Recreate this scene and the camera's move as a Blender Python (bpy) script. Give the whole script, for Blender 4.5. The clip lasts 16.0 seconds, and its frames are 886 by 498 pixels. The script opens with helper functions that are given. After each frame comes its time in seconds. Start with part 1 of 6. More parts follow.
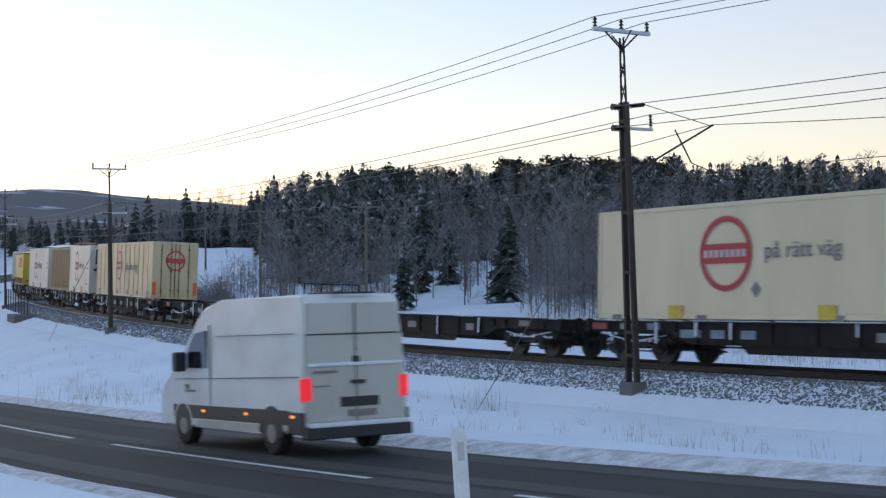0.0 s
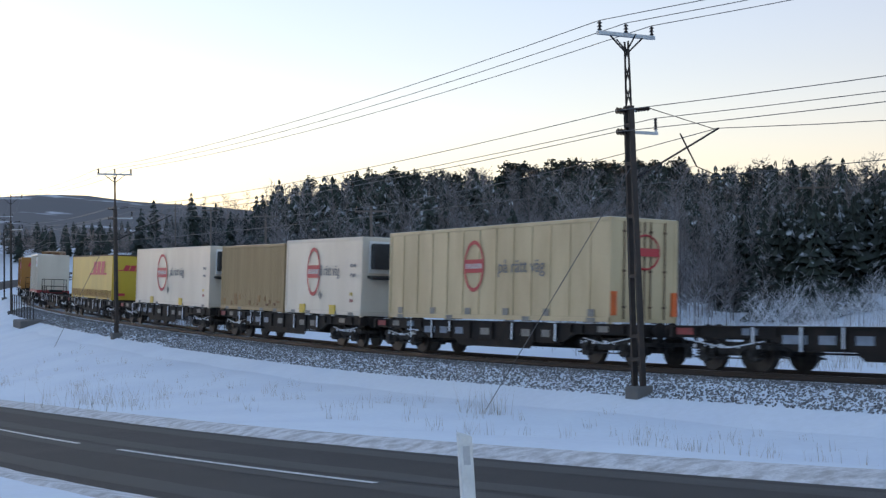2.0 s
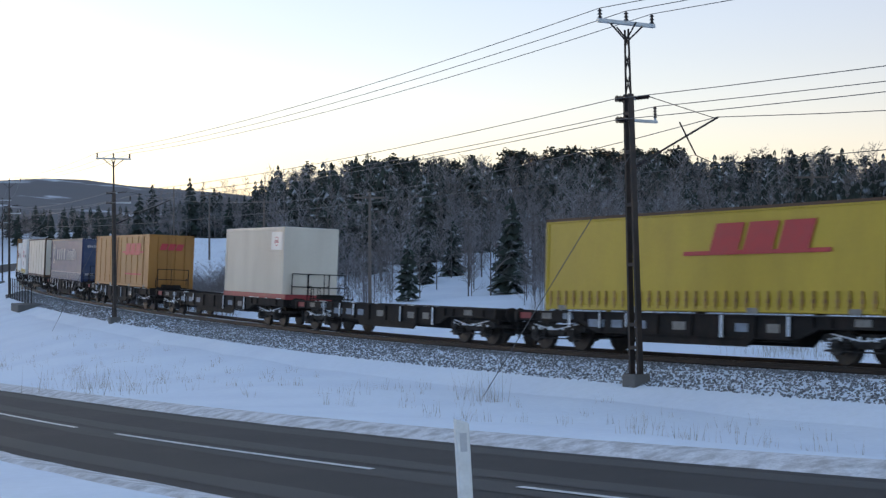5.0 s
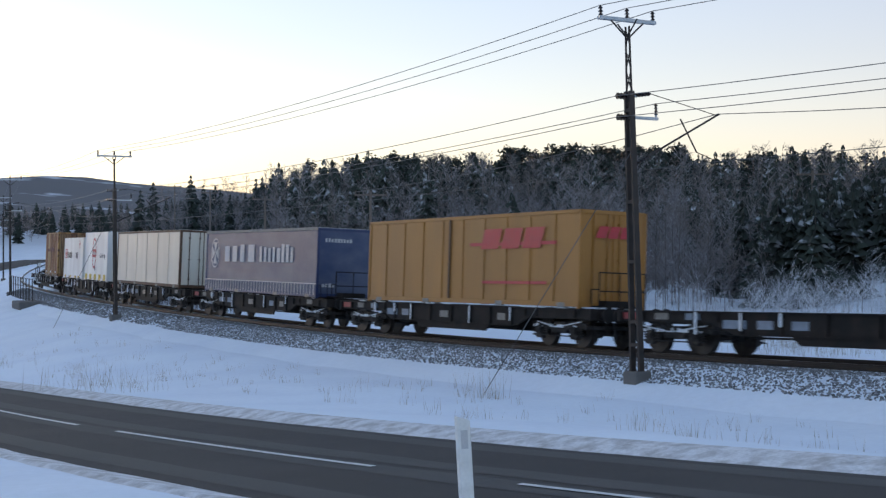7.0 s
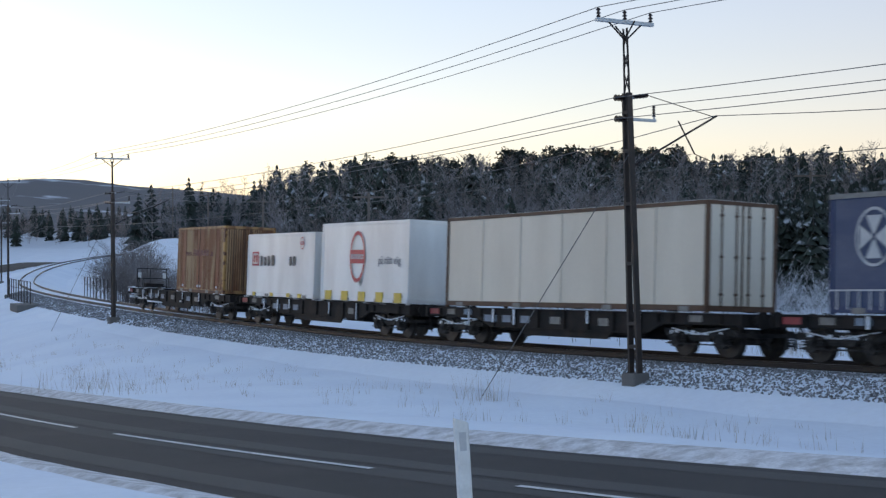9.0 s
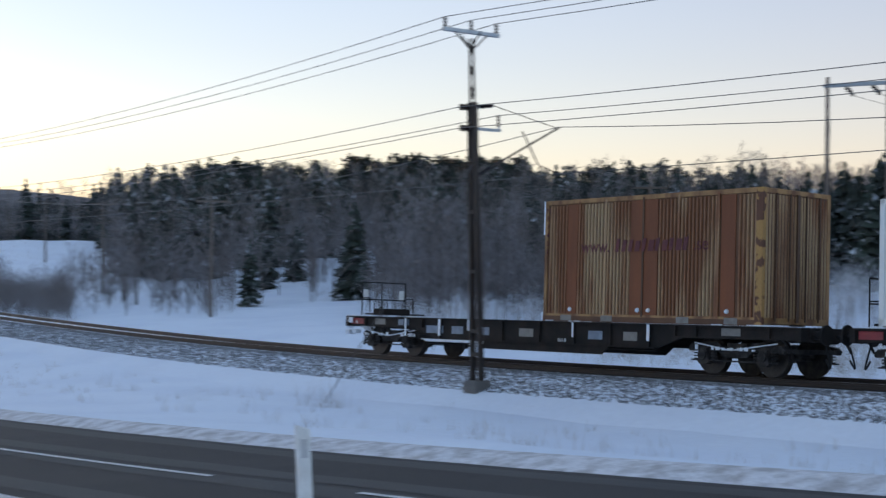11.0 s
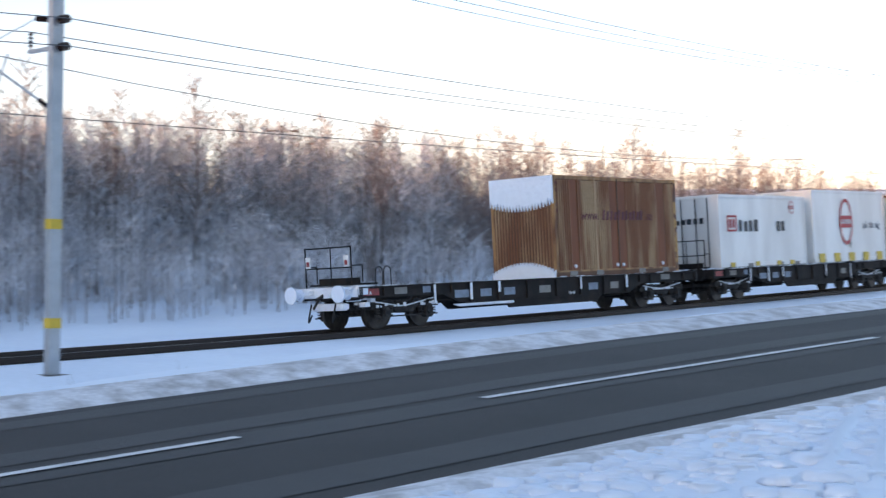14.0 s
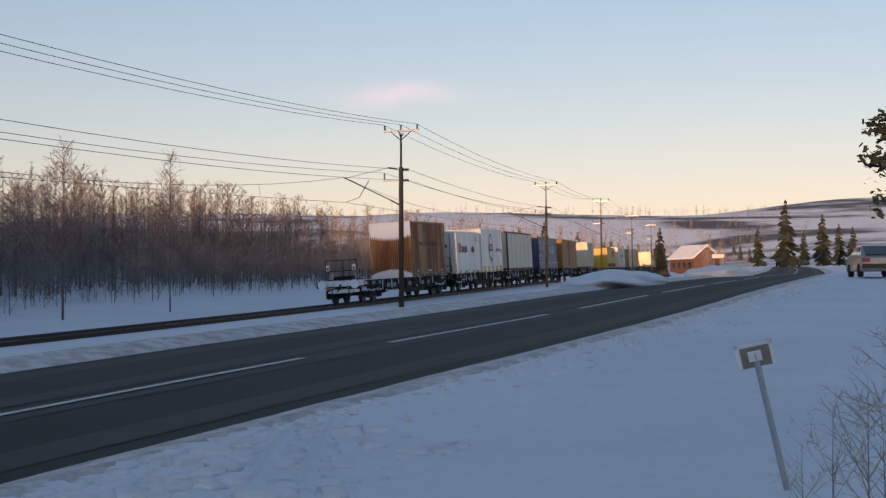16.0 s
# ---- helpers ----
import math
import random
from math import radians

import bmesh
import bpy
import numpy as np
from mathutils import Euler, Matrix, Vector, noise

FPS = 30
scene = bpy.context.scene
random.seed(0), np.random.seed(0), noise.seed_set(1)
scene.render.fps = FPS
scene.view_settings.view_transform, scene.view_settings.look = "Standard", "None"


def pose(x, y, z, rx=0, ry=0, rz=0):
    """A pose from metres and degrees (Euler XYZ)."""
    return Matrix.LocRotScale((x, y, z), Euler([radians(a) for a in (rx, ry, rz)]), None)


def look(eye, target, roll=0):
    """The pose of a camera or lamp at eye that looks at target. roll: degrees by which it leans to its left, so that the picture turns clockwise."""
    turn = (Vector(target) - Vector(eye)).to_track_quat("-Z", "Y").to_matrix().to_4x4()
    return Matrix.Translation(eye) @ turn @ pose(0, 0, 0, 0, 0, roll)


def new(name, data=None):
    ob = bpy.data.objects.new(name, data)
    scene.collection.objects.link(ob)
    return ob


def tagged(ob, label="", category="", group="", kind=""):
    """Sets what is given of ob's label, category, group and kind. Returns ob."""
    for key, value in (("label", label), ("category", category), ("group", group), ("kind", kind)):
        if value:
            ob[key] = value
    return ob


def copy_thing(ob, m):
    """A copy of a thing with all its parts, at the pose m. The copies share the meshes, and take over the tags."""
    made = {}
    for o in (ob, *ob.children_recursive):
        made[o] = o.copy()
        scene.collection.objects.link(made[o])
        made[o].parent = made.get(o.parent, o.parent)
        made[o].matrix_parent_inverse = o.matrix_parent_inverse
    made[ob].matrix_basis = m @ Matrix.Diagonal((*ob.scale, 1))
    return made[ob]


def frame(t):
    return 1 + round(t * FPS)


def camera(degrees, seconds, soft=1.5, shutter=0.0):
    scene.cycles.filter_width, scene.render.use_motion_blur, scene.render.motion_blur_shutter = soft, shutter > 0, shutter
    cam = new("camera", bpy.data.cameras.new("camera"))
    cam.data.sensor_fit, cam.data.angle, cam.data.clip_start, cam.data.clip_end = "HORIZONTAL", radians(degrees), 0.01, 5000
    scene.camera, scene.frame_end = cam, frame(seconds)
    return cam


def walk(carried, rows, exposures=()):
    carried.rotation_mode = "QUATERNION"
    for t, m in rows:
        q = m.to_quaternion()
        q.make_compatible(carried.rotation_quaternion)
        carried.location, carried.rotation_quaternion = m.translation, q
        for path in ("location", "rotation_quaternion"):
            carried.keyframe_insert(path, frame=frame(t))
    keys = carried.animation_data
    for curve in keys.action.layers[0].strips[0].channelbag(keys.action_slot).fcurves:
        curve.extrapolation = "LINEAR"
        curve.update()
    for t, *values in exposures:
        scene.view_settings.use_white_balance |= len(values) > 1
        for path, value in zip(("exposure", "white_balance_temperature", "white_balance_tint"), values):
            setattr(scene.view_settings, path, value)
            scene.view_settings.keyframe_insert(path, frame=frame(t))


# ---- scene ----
# ---- camera and its pan: one standpoint beside the road, turning to the right after the train ----
cam = camera(33.64, 16.0, soft=1.35, shutter=0.2)
EYE = Vector((0.0, 0.0, 0.0))


def gaze(yaw, pitch, roll):
    """Camera turn from compass yaw, pitch and lean, in degrees."""
    y, p = radians(yaw), radians(pitch)
    way = Vector((math.sin(y) * math.cos(p), math.cos(y) * math.cos(p), math.sin(p)))
    return look(EYE, EYE + way * 100, roll)


PATH = [
    (0.0, 0.005, 0.728, -0.328),
    (0.5, 0.033, 0.866, -0.351),
    (1.0, -0.048, 1.001, -0.334),
    (1.5, -0.107, 1.065, -0.338),
    (2.0, -0.203, 0.899, -0.483),
    (2.5, -0.157, 0.797, -0.469),
    (3.0, -0.099, 0.651, -0.352),
    (3.5, -0.061, 0.577, -0.301),
    (4.0, -0.085, 0.522, -0.196),
    (6.5, -0.158, 0.259, -0.022),
    (7.0, -0.175, 0.278, -0.091),
    (7.5, -0.139, 0.317, -0.092),
    (8.0, -0.098, 0.329, -0.144),
    (10.2, -0.100, 0.620, -0.200),
    (10.5, 0.449, 0.749, -0.184),
    (11.0, 5.981, 0.646, 0.535),
    (11.2, 12.566, 0.405, 0.461),
    (11.5, 24.520, 0.220, -0.085),
    (12.0, 36.381, 0.216, -0.484),
    (12.2, 42.618, 0.075, 0.407),
    (12.5, 53.232, 0.025, 0.446),
    (12.7, 61.038, 0.057, 0.695),
    (13.0, 72.531, -0.036, 1.085),
    (13.5, 87.797, 0.937, -0.210),
    (14.0, 100.640, 0.545, -0.218),
    (14.5, 110.388, 1.589, -0.415),
    (15.0, 116.659, 1.934, -0.952),
    (15.5, 120.725, 1.833, -0.953),
    (16.0, 122.571, 1.317, -0.755),
]
EXPOSURES = [(0.0, 1.45), (8.0, 1.4), (11.0, 1.35), (11.5, 1.45), (12.0, 1.7), (12.5, 1.8), (13.5, 2.15), (14.0, 1.8), (15.0, 0.9), (16.0, 0.35)]
walk(cam, [(t, gaze(*a)) for t, *a in PATH], EXPOSURES)

# ---- sky, sun ----
SUN_AZ, SUN_EL = 315.0, 3.0
world = bpy.data.worlds.new("world")
scene.world = world
world.use_nodes = True
wn = world.node_tree.nodes
sky = wn.new("ShaderNodeTexSky")
sky.sky_type, sky.sun_disc = "NISHITA", False
sky.sun_elevation, sky.sun_rotation = radians(SUN_EL), radians(SUN_AZ)
sky.altitude, sky.air_density, sky.dust_density, sky.ozone_density = 300, 1.0, 0.9, 2.2
wn["Background"].inputs["Strength"].default_value = 0.15
haze = wn.new("ShaderNodeHueSaturation")
haze.inputs["Saturation"].default_value = 0.75
tint = wn.new("ShaderNodeMixRGB")
tint.blend_type = "MULTIPLY"
tint.inputs["Fac"].default_value, tint.inputs["Color2"].default_value = 1.0, (0.97, 0.99, 1.1, 1)
world.node_tree.links.new(sky.outputs[0], haze.inputs["Color"])
world.node_tree.links.new(haze.outputs[0], tint.inputs["Color1"])


def wmath(op, a, b=None, vec=False):
    """A maths node in the sky; a and b are sockets or values."""
    nd = wn.new("ShaderNodeVectorMath" if vec else "ShaderNodeMath")
    nd.operation = op
    for k, q in enumerate((a, b)):
        if q is None:
            continue
        if hasattr(q, "links"):
            world.node_tree.links.new(q, nd.inputs[k])
        else:
            nd.inputs[k].default_value = q
    return nd.outputs["Value"] if op == "DOT_PRODUCT" else nd.outputs[0]


def wadd(base, colour, factor):
    nd = wn.new("ShaderNodeMixRGB")
    nd.blend_type = "ADD"
    world.node_tree.links.new(base, nd.inputs["Color1"])
    nd.inputs["Color2"].default_value = (*colour, 1)
    world.node_tree.links.new(factor, nd.inputs["Fac"])
    return nd.outputs[0]


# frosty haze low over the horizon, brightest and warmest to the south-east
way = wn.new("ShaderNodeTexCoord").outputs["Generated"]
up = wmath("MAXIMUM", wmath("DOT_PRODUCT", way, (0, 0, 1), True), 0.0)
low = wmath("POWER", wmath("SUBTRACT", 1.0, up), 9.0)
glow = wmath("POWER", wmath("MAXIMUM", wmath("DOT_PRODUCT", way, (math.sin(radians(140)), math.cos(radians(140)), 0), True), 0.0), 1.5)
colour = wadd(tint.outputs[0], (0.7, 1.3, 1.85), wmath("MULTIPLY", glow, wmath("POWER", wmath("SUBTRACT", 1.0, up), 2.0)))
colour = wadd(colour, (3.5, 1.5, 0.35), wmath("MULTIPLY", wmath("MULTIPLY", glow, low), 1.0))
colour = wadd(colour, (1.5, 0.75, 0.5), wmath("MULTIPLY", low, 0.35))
# pale pink haze over the northern valley
north = wmath("POWER", wmath("MAXIMUM", wmath("DOT_PRODUCT", way, (math.sin(radians(32)), math.cos(radians(32)), 0), True), 0.0), 2.0)
colour = wadd(colour, (2.7, 1.45, 1.25), wmath("MULTIPLY", wmath("MULTIPLY", north, wmath("POWER", wmath("SUBTRACT", 1.0, up), 3.0)), 0.3))
# clear blue overhead
colour = wadd(colour, (0.36, 0.5, 0.73), up)
# one thin pink cloud streak
_ca = radians(121)
uu = wmath("DOT_PRODUCT", way, (math.cos(_ca), -math.sin(_ca), 0), True)
ff = wmath("MAXIMUM", wmath("DOT_PRODUCT", way, (math.sin(_ca), math.cos(_ca), 0), True), 0.0)
puff = wn.new("ShaderNodeTexNoise")
puff.inputs["Scale"].default_value, puff.inputs["Detail"].default_value = 24, 5
vv = wmath("ADD", wmath("SUBTRACT", up, 0.128), wmath("MULTIPLY", wmath("SUBTRACT", puff.outputs["Fac"], 0.5), 0.016))
body = wmath("ADD", wmath("POWER", wmath("DIVIDE", uu, 0.036), 2.0), wmath("POWER", wmath("DIVIDE", vv, 0.0075), 2.0))
streak_f = wmath("MULTIPLY", wmath("POWER", 2.718, wmath("MULTIPLY", body, -1.0)), ff)
colour = wadd(colour, (1.5, 0.35, 0.3), wmath("MULTIPLY", streak_f, 0.8))
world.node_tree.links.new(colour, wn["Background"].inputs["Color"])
sun = new("sun", bpy.data.lights.new("sun", "SUN"))
sun.data.energy, sun.data.angle, sun.data.color = 5.0, radians(0.6), (1.0, 0.53, 0.26)
_a, _e = radians(SUN_AZ), radians(SUN_EL)
sun_way = Vector((math.sin(_a) * math.cos(_e), math.cos(_a) * math.cos(_e), math.sin(_e)))
sun.matrix_world = look(sun_way * 200, (0, 0, 0))


# ---- materials ----
def mat(name, colour, rough=0.7, metal=0.0, second=None, scale=3.0, mix=0.5, fine=40.0, bump=0.1, grain=0.15,
        streak=None, per_object=0.0, per_island=0.0, lo=0.4, hi=0.65, coat=0.0):
    """Node material: base colour, a second colour in stains, fine grain, bump; streak stretches the stains."""
    m = bpy.data.materials.new(name)
    m.use_nodes = True
    nt = m.node_tree
    n, l = nt.nodes, nt.links
    b = n["Principled BSDF"]
    b.inputs["Roughness"].default_value, b.inputs["Metallic"].default_value = rough, metal
    b.inputs["Coat Weight"].default_value = coat
    tc = n.new("ShaderNodeTexCoord")
    mp = n.new("ShaderNodeMapping")
    l.new(tc.outputs["Object"], mp.inputs["Vector"])
    if streak:
        mp.inputs["Scale"].default_value = streak
    big = n.new("ShaderNodeTexNoise")
    big.inputs["Scale"].default_value, big.inputs["Detail"].default_value = scale, 6
    l.new(mp.outputs[0], big.inputs["Vector"])
    ramp = n.new("ShaderNodeMapRange")
    ramp.inputs["From Min"].default_value, ramp.inputs["From Max"].default_value = lo, hi
    ramp.inputs["To Max"].default_value = mix
    l.new(big.outputs["Fac"], ramp.inputs["Value"])
    c1 = n.new("ShaderNodeMixRGB")
    c1.inputs["Color1"].default_value = (*colour, 1)
    c1.inputs["Color2"].default_value = (*(second or [c * 0.6 for c in colour]), 1)
    l.new(ramp.outputs[0], c1.inputs["Fac"])
    small = n.new("ShaderNodeTexNoise")
    small.inputs["Scale"].default_value, small.inputs["Detail"].default_value = fine, 4
    l.new(tc.outputs["Object"], small.inputs["Vector"])
    val = n.new("ShaderNodeMapRange")
    val.inputs["To Min"].default_value, val.inputs["To Max"].default_value = 1 - grain, 1 + grain
    l.new(small.outputs["Fac"], val.inputs["Value"])
    hsv = n.new("ShaderNodeHueSaturation")
    l.new(c1.outputs[0], hsv.inputs["Color"])
    last = val.outputs[0]
    for amount, source in ((per_object, ("ShaderNodeObjectInfo", "Random")), (per_island, ("ShaderNodeNewGeometry", "Random Per Island"))):
        if amount:
            oi = n.new(source[0])
            r2 = n.new("ShaderNodeMapRange")
            r2.inputs["To Min"].default_value, r2.inputs["To Max"].default_value = 1 - amount, 1 + amount
            l.new(oi.outputs[source[1]], r2.inputs["Value"])
            mul = n.new("ShaderNodeMath")
            mul.operation = "MULTIPLY"
            l.new(last, mul.inputs[0])
            l.new(r2.outputs[0], mul.inputs[1])
            last = mul.outputs[0]
    l.new(last, hsv.inputs["Value"])
    l.new(hsv.outputs[0], b.inputs["Base Color"])
    if bump:
        bp = n.new("ShaderNodeBump")
        bp.inputs["Strength"].default_value, bp.inputs["Distance"].default_value = bump, 0.03
        l.new(small.outputs["Fac"], bp.inputs["Height"])
        l.new(bp.outputs[0], b.inputs["Normal"])
    return m


M = {}
M["snow"] = mat("snow", (0.81, 0.87, 0.95), 0.75, second=(0.73, 0.79, 0.89), scale=0.25, fine=5, bump=0.8, grain=0.06, mix=0.7)
_n, _l = M["snow"].node_tree.nodes, M["snow"].node_tree.links
_tc = _n.new("ShaderNodeTexCoord")
_len = _n.new("ShaderNodeVectorMath")
_len.operation = "LENGTH"
_l.new(_tc.outputs["Object"], _len.inputs[0])
_far = _n.new("ShaderNodeMapRange")
_far.inputs["From Min"].default_value, _far.inputs["From Max"].default_value = 420, 900
_l.new(_len.outputs["Value"], _far.inputs["Value"])
_pat = _n.new("ShaderNodeTexNoise")
_pat.inputs["Scale"].default_value, _pat.inputs["Detail"].default_value = 0.006, 9
_l.new(_tc.outputs["Object"], _pat.inputs["Vector"])
_cut = _n.new("ShaderNodeMapRange")
_cut.inputs["From Min"].default_value, _cut.inputs["From Max"].default_value = 0.4, 0.49
_xyz = _n.new("ShaderNodeSeparateXYZ")
_l.new(_tc.outputs["Object"], _xyz.inputs[0])
_side = _n.new("ShaderNodeMapRange")
_side.inputs["From Min"].default_value, _side.inputs["From Max"].default_value = -300, 900
_side.inputs["To Min"].default_value, _side.inputs["To Max"].default_value = 0.06, -0.1
_l.new(_xyz.outputs[0], _side.inputs["Value"])
_sum = _n.new("ShaderNodeMath")
_l.new(_pat.outputs["Fac"], _sum.inputs[0])
_l.new(_side.outputs[0], _sum.inputs[1])
_l.new(_sum.outputs[0], _cut.inputs["Value"])
_mul = _n.new("ShaderNodeMath")
_mul.operation = "MULTIPLY"
_l.new(_far.outputs[0], _mul.inputs[0])
_l.new(_cut.outputs[0], _mul.inputs[1])
_wood = _n.new("ShaderNodeMixRGB")
_wood.inputs["Color2"].default_value = (0.08, 0.08, 0.088, 1)
_bsdf = _n["Principled BSDF"]
_l.new(_bsdf.inputs["Base Color"].links[0].from_socket, _wood.inputs["Color1"])
_l.new(_mul.outputs[0], _wood.inputs["Fac"])
_l.new(_wood.outputs[0], _bsdf.inputs["Base Color"])
M["snow_clod"] = mat("snow_clod", (0.78, 0.82, 0.88), 0.8, second=(0.6, 0.58, 0.56), scale=3, fine=20, bump=0.6, grain=0.1)
M["slush"] = mat("slush", (0.74, 0.74, 0.76), 0.8, second=(0.36, 0.34, 0.33), scale=3.2, fine=18, bump=0.9, grain=0.3, mix=0.75)
M["asphalt"] = mat("asphalt", (0.029, 0.0265, 0.026), 0.75, second=(0.047, 0.043, 0.041), scale=0.5, fine=60, bump=0.25, grain=0.3)
M["asphalt"].node_tree.nodes["Principled BSDF"].inputs["Specular IOR Level"].default_value = 0.3
M["salt"] = mat("salted_asphalt", (0.043, 0.041, 0.04), 0.75, second=(0.03, 0.028, 0.0275), scale=0.8, fine=50, bump=0.25, grain=0.3)
M["line"] = mat("road_paint", (0.72, 0.72, 0.7), 0.7, second=(0.35, 0.35, 0.35), scale=6, fine=60, grain=0.2)
M["ballast"] = mat("ballast_stone", (0.15, 0.15, 0.155), 0.9, second=(0.5, 0.51, 0.55), scale=9, fine=60, bump=0.4, grain=0.3, per_island=0.45)
M["rail"] = mat("rail_steel", (0.035, 0.025, 0.022), 0.55, metal=0.4, second=(0.03, 0.025, 0.02), scale=2, fine=30)
M["rail_top"] = mat("rail_head", (0.35, 0.35, 0.36), 0.3, metal=0.9, scale=2)
M["tie"] = mat("sleeper", (0.2, 0.19, 0.18), 0.9, scale=4)
M["black"] = mat("wagon_black", (0.011, 0.01, 0.0095), 0.75, second=(0.026, 0.019, 0.016), scale=2.2, fine=25, grain=0.35, mix=0.8, bump=0.2)
M["bogie"] = mat("bogie_steel", (0.014, 0.013, 0.0125), 0.75, second=(0.07, 0.062, 0.058), scale=5, fine=30, grain=0.4, mix=0.7, bump=0.3)
M["wheel"] = mat("wheel_steel", (0.025, 0.021, 0.02), 0.5, metal=0.3, second=(0.08, 0.07, 0.06), scale=6)
for _k in ("black", "bogie", "wheel"):
    M[_k].node_tree.nodes["Principled BSDF"].inputs["Specular IOR Level"].default_value = 0.25
M["plate_blue"] = mat("blue_grey_plate", (0.22, 0.27, 0.34), 0.6, second=(0.12, 0.13, 0.15), scale=5)
M["plate_grey"] = mat("grey_plate", (0.23, 0.22, 0.2), 0.6, second=(0.12, 0.1, 0.09), scale=6)
M["red_paint"] = mat("red_paint", (0.3, 0.03, 0.035), 0.5, second=(0.12, 0.03, 0.03), scale=4)
M["yellow_paint"] = mat("yellow_paint", (0.65, 0.45, 0.04), 0.5, second=(0.4, 0.28, 0.05), scale=5)
M["white_paint"] = mat("white_paint", (0.75, 0.75, 0.73), 0.5, second=(0.5, 0.49, 0.46), scale=5)
M["cream"] = mat("cream_box", (0.58, 0.46, 0.27), 0.45, second=(0.36, 0.265, 0.14), scale=0.9, streak=(1, 1, 0.35), fine=12, grain=0.06, bump=0.03, per_object=0.04)
M["cream_pale"] = mat("pale_cream_box", (0.72, 0.61, 0.41), 0.42, second=(0.6, 0.49, 0.31), scale=0.7, streak=(1, 1, 0.3), fine=12, grain=0.05, bump=0.03)
M["ivory"] = mat("ivory_box", (0.66, 0.6, 0.5), 0.4, second=(0.52, 0.46, 0.37), scale=0.7, streak=(1, 1, 0.3), fine=12, grain=0.05, bump=0.03)
M["white_box"] = mat("white_box", (0.8, 0.8, 0.78), 0.35, second=(0.52, 0.5, 0.47), scale=0.7, streak=(1, 1, 0.3), fine=12, grain=0.05, bump=0.02)
M["wood_box"] = mat("yellowed_box", (0.4, 0.28, 0.14), 0.6, second=(0.29, 0.19, 0.085), scale=1.6, streak=(3, 3, 0.15), fine=14, grain=0.08, bump=0.05)
M["yellow_tarp"] = mat("yellow_tarp", (0.5, 0.345, 0.02), 0.42, second=(0.36, 0.245, 0.016), scale=0.8, streak=(1, 1, 0.4), fine=8, grain=0.06, bump=0.25)
M["orange_box"] = mat("orange_box", (0.34, 0.148, 0.02), 0.5, second=(0.24, 0.108, 0.022), scale=0.9, streak=(1, 1, 0.3), fine=12, grain=0.06, bump=0.03)
M["blue_tarp"] = mat("blue_tarp", (0.03, 0.05, 0.115), 0.45, second=(0.075, 0.095, 0.155), scale=0.8, streak=(0.6, 1, 1.4), fine=8, grain=0.1, bump=0.35, mix=0.9)
M["blue_door"] = mat("blue_door", (0.012, 0.028, 0.1), 0.4, second=(0.022, 0.036, 0.09), scale=1.5)
M["brown_box"] = mat("brown_corrugated", (0.22, 0.11, 0.043), 0.6, second=(0.13, 0.045, 0.018), scale=0.9, streak=(1.2, 1, 0.25), fine=16, grain=0.15, bump=0.08, mix=0.9, lo=0.45, hi=0.6)
M["rust_panel"] = mat("rust_red_panel", (0.21, 0.062, 0.018), 0.65, second=(0.11, 0.032, 0.012), scale=1.2, streak=(2, 1, 0.3), fine=20, grain=0.15)
M["rust_gap"] = mat("dark_rust_gap", (0.13, 0.058, 0.026), 0.7, second=(0.05, 0.02, 0.01), scale=1.5, fine=20, grain=0.2)
M["ochre_ridge"] = mat("ochre_ridge", (0.4, 0.265, 0.14), 0.55, second=(0.2, 0.075, 0.028), scale=1.1, streak=(1.5, 1, 0.2), fine=18, grain=0.25, mix=1.0, lo=0.4, hi=0.56)
M["post_yellow"] = mat("peeling_yellow_paint", (0.38, 0.21, 0.06), 0.6, second=(0.1, 0.035, 0.015), scale=3.5, fine=20, grain=0.2, mix=1.0, lo=0.52, hi=0.58)
M["ochre"] = mat("ochre_steel", (0.36, 0.2, 0.075), 0.6, second=(0.13, 0.05, 0.02), scale=3, streak=(1, 1, 0.3), fine=20, grain=0.2, mix=0.9)
M["dark_brown"] = mat("dark_brown_steel", (0.1, 0.05, 0.025), 0.65, second=(0.05, 0.025, 0.015), scale=2)
M["logo_red"] = mat("logo_red", (0.46, 0.032, 0.04), 0.5, second=(0.36, 0.045, 0.05), scale=4, grain=0.08)
M["logo_grey"] = mat("logo_grey", (0.2, 0.2, 0.21), 0.6, scale=4)
M["logo_ink"] = mat("logo_ink", (0.02, 0.025, 0.035), 0.5, scale=4)
M["maroon"] = mat("maroon_letters", (0.085, 0.012, 0.022), 0.6, second=(0.16, 0.03, 0.03), scale=5)
M["pale_logo"] = mat("pale_logo", (0.5, 0.5, 0.5), 0.5, second=(0.36, 0.37, 0.4), scale=3)
M["orange_lamp"] = mat("orange_reflector", (0.7, 0.13, 0.02), 0.35, scale=4)
M["mast"] = mat("mast_steel", (0.03, 0.024, 0.021), 0.65, metal=0.2, second=(0.065, 0.043, 0.033), scale=3, fine=30, grain=0.3)
M["galv"] = mat("galvanised_steel", (0.42, 0.45, 0.48), 0.45, metal=0.6, second=(0.3, 0.33, 0.36), scale=3)
M["wood_pole"] = mat("timber_pole", (0.16, 0.13, 0.11), 0.85, second=(0.1, 0.08, 0.07), scale=3, streak=(4, 4, 0.3))
M["wire"] = mat("wire", (0.12, 0.12, 0.125), 0.45, metal=0.5, bump=0)
M["insulator"] = mat("insulator", (0.03, 0.02, 0.018), 0.25, scale=4)
M["concrete"] = mat("concrete", (0.13, 0.125, 0.12), 0.9, second=(0.15, 0.14, 0.13), scale=3, fine=30)
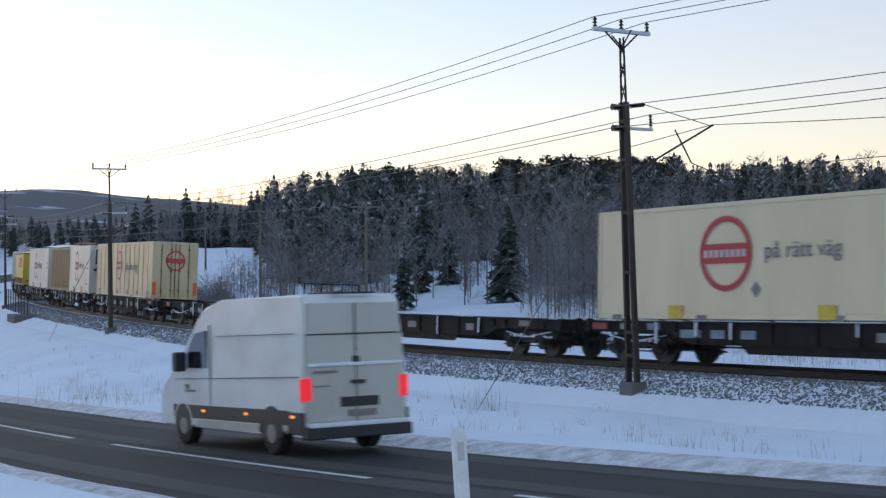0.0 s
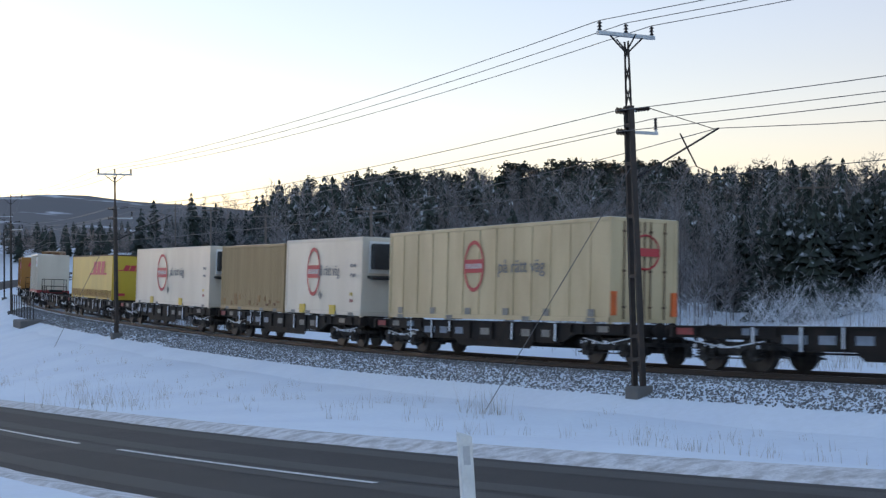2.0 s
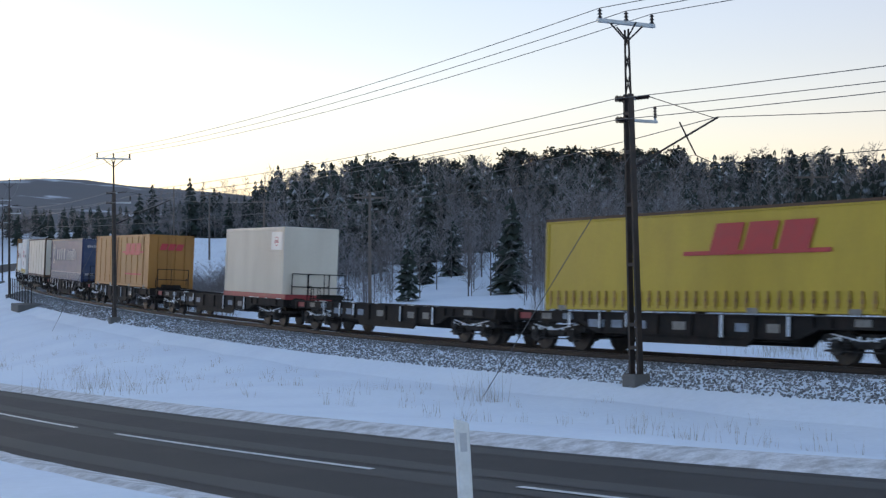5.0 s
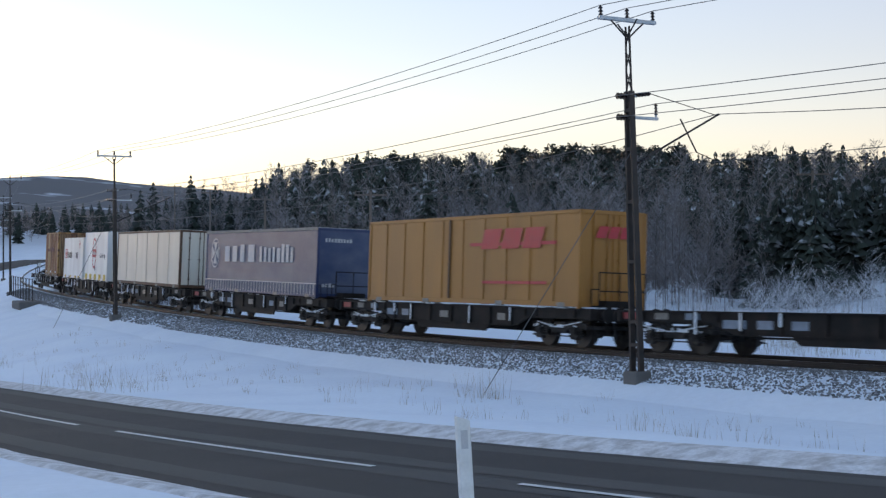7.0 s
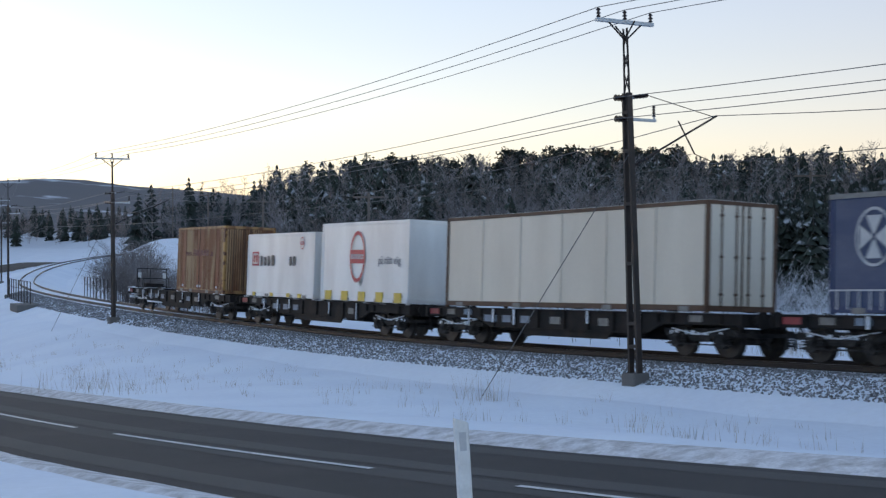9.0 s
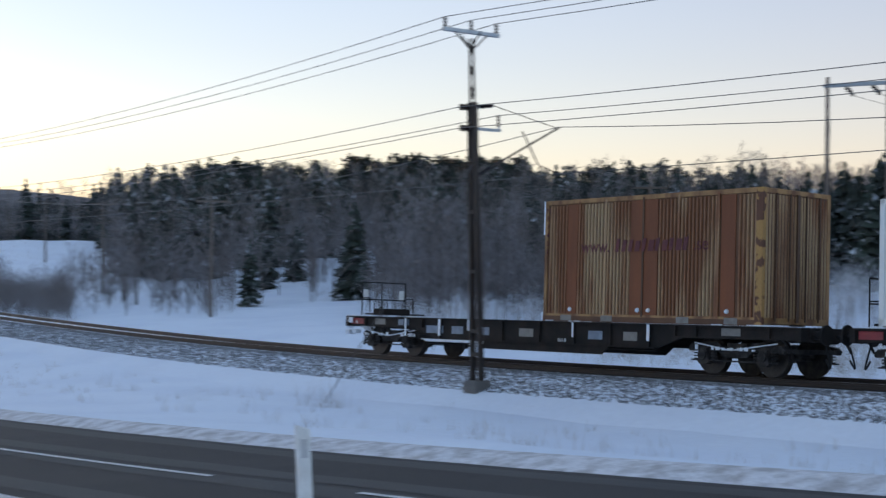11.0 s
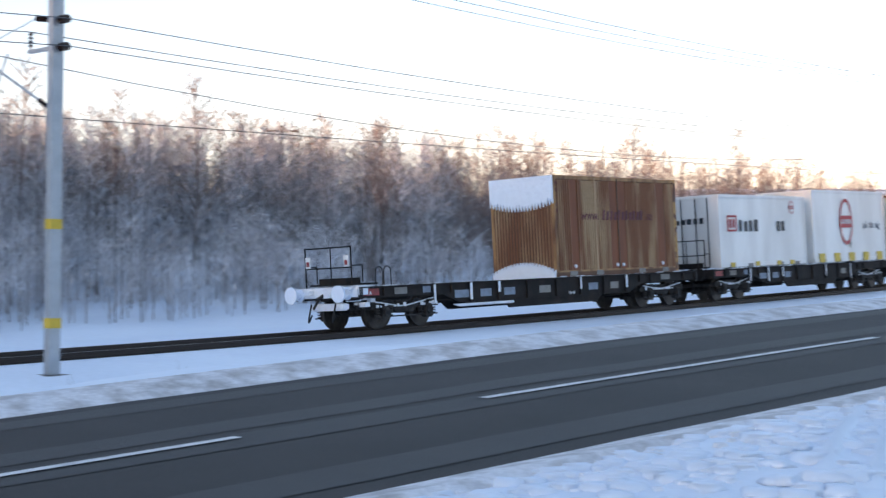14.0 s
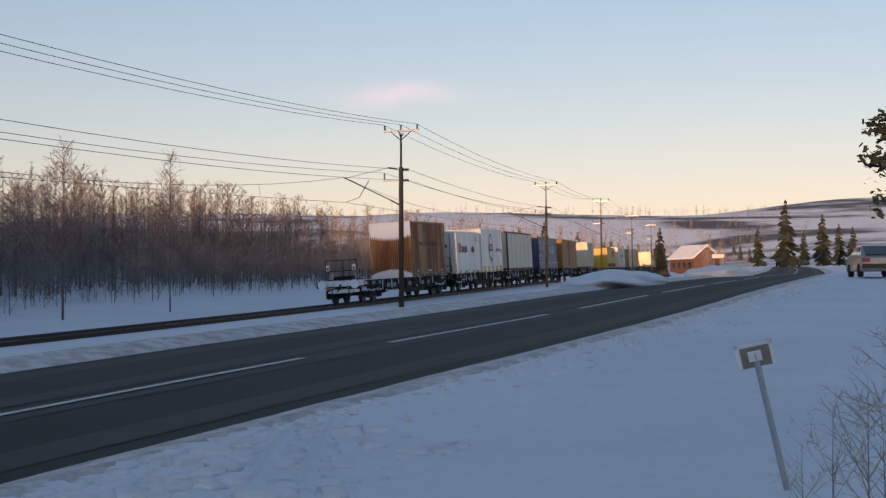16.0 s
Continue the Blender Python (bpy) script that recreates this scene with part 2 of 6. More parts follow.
M["van"] = mat("van_white", (0.72, 0.72, 0.7), 0.3, second=(0.5, 0.47, 0.42), scale=0.8, streak=(1, 1, 1.5), fine=10, grain=0.04, bump=0.0, coat=0.4)
M["van_dirty"] = mat("van_dirty_rear", (0.5, 0.48, 0.43), 0.5, second=(0.36, 0.33, 0.28), scale=0.9, fine=10, grain=0.06, bump=0.0)
M["plastic"] = mat("black_plastic", (0.02, 0.02, 0.022), 0.5, scale=4)
M["rubber"] = mat("tyre_rubber", (0.015, 0.015, 0.016), 0.8, scale=6)
M["glass"] = mat("dark_glass", (0.015, 0.02, 0.022), 0.05, scale=2, grain=0, bump=0, coat=1.0)
M["alloy"] = mat("wheel_alloy", (0.3, 0.3, 0.31), 0.4, metal=0.8, scale=4)
M["car_silver"] = mat("car_silver", (0.35, 0.34, 0.33), 0.3, metal=0.5, coat=0.5, scale=2)
M["bark"] = mat("bark", (0.1, 0.082, 0.075), 0.9, second=(0.24, 0.225, 0.225), scale=4, fine=20, per_object=0.25)
M["pine_bark"] = mat("pine_bark", (0.13, 0.07, 0.045), 0.9, second=(0.08, 0.05, 0.04), scale=4, fine=20)
M["needle"] = mat("spruce_needles", (0.026, 0.036, 0.026), 0.8, second=(0.62, 0.65, 0.7), scale=1.1, fine=8, grain=0.3, mix=0.7, lo=0.57, hi=0.7, bump=0, per_object=0.25, per_island=0.35)
M["needle_dark"] = mat("dark_needles", (0.022, 0.032, 0.024), 0.8, second=(0.12, 0.13, 0.14), scale=0.5, fine=4, grain=0.3, mix=0.5, lo=0.5, hi=0.7, bump=0, per_island=0.45)
M["twig_frost"] = mat("rimed_twigs", (0.25, 0.24, 0.245), 0.85, second=(0.6, 0.61, 0.65), scale=0.35, fine=3, grain=0.2, mix=0.85, lo=0.38, hi=0.62, bump=0, per_island=0.25)
M["shrub_frost"] = mat("rimed_shrub", (0.36, 0.35, 0.36), 0.85, second=(0.78, 0.8, 0.84), scale=0.35, fine=3, grain=0.2, mix=0.85, lo=0.38, hi=0.62, bump=0, per_island=0.25)
M["twig"] = mat("frosted_twigs", (0.16, 0.137, 0.13), 0.85, second=(0.36, 0.36, 0.38), scale=0.35, fine=3, grain=0.25, mix=0.7, lo=0.42, hi=0.68, bump=0, per_island=0.3)
M["twig_red"] = mat("brown_birch_twigs", (0.2, 0.152, 0.135), 0.85, second=(0.4, 0.37, 0.37), scale=0.3, fine=3, grain=0.25, mix=0.75, lo=0.42, hi=0.66, bump=0, per_island=0.3)
M["grass"] = mat("dry_grass", (0.3, 0.24, 0.17), 0.9, second=(0.6, 0.6, 0.62), scale=1.2, fine=9, bump=0, per_island=0.35)
M["far_forest"] = mat("far_forest", (0.07, 0.065, 0.065), 0.9, second=(0.62, 0.6, 0.62), scale=0.012, fine=0.1, grain=0.5, mix=0.9, lo=0.48, hi=0.62, bump=0)
M["red_glow"] = bpy.data.materials.new("tail_lamp")
M["red_glow"].use_nodes = True
_b = M["red_glow"].node_tree.nodes["Principled BSDF"]
_b.inputs["Base Color"].default_value, _b.inputs["Emission Color"].default_value = (0.45, 0.005, 0.012, 1), (1.0, 0.02, 0.04, 1)
_b.inputs["Emission Strength"].default_value = 0.22
M["amber_glow"] = bpy.data.materials.new("side_marker")
M["amber_glow"].use_nodes = True
_b = M["amber_glow"].node_tree.nodes["Principled BSDF"]
_b.inputs["Base Color"].default_value, _b.inputs["Emission Color"].default_value = (0.6, 0.2, 0.02, 1), (1.0, 0.35, 0.05, 1)
_b.inputs["Emission Strength"].default_value = 0.45


# ---- mesh helpers ----
def box(bm, x0, x1, y0, y1, z0, z1, m=None):
    vs = [bm.verts.new(p) for p in ((x0, y0, z0), (x1, y0, z0), (x1, y1, z0), (x0, y1, z0), (x0, y0, z1), (x1, y0, z1), (x1, y1, z1), (x0, y1, z1))]
    if m:
        for v in vs:
            v.co = m @ v.co
    for f in ((3, 2, 1, 0), (4, 5, 6, 7), (0, 1, 5, 4), (1, 2, 6, 5), (2, 3, 7, 6), (3, 0, 4, 7)):
        bm.faces.new([vs[i] for i in f])


def rod(bm, a, b, r, n=6, r2=None):
    """A round bar from a to b."""
    a, b = Vector(a), Vector(b)
    q = (b - a).to_track_quat("Z", "Y").to_matrix()
    r2 = r if r2 is None else r2
    ring = []
    for p, rr in ((a, r), (b, r2)):
        ring.append([bm.verts.new(p + q @ Vector((rr * math.cos(2 * math.pi * k / n), rr * math.sin(2 * math.pi * k / n), 0))) for k in range(n)])
    for k in range(n):
        bm.faces.new((ring[0][k], ring[0][(k + 1) % n], ring[1][(k + 1) % n], ring[1][k]))
    bm.faces.new(ring[0][::-1])
    bm.faces.new(ring[1])


def prism(bm, outline, axis, lo, hi):
    """Outline of (u, v) pushed from lo to hi along an axis: 'y' takes (x, z), 'x' takes (y, z), 'z' takes (x, y)."""
    put = {"y": lambda u, v, w: (u, w, v), "x": lambda u, v, w: (w, u, v), "z": lambda u, v, w: (u, v, w)}[axis]
    a = [bm.verts.new(put(u, v, lo)) for u, v in outline]
    b = [bm.verts.new(put(u, v, hi)) for u, v in outline]
    n = len(outline)
    bm.faces.new(a)
    bm.faces.new(b[::-1])
    for k in range(n):
        bm.faces.new((a[k], b[k], b[(k + 1) % n], a[(k + 1) % n]))


def mesh(name, bm, material, bevel=0.0):
    if bevel:
        bmesh.ops.bevel(bm, geom=list(bm.edges), offset=bevel, segments=1, affect="EDGES", clamp_overlap=True)
    bmesh.ops.recalc_face_normals(bm, faces=bm.faces)
    me = bpy.data.meshes.new(name)
    bm.to_mesh(me)
    bm.free()
    me.materials.append(M[material] if isinstance(material, str) else material)
    return me


def part(name, bm, material, parent=None, label="", bevel=0.0):
    ob = new(name, mesh(name, bm, material, bevel))
    ob.parent = parent
    if label:
        ob["label"] = label
    return ob


def sheet(name, verts, faces, material, smooth=False):
    me = bpy.data.meshes.new(name)
    me.from_pydata([tuple(v) for v in verts], [], [tuple(f) for f in faces])
    me.materials.append(M[material])
    if smooth:
        me.polygons.foreach_set("use_smooth", [True] * len(me.polygons))
    me.update()
    return me


def B():
    return bmesh.new()


# ---- plan: s runs along the railway to the right, d away from the camera ----
TD = radians(138)
AX, AY = math.sin(TD), math.cos(TD)


def sd(s, d):
    return s * AX - d * AY, s * AY + d * AX


# railway: a straight piece with a heading of 140 degrees, and curves bending to the far side at both ends
H0, RAD, ARC0 = radians(140), 446.0, 34.7
RAD2, ARC1, ARC2 = 600.0, 55.0, 120.0
P0X, P0Y = sd(34.4, 26.22)


def smooth_table(xs, ys, width):
    g = np.arange(min(xs) - 40, max(xs) + 40, 0.5)
    v = np.interp(g, xs, ys)
    k = np.exp(-0.5 * (np.arange(-3 * width, 3 * width + 0.5, 0.5) / width) ** 2)
    v = np.convolve(np.pad(v, len(k) // 2, mode="edge"), k / k.sum(), mode="valid")[: len(g)]
    return lambda x: float(np.interp(x, g, v))


rail_z = smooth_table([-400, -260, -160, -88, -66, -44, -30, -20, -12, 0, 8, 19, 30, 40, 50, 60, 74, 88, 105, 125, 150, 175, 300, 500],
                      [4.0, 0.5, -2.3, -2.72, -2.85, -2.93, -2.8, -2.62, -2.42, -2.2, -2.1, -1.98, -1.84, -1.67, -1.47, -1.27, -0.98, -0.72, -0.42, -0.15, 0.1, 0.3, 1.5, 3.0], 6)


def track(a, off=0.0):
    """Place and compass heading on the track's centre line at the distance a along it; off to the far side."""
    if a > ARC1:
        f, rest = (min(a, ARC2) - ARC1) / RAD2, max(0.0, a - ARC2)
        h = H0 - f
        along_ = ARC1 - ARC0 + RAD2 * math.sin(f) + rest * math.cos(f)
        aside = RAD2 * (1 - math.cos(f)) + rest * math.sin(f)
        x = P0X + along_ * math.sin(H0) - aside * math.cos(H0)
        y = P0Y + along_ * math.cos(H0) + aside * math.sin(H0)
    elif a >= ARC0:
        h = H0
        x, y = P0X + (a - ARC0) * math.sin(h), P0Y + (a - ARC0) * math.cos(h)
    else:
        f = (ARC0 - a) / RAD
        h = H0 + f
        nx, ny = -math.cos(H0), math.sin(H0)
        x = P0X - RAD * math.sin(f) * math.sin(H0) + RAD * (1 - math.cos(f)) * nx
        y = P0Y - RAD * math.sin(f) * math.cos(H0) + RAD * (1 - math.cos(f)) * ny
    return x - off * math.cos(h), y + off * math.sin(h), rail_z(a), h


_ts = [track(a) for a in np.arange(-420, 500, 2.0)]
_s = np.array([x * AX + y * AY for x, y, *_ in _ts])
_d = np.array([-x * AY + y * AX for x, y, *_ in _ts])
_z = np.array([z for _, _, z, _ in _ts])
track_d = lambda s: float(np.interp(s, _s, _d))
track_z = lambda s: float(np.interp(s, _s, _z))
road_d = smooth_table([-400, -160, -100, -66, -42, -27.5, -15.4, 4.6, 9, 13.3, 18.7, 32, 58, 88, 132, 180, 260, 500],
                      [120, 50, 32, 23.5, 18.3, 14.6, 12.7, 9.9, 9.1, 8.4, 7.3, 6.4, 5.5, 4.8, 4.7, 6, 9.5, 22], 4)
road_z = smooth_table([-400, -160, -100, -66, -42, -27.5, -15.4, 0, 9, 18.7, 32, 45, 58, 88, 132, 200, 260, 500],
                      [-12, -9, -6.8, -5.4, -4.3, -3.5, -2.9, -1.95, -1.5, -1.02, -0.74, -0.47, -0.25, 0.1, 0.35, 1.2, 1.9, 4], 4)


def step(x, a, b):
    t = min(1.0, max(0.0, (x - a) / (b - a)))
    return t * t * (3 - 2 * t)


def far_z(x, y):
    """Land beyond the railway, by distance and compass direction."""
    r, az = math.hypot(x, y), math.degrees(math.atan2(x, y))
    left = np.interp(r, [0, 60, 120, 190, 240, 300, 340, 420, 800, 1600, 2600, 4500], [-3, -3, -3.2, -3.2, -2.7, -0.8, 0.7, 3.4, 14, 40, 130, 130])
    glade = np.interp(r, [0, 60, 100, 125, 150, 180, 205, 230, 300, 400, 800, 1600, 2600, 4500], [-3, -3, -3, -2.4, -1.2, 1.0, 2.8, 3.2, 4.0, 6, 14, 36, 120, 120])
    mid = np.interp(r, [0, 55, 110, 170, 330, 500, 900, 1600, 2600, 4500], [-3, -2.6, -2.2, 1.8, 11.4, 14.5, 16, 30, 100, 100])
    right = np.interp(r, [0, 40, 58, 84, 110, 260, 500, 900, 1400, 1900, 2600, 4500], [-2.5, -2.4, -2.0, 0.5, 1.0, 3, 5, 10, 24, 88, 112, 120])
    w0, w1, w2 = step(az, -14.6, -12.5), step(az, -6.5, -2), step(az, 10, 28)
    z = ((left * (1 - w0) + glade * w0) * (1 - w1) + mid * w1) * (1 - w2) + right * w2
    z = float(z) + r * 0.012 * noise.noise((x / 420, y / 420, 3.0)) * step(r, 300, 900)
    # unseen long hill towards the sun, added to keep the valley floor shaded
    w = step(-az, 17.6, 21) * (1 - step(-az, 70, 85))
    if w:
        su, cu = math.sin(radians(SUN_AZ)), math.cos(radians(SUN_AZ))
        run_, lat = x * su + y * cu, x * cu - y * su
        top = np.interp(lat, [-900, 0, 12, 40, 180, 290, 1300], [8.6, 8.6, 8.8, 11, 11, 0, 0]) + run_ * math.tan(radians(SUN_EL))
        w *= step(run_, 500, 1000)
        z = z * (1 - w) + float(top) * w
    return z


def back_z(x, y):
    """Land behind the camera: open fields that rise to low hills."""
    r = math.hypot(x, y)
    return float(np.interp(r, [0, 30, 90, 200, 400, 900, 1600, 2600, 4500], [-1.75, -1.5, 0, 2, 6, 15, 45, 120, 130]))


def ground_z(s, d):
    z = valley_z(s, d)
    far = step(abs(s), 330, 800)
    if far:
        x, y = sd(s, d)
        if math.degrees(math.atan2(x, y)) % 360 < 168 or math.degrees(math.atan2(x, y)) % 360 > 270:
            z = z * (1 - far) + far_z(x, y) * far
    return z


def valley_z(s, d):
    dr, zr, dt, zt = road_d(s), road_z(s), track_d(s), track_z(s)
    x, y = sd(s, d)
    soft = 0.13 * noise.noise((x / 5, y / 5, 0)) + 0.06 * noise.noise((x / 1.2, y / 1.2, 7))
    if d < dr - 3.0:
        e = dr - 3.0 - d
        z0 = zr + np.interp(e, [0, 0.4, 1.2, 2.5, 8, 25], [-0.05, 0.06, 0.14, 0.05, -0.05, -0.15])
        w = step(e, 8, 45)
        return z0 * (1 - w) + back_z(x, y) * w + soft * step(e, 0.2, 1.5)
    if d <= dr + 3.3:
        return zr - 0.08
    foot = dt - 4.2
    if d < foot:
        e, span = d - dr - 3.3, max(foot - dr - 3.3, 0.5)
        f = e / span
        berm = zr + np.interp(e, [0, 0.5, 1.1, 2.0], [-0.05, 0.06, 0.1, 0.06])
        low = zt - 0.95 + 0.4 * step(s, 4, 14)
        if low > zr:
            w = step(f, 0.08, 1.0) * 0.5 + 0.5 * f
        else:
            w = step(f, 0.03, 0.75)
        return berm * (1 - w) + low * w + soft * step(e, 0.3, 1.5)
    if d < dt + 4.5:
        return zt - 0.95 + 0.3 * soft
    x1, y1 = sd(s, d)
    e = d - dt - 4.5
    az = math.degrees(math.atan2(x1, y1))
    w = step(e, 0, 40 - 25 * step(az, -15, -13) * (1 - step(az, -6, -3)))
    return (zt - 0.95 + np.interp(e, [0, 8, 40], [0, 0.25, 0.3])) * (1 - w) + far_z(x1, y1) * w + soft * (1 + 1.5 * step(e, 5, 40))


# ---- ground: one snow-covered sheet out to the hills ----
def grow(first, ratio, limit):
    out, q, st = [], 0.0, first
    while q < limit:
        q += st
        out.append(q)
        st *= ratio
    return out


def make_ground():
    near = list(np.arange(-130, 130.1, 1.0))
    g = grow(2, 1.13, 4200)
    ss = [-130 - q for q in reversed(g)] + near + [130 + q for q in g]
    verts, rows = [], []
    side = [q for q in grow(0.35, 1.17, 4200)]
    gap = np.concatenate([[0, 0.04, 0.08, 0.12, 0.17, 0.23], np.linspace(0.3, 1, 14)])
    beyond = grow(0.8, 1.085, 4200)
    for s in ss:
        dr, dt = road_d(s), track_d(s)
        ds = [dr - 3.0 - q for q in reversed(side)] + [dr - 3.0, dr - 1, dr + 1]
        lo, hi = dr + 3.3, max(dt - 4.2, dr + 6)
        ds += [lo + (hi - lo) * q for q in gap] + [hi + 4.2, hi + 8.7] + [hi + 8.7 + q for q in beyond]
        row = []
        for d in ds:
            row.append(len(verts))
            verts.append((*sd(s, d), ground_z(s, d)))
        rows.append(row)
    faces = [(a[k], b[k], b[k + 1], a[k + 1]) for a, b in zip(rows, rows[1:]) for k in range(len(a) - 1)]
    ob = new("ground", sheet("ground", verts, faces, "snow", True))
    tagged(ob, "snow-covered ground in blue valley shade", "ground", kind="structure")


make_ground()


def ribbon(name, s0, s1, ds, offs, material, lift=0.0, wob=0.0, cat="road", label="", zf=road_z, df=road_d, thick=0.0):
    verts, faces, n = [], [], len(offs)
    ss = np.arange(s0, s1 + 0.01, ds)
    for s in ss:
        for k, (o, h) in enumerate(offs):
            w = wob * noise.noise((s / 2.3, o, 11)) + wob * 0.4 * noise.noise((s / 1.3, o, 5)) if k in (0, n - 1) else 0
            verts.append((*sd(s, df(s) + o + w), zf(s) + lift + h))
    for i in range(len(ss) - 1):
        for k in range(n - 1):
            a = i * n + k
            faces.append((a, a + n, a + n + 1, a + 1))
    ob = new(name, sheet(name, verts, faces, material, True))
    tagged(ob, label, cat, kind="structure")
    return ob


ribbon("road", -150, 480, 1.0, [(-3.5, 0), (-2.9, 0), (-1.5, 0.02), (0, 0.04), (1.5, 0.02), (3.2, 0), (3.7, 0)], "asphalt",
       label="wet dark asphalt two-lane road between snow banks")
ribbon("road_edge", -150, 300, 0.4, [(2.95, -0.02), (3.2, 0.04), (3.5, 0.11), (3.75, 0.13), (4.1, 0.0)], "slush", wob=0.09, cat="snow bank", label="dirty brown ploughed slush along the road edge")
ribbon("road_edge", -150, 300, 0.4, [(-3.9, 0.0), (-3.5, 0.12), (-3.25, 0.08), (-3.0, 0.04), (-2.75, -0.02)], "slush", wob=0.09, cat="snow bank", label="dirty brown ploughed slush along the road edge")
for o in (-2.2, -0.35, 0.45, 2.45):
    ribbon("road_wear", -150, 300, 1.0, [(o + q, float(np.interp(abs(o + q), [0, 1.5, 2.9], [0.04, 0.02, 0])) + 0.005) for q in (-0.3, 0, 0.3)], "salt", wob=0.08, cat="road", label="pale dried salt streak on the asphalt")


# the road's far end, where it climbs out of the valley beyond the bridge
FAR_ROAD = [(-19.5, 214), (-18.2, 228), (-16.7, 246), (-15.5, 272), (-14.9, 308), (-15.0, 348), (-15.8, 388), (-17.2, 424), (-19.5, 450)]
_fk = np.arange(len(FAR_ROAD))
_fr = [(float(np.interp(q, _fk, [p[0] for p in FAR_ROAD])), float(np.interp(q, _fk, [p[1] for p in FAR_ROAD]))) for q in np.arange(0, len(FAR_ROAD) - 0.99, 0.125)]
_fp = [Vector((r * math.sin(radians(a)), r * math.cos(radians(a)), 0)) for a, r in _fr]


def far_strip(name, offs, lift, material, label):
    verts, faces = [], []
    for k, p in enumerate(_fp):
        t = (_fp[min(k + 1, len(_fp) - 1)] - _fp[max(k - 1, 0)]).normalized()
        q = [p + Vector((t.y, -t.x, 0)) * o for o in (-5, 0, 5)]
        z = max(ground_z(v.x * AX + v.y * AY, -v.x * AY + v.y * AX) for v in q) + lift
        for o, h in offs:
            v = p + Vector((t.y, -t.x, 0)) * o
            verts.append((v.x, v.y, z + h))
    n = len(offs)
    for k in range(len(_fp) - 1):
        faces += [(k * n + j, k * n + j + n, k * n + j + n + 1, k * n + j + 1) for j in range(n - 1)]
    tagged(new(name, sheet(name, verts, faces, material, True)), label, "road", kind="structure")


far_strip("road_bank", [(-8, -1.5), (-4.6, 0.1), (-3.6, 0.0), (3.6, 0.0), (4.6, 0.1), (8, -1.5)], 0.1, "snow", "snowy shoulder of the distant road")
far_strip("far_road", [(-3.5, 0.0), (0, 0.05), (3.5, 0.0)], 0.14, "asphalt", "dark distant road winding up beyond the bridge")


# ---- railway: rails, sleepers, ballast ----
A0, A1 = -330, 420


def along(name, outline, material, off, a0=A0, a1=A1, ds=1.5, label="", cat="rail"):
    """A rail or bed of the given cross outline (side, height) along the track."""
    verts, faces, n = [], [], len(outline)
    aa = np.arange(a0, a1 + 0.01, ds)
    for a in aa:
        for u, v in outline:
            x, y, z, h = track(a, off + u)
            verts.append((x, y, z + v))
    for i in range(len(aa) - 1):
        for k in range(n - 1):
            p = i * n + k
            faces.append((p, p + n, p + n + 1, p + 1))
    ob = new(name, sheet(name, verts, faces, material))
    return tagged(ob, label, cat, kind="structure")


RAIL = [(-0.07, -0.16), (-0.07, -0.15), (-0.012, -0.13), (-0.012, -0.045), (-0.036, -0.035), (-0.036, 0), (0.036, 0), (0.036, -0.035), (0.012, -0.045), (0.012, -0.13), (0.07, -0.15), (0.07, -0.16)]
for o in (-0.7535, 0.7535):
    along("rail", RAIL, "rail", o, label="rusty steel running rail on sleepers")
    along("rail_head", [(-0.02, 0.002), (0.02, 0.002)], "rail_top", o, label="bright worn top of the running rail")
along("ballast_bed", [(-4.3, -1.0), (-1.95, -0.25), (-1.6, -0.18), (-0.85, -0.16), (-0.6, -0.14), (0.6, -0.14), (0.85, -0.16), (1.6, -0.18), (1.95, -0.25), (4.3, -1.0)], "snow", 0,
      label="ballast bed dusted with snow", cat="railway bed")
bm = B()
box(bm, -0.12, 0.12, -1.25, 1.25, -0.26, -0.17)
tie_mesh = mesh("sleeper", bm, "tie")
ties = new("sleepers")
tagged(ties, "grey concrete sleepers half buried in snow", "sleeper", kind="structure")
for k in range(230):
    x, y, z, h = track(-75 + k * 0.65)
    o = new("sleeper", tie_mesh)
    o.parent = ties
    o.matrix_basis = Matrix.Translation((x, y, z)) @ Matrix.Rotation(math.pi / 2 - h, 4, "Z")


def stones(name, count, a0, a1, u0, u1, size, label, seed):
    """Ballast stones strewn over the bed's shoulder, in one mesh."""
    rng = np.random.default_rng(seed)
    base = np.array([(-1, -0.8, -0.6), (1, -0.7, -0.5), (0.9, 0.8, -0.6), (-0.8, 0.9, -0.5), (-0.6, -0.5, 0.7), (0.7, -0.6, 0.6), (0.5, 0.7, 0.8), (-0.7, 0.5, 0.6)])
    quad = [(3, 2, 1, 0), (4, 5, 6, 7), (0, 1, 5, 4), (1, 2, 6, 5), (2, 3, 7, 6), (3, 0, 4, 7)]
    verts, faces = [], []
    for k in range(count):
        a, u = rng.uniform(a0, a1), rng.uniform(u0, u1)
        x, y, z, h = track(a, u)
        v = float(np.interp(abs(u), [0, 1.6, 1.95, 4.3], [-0.15, -0.18, -0.25, -1.0]))
        s = size * rng.uniform(0.55, 1.3)
        t = rng.uniform(0, 6.28)
        c, sn = math.cos(t), math.sin(t)
        p = base * s * rng.uniform(0.6, 1.2, (1, 3)) + rng.normal(0, s * 0.12, base.shape)
        n0 = len(verts)
        for q in p:
            verts.append((x + c * q[0] - sn * q[1], y + sn * q[0] + c * q[1], z + v + q[2] + 0.01))
        faces += [tuple(i + n0 for i in f) for f in quad]
    ob = new(name, sheet(name, verts, faces, "ballast"))
    return tagged(ob, label, "ballast", kind="stuff")


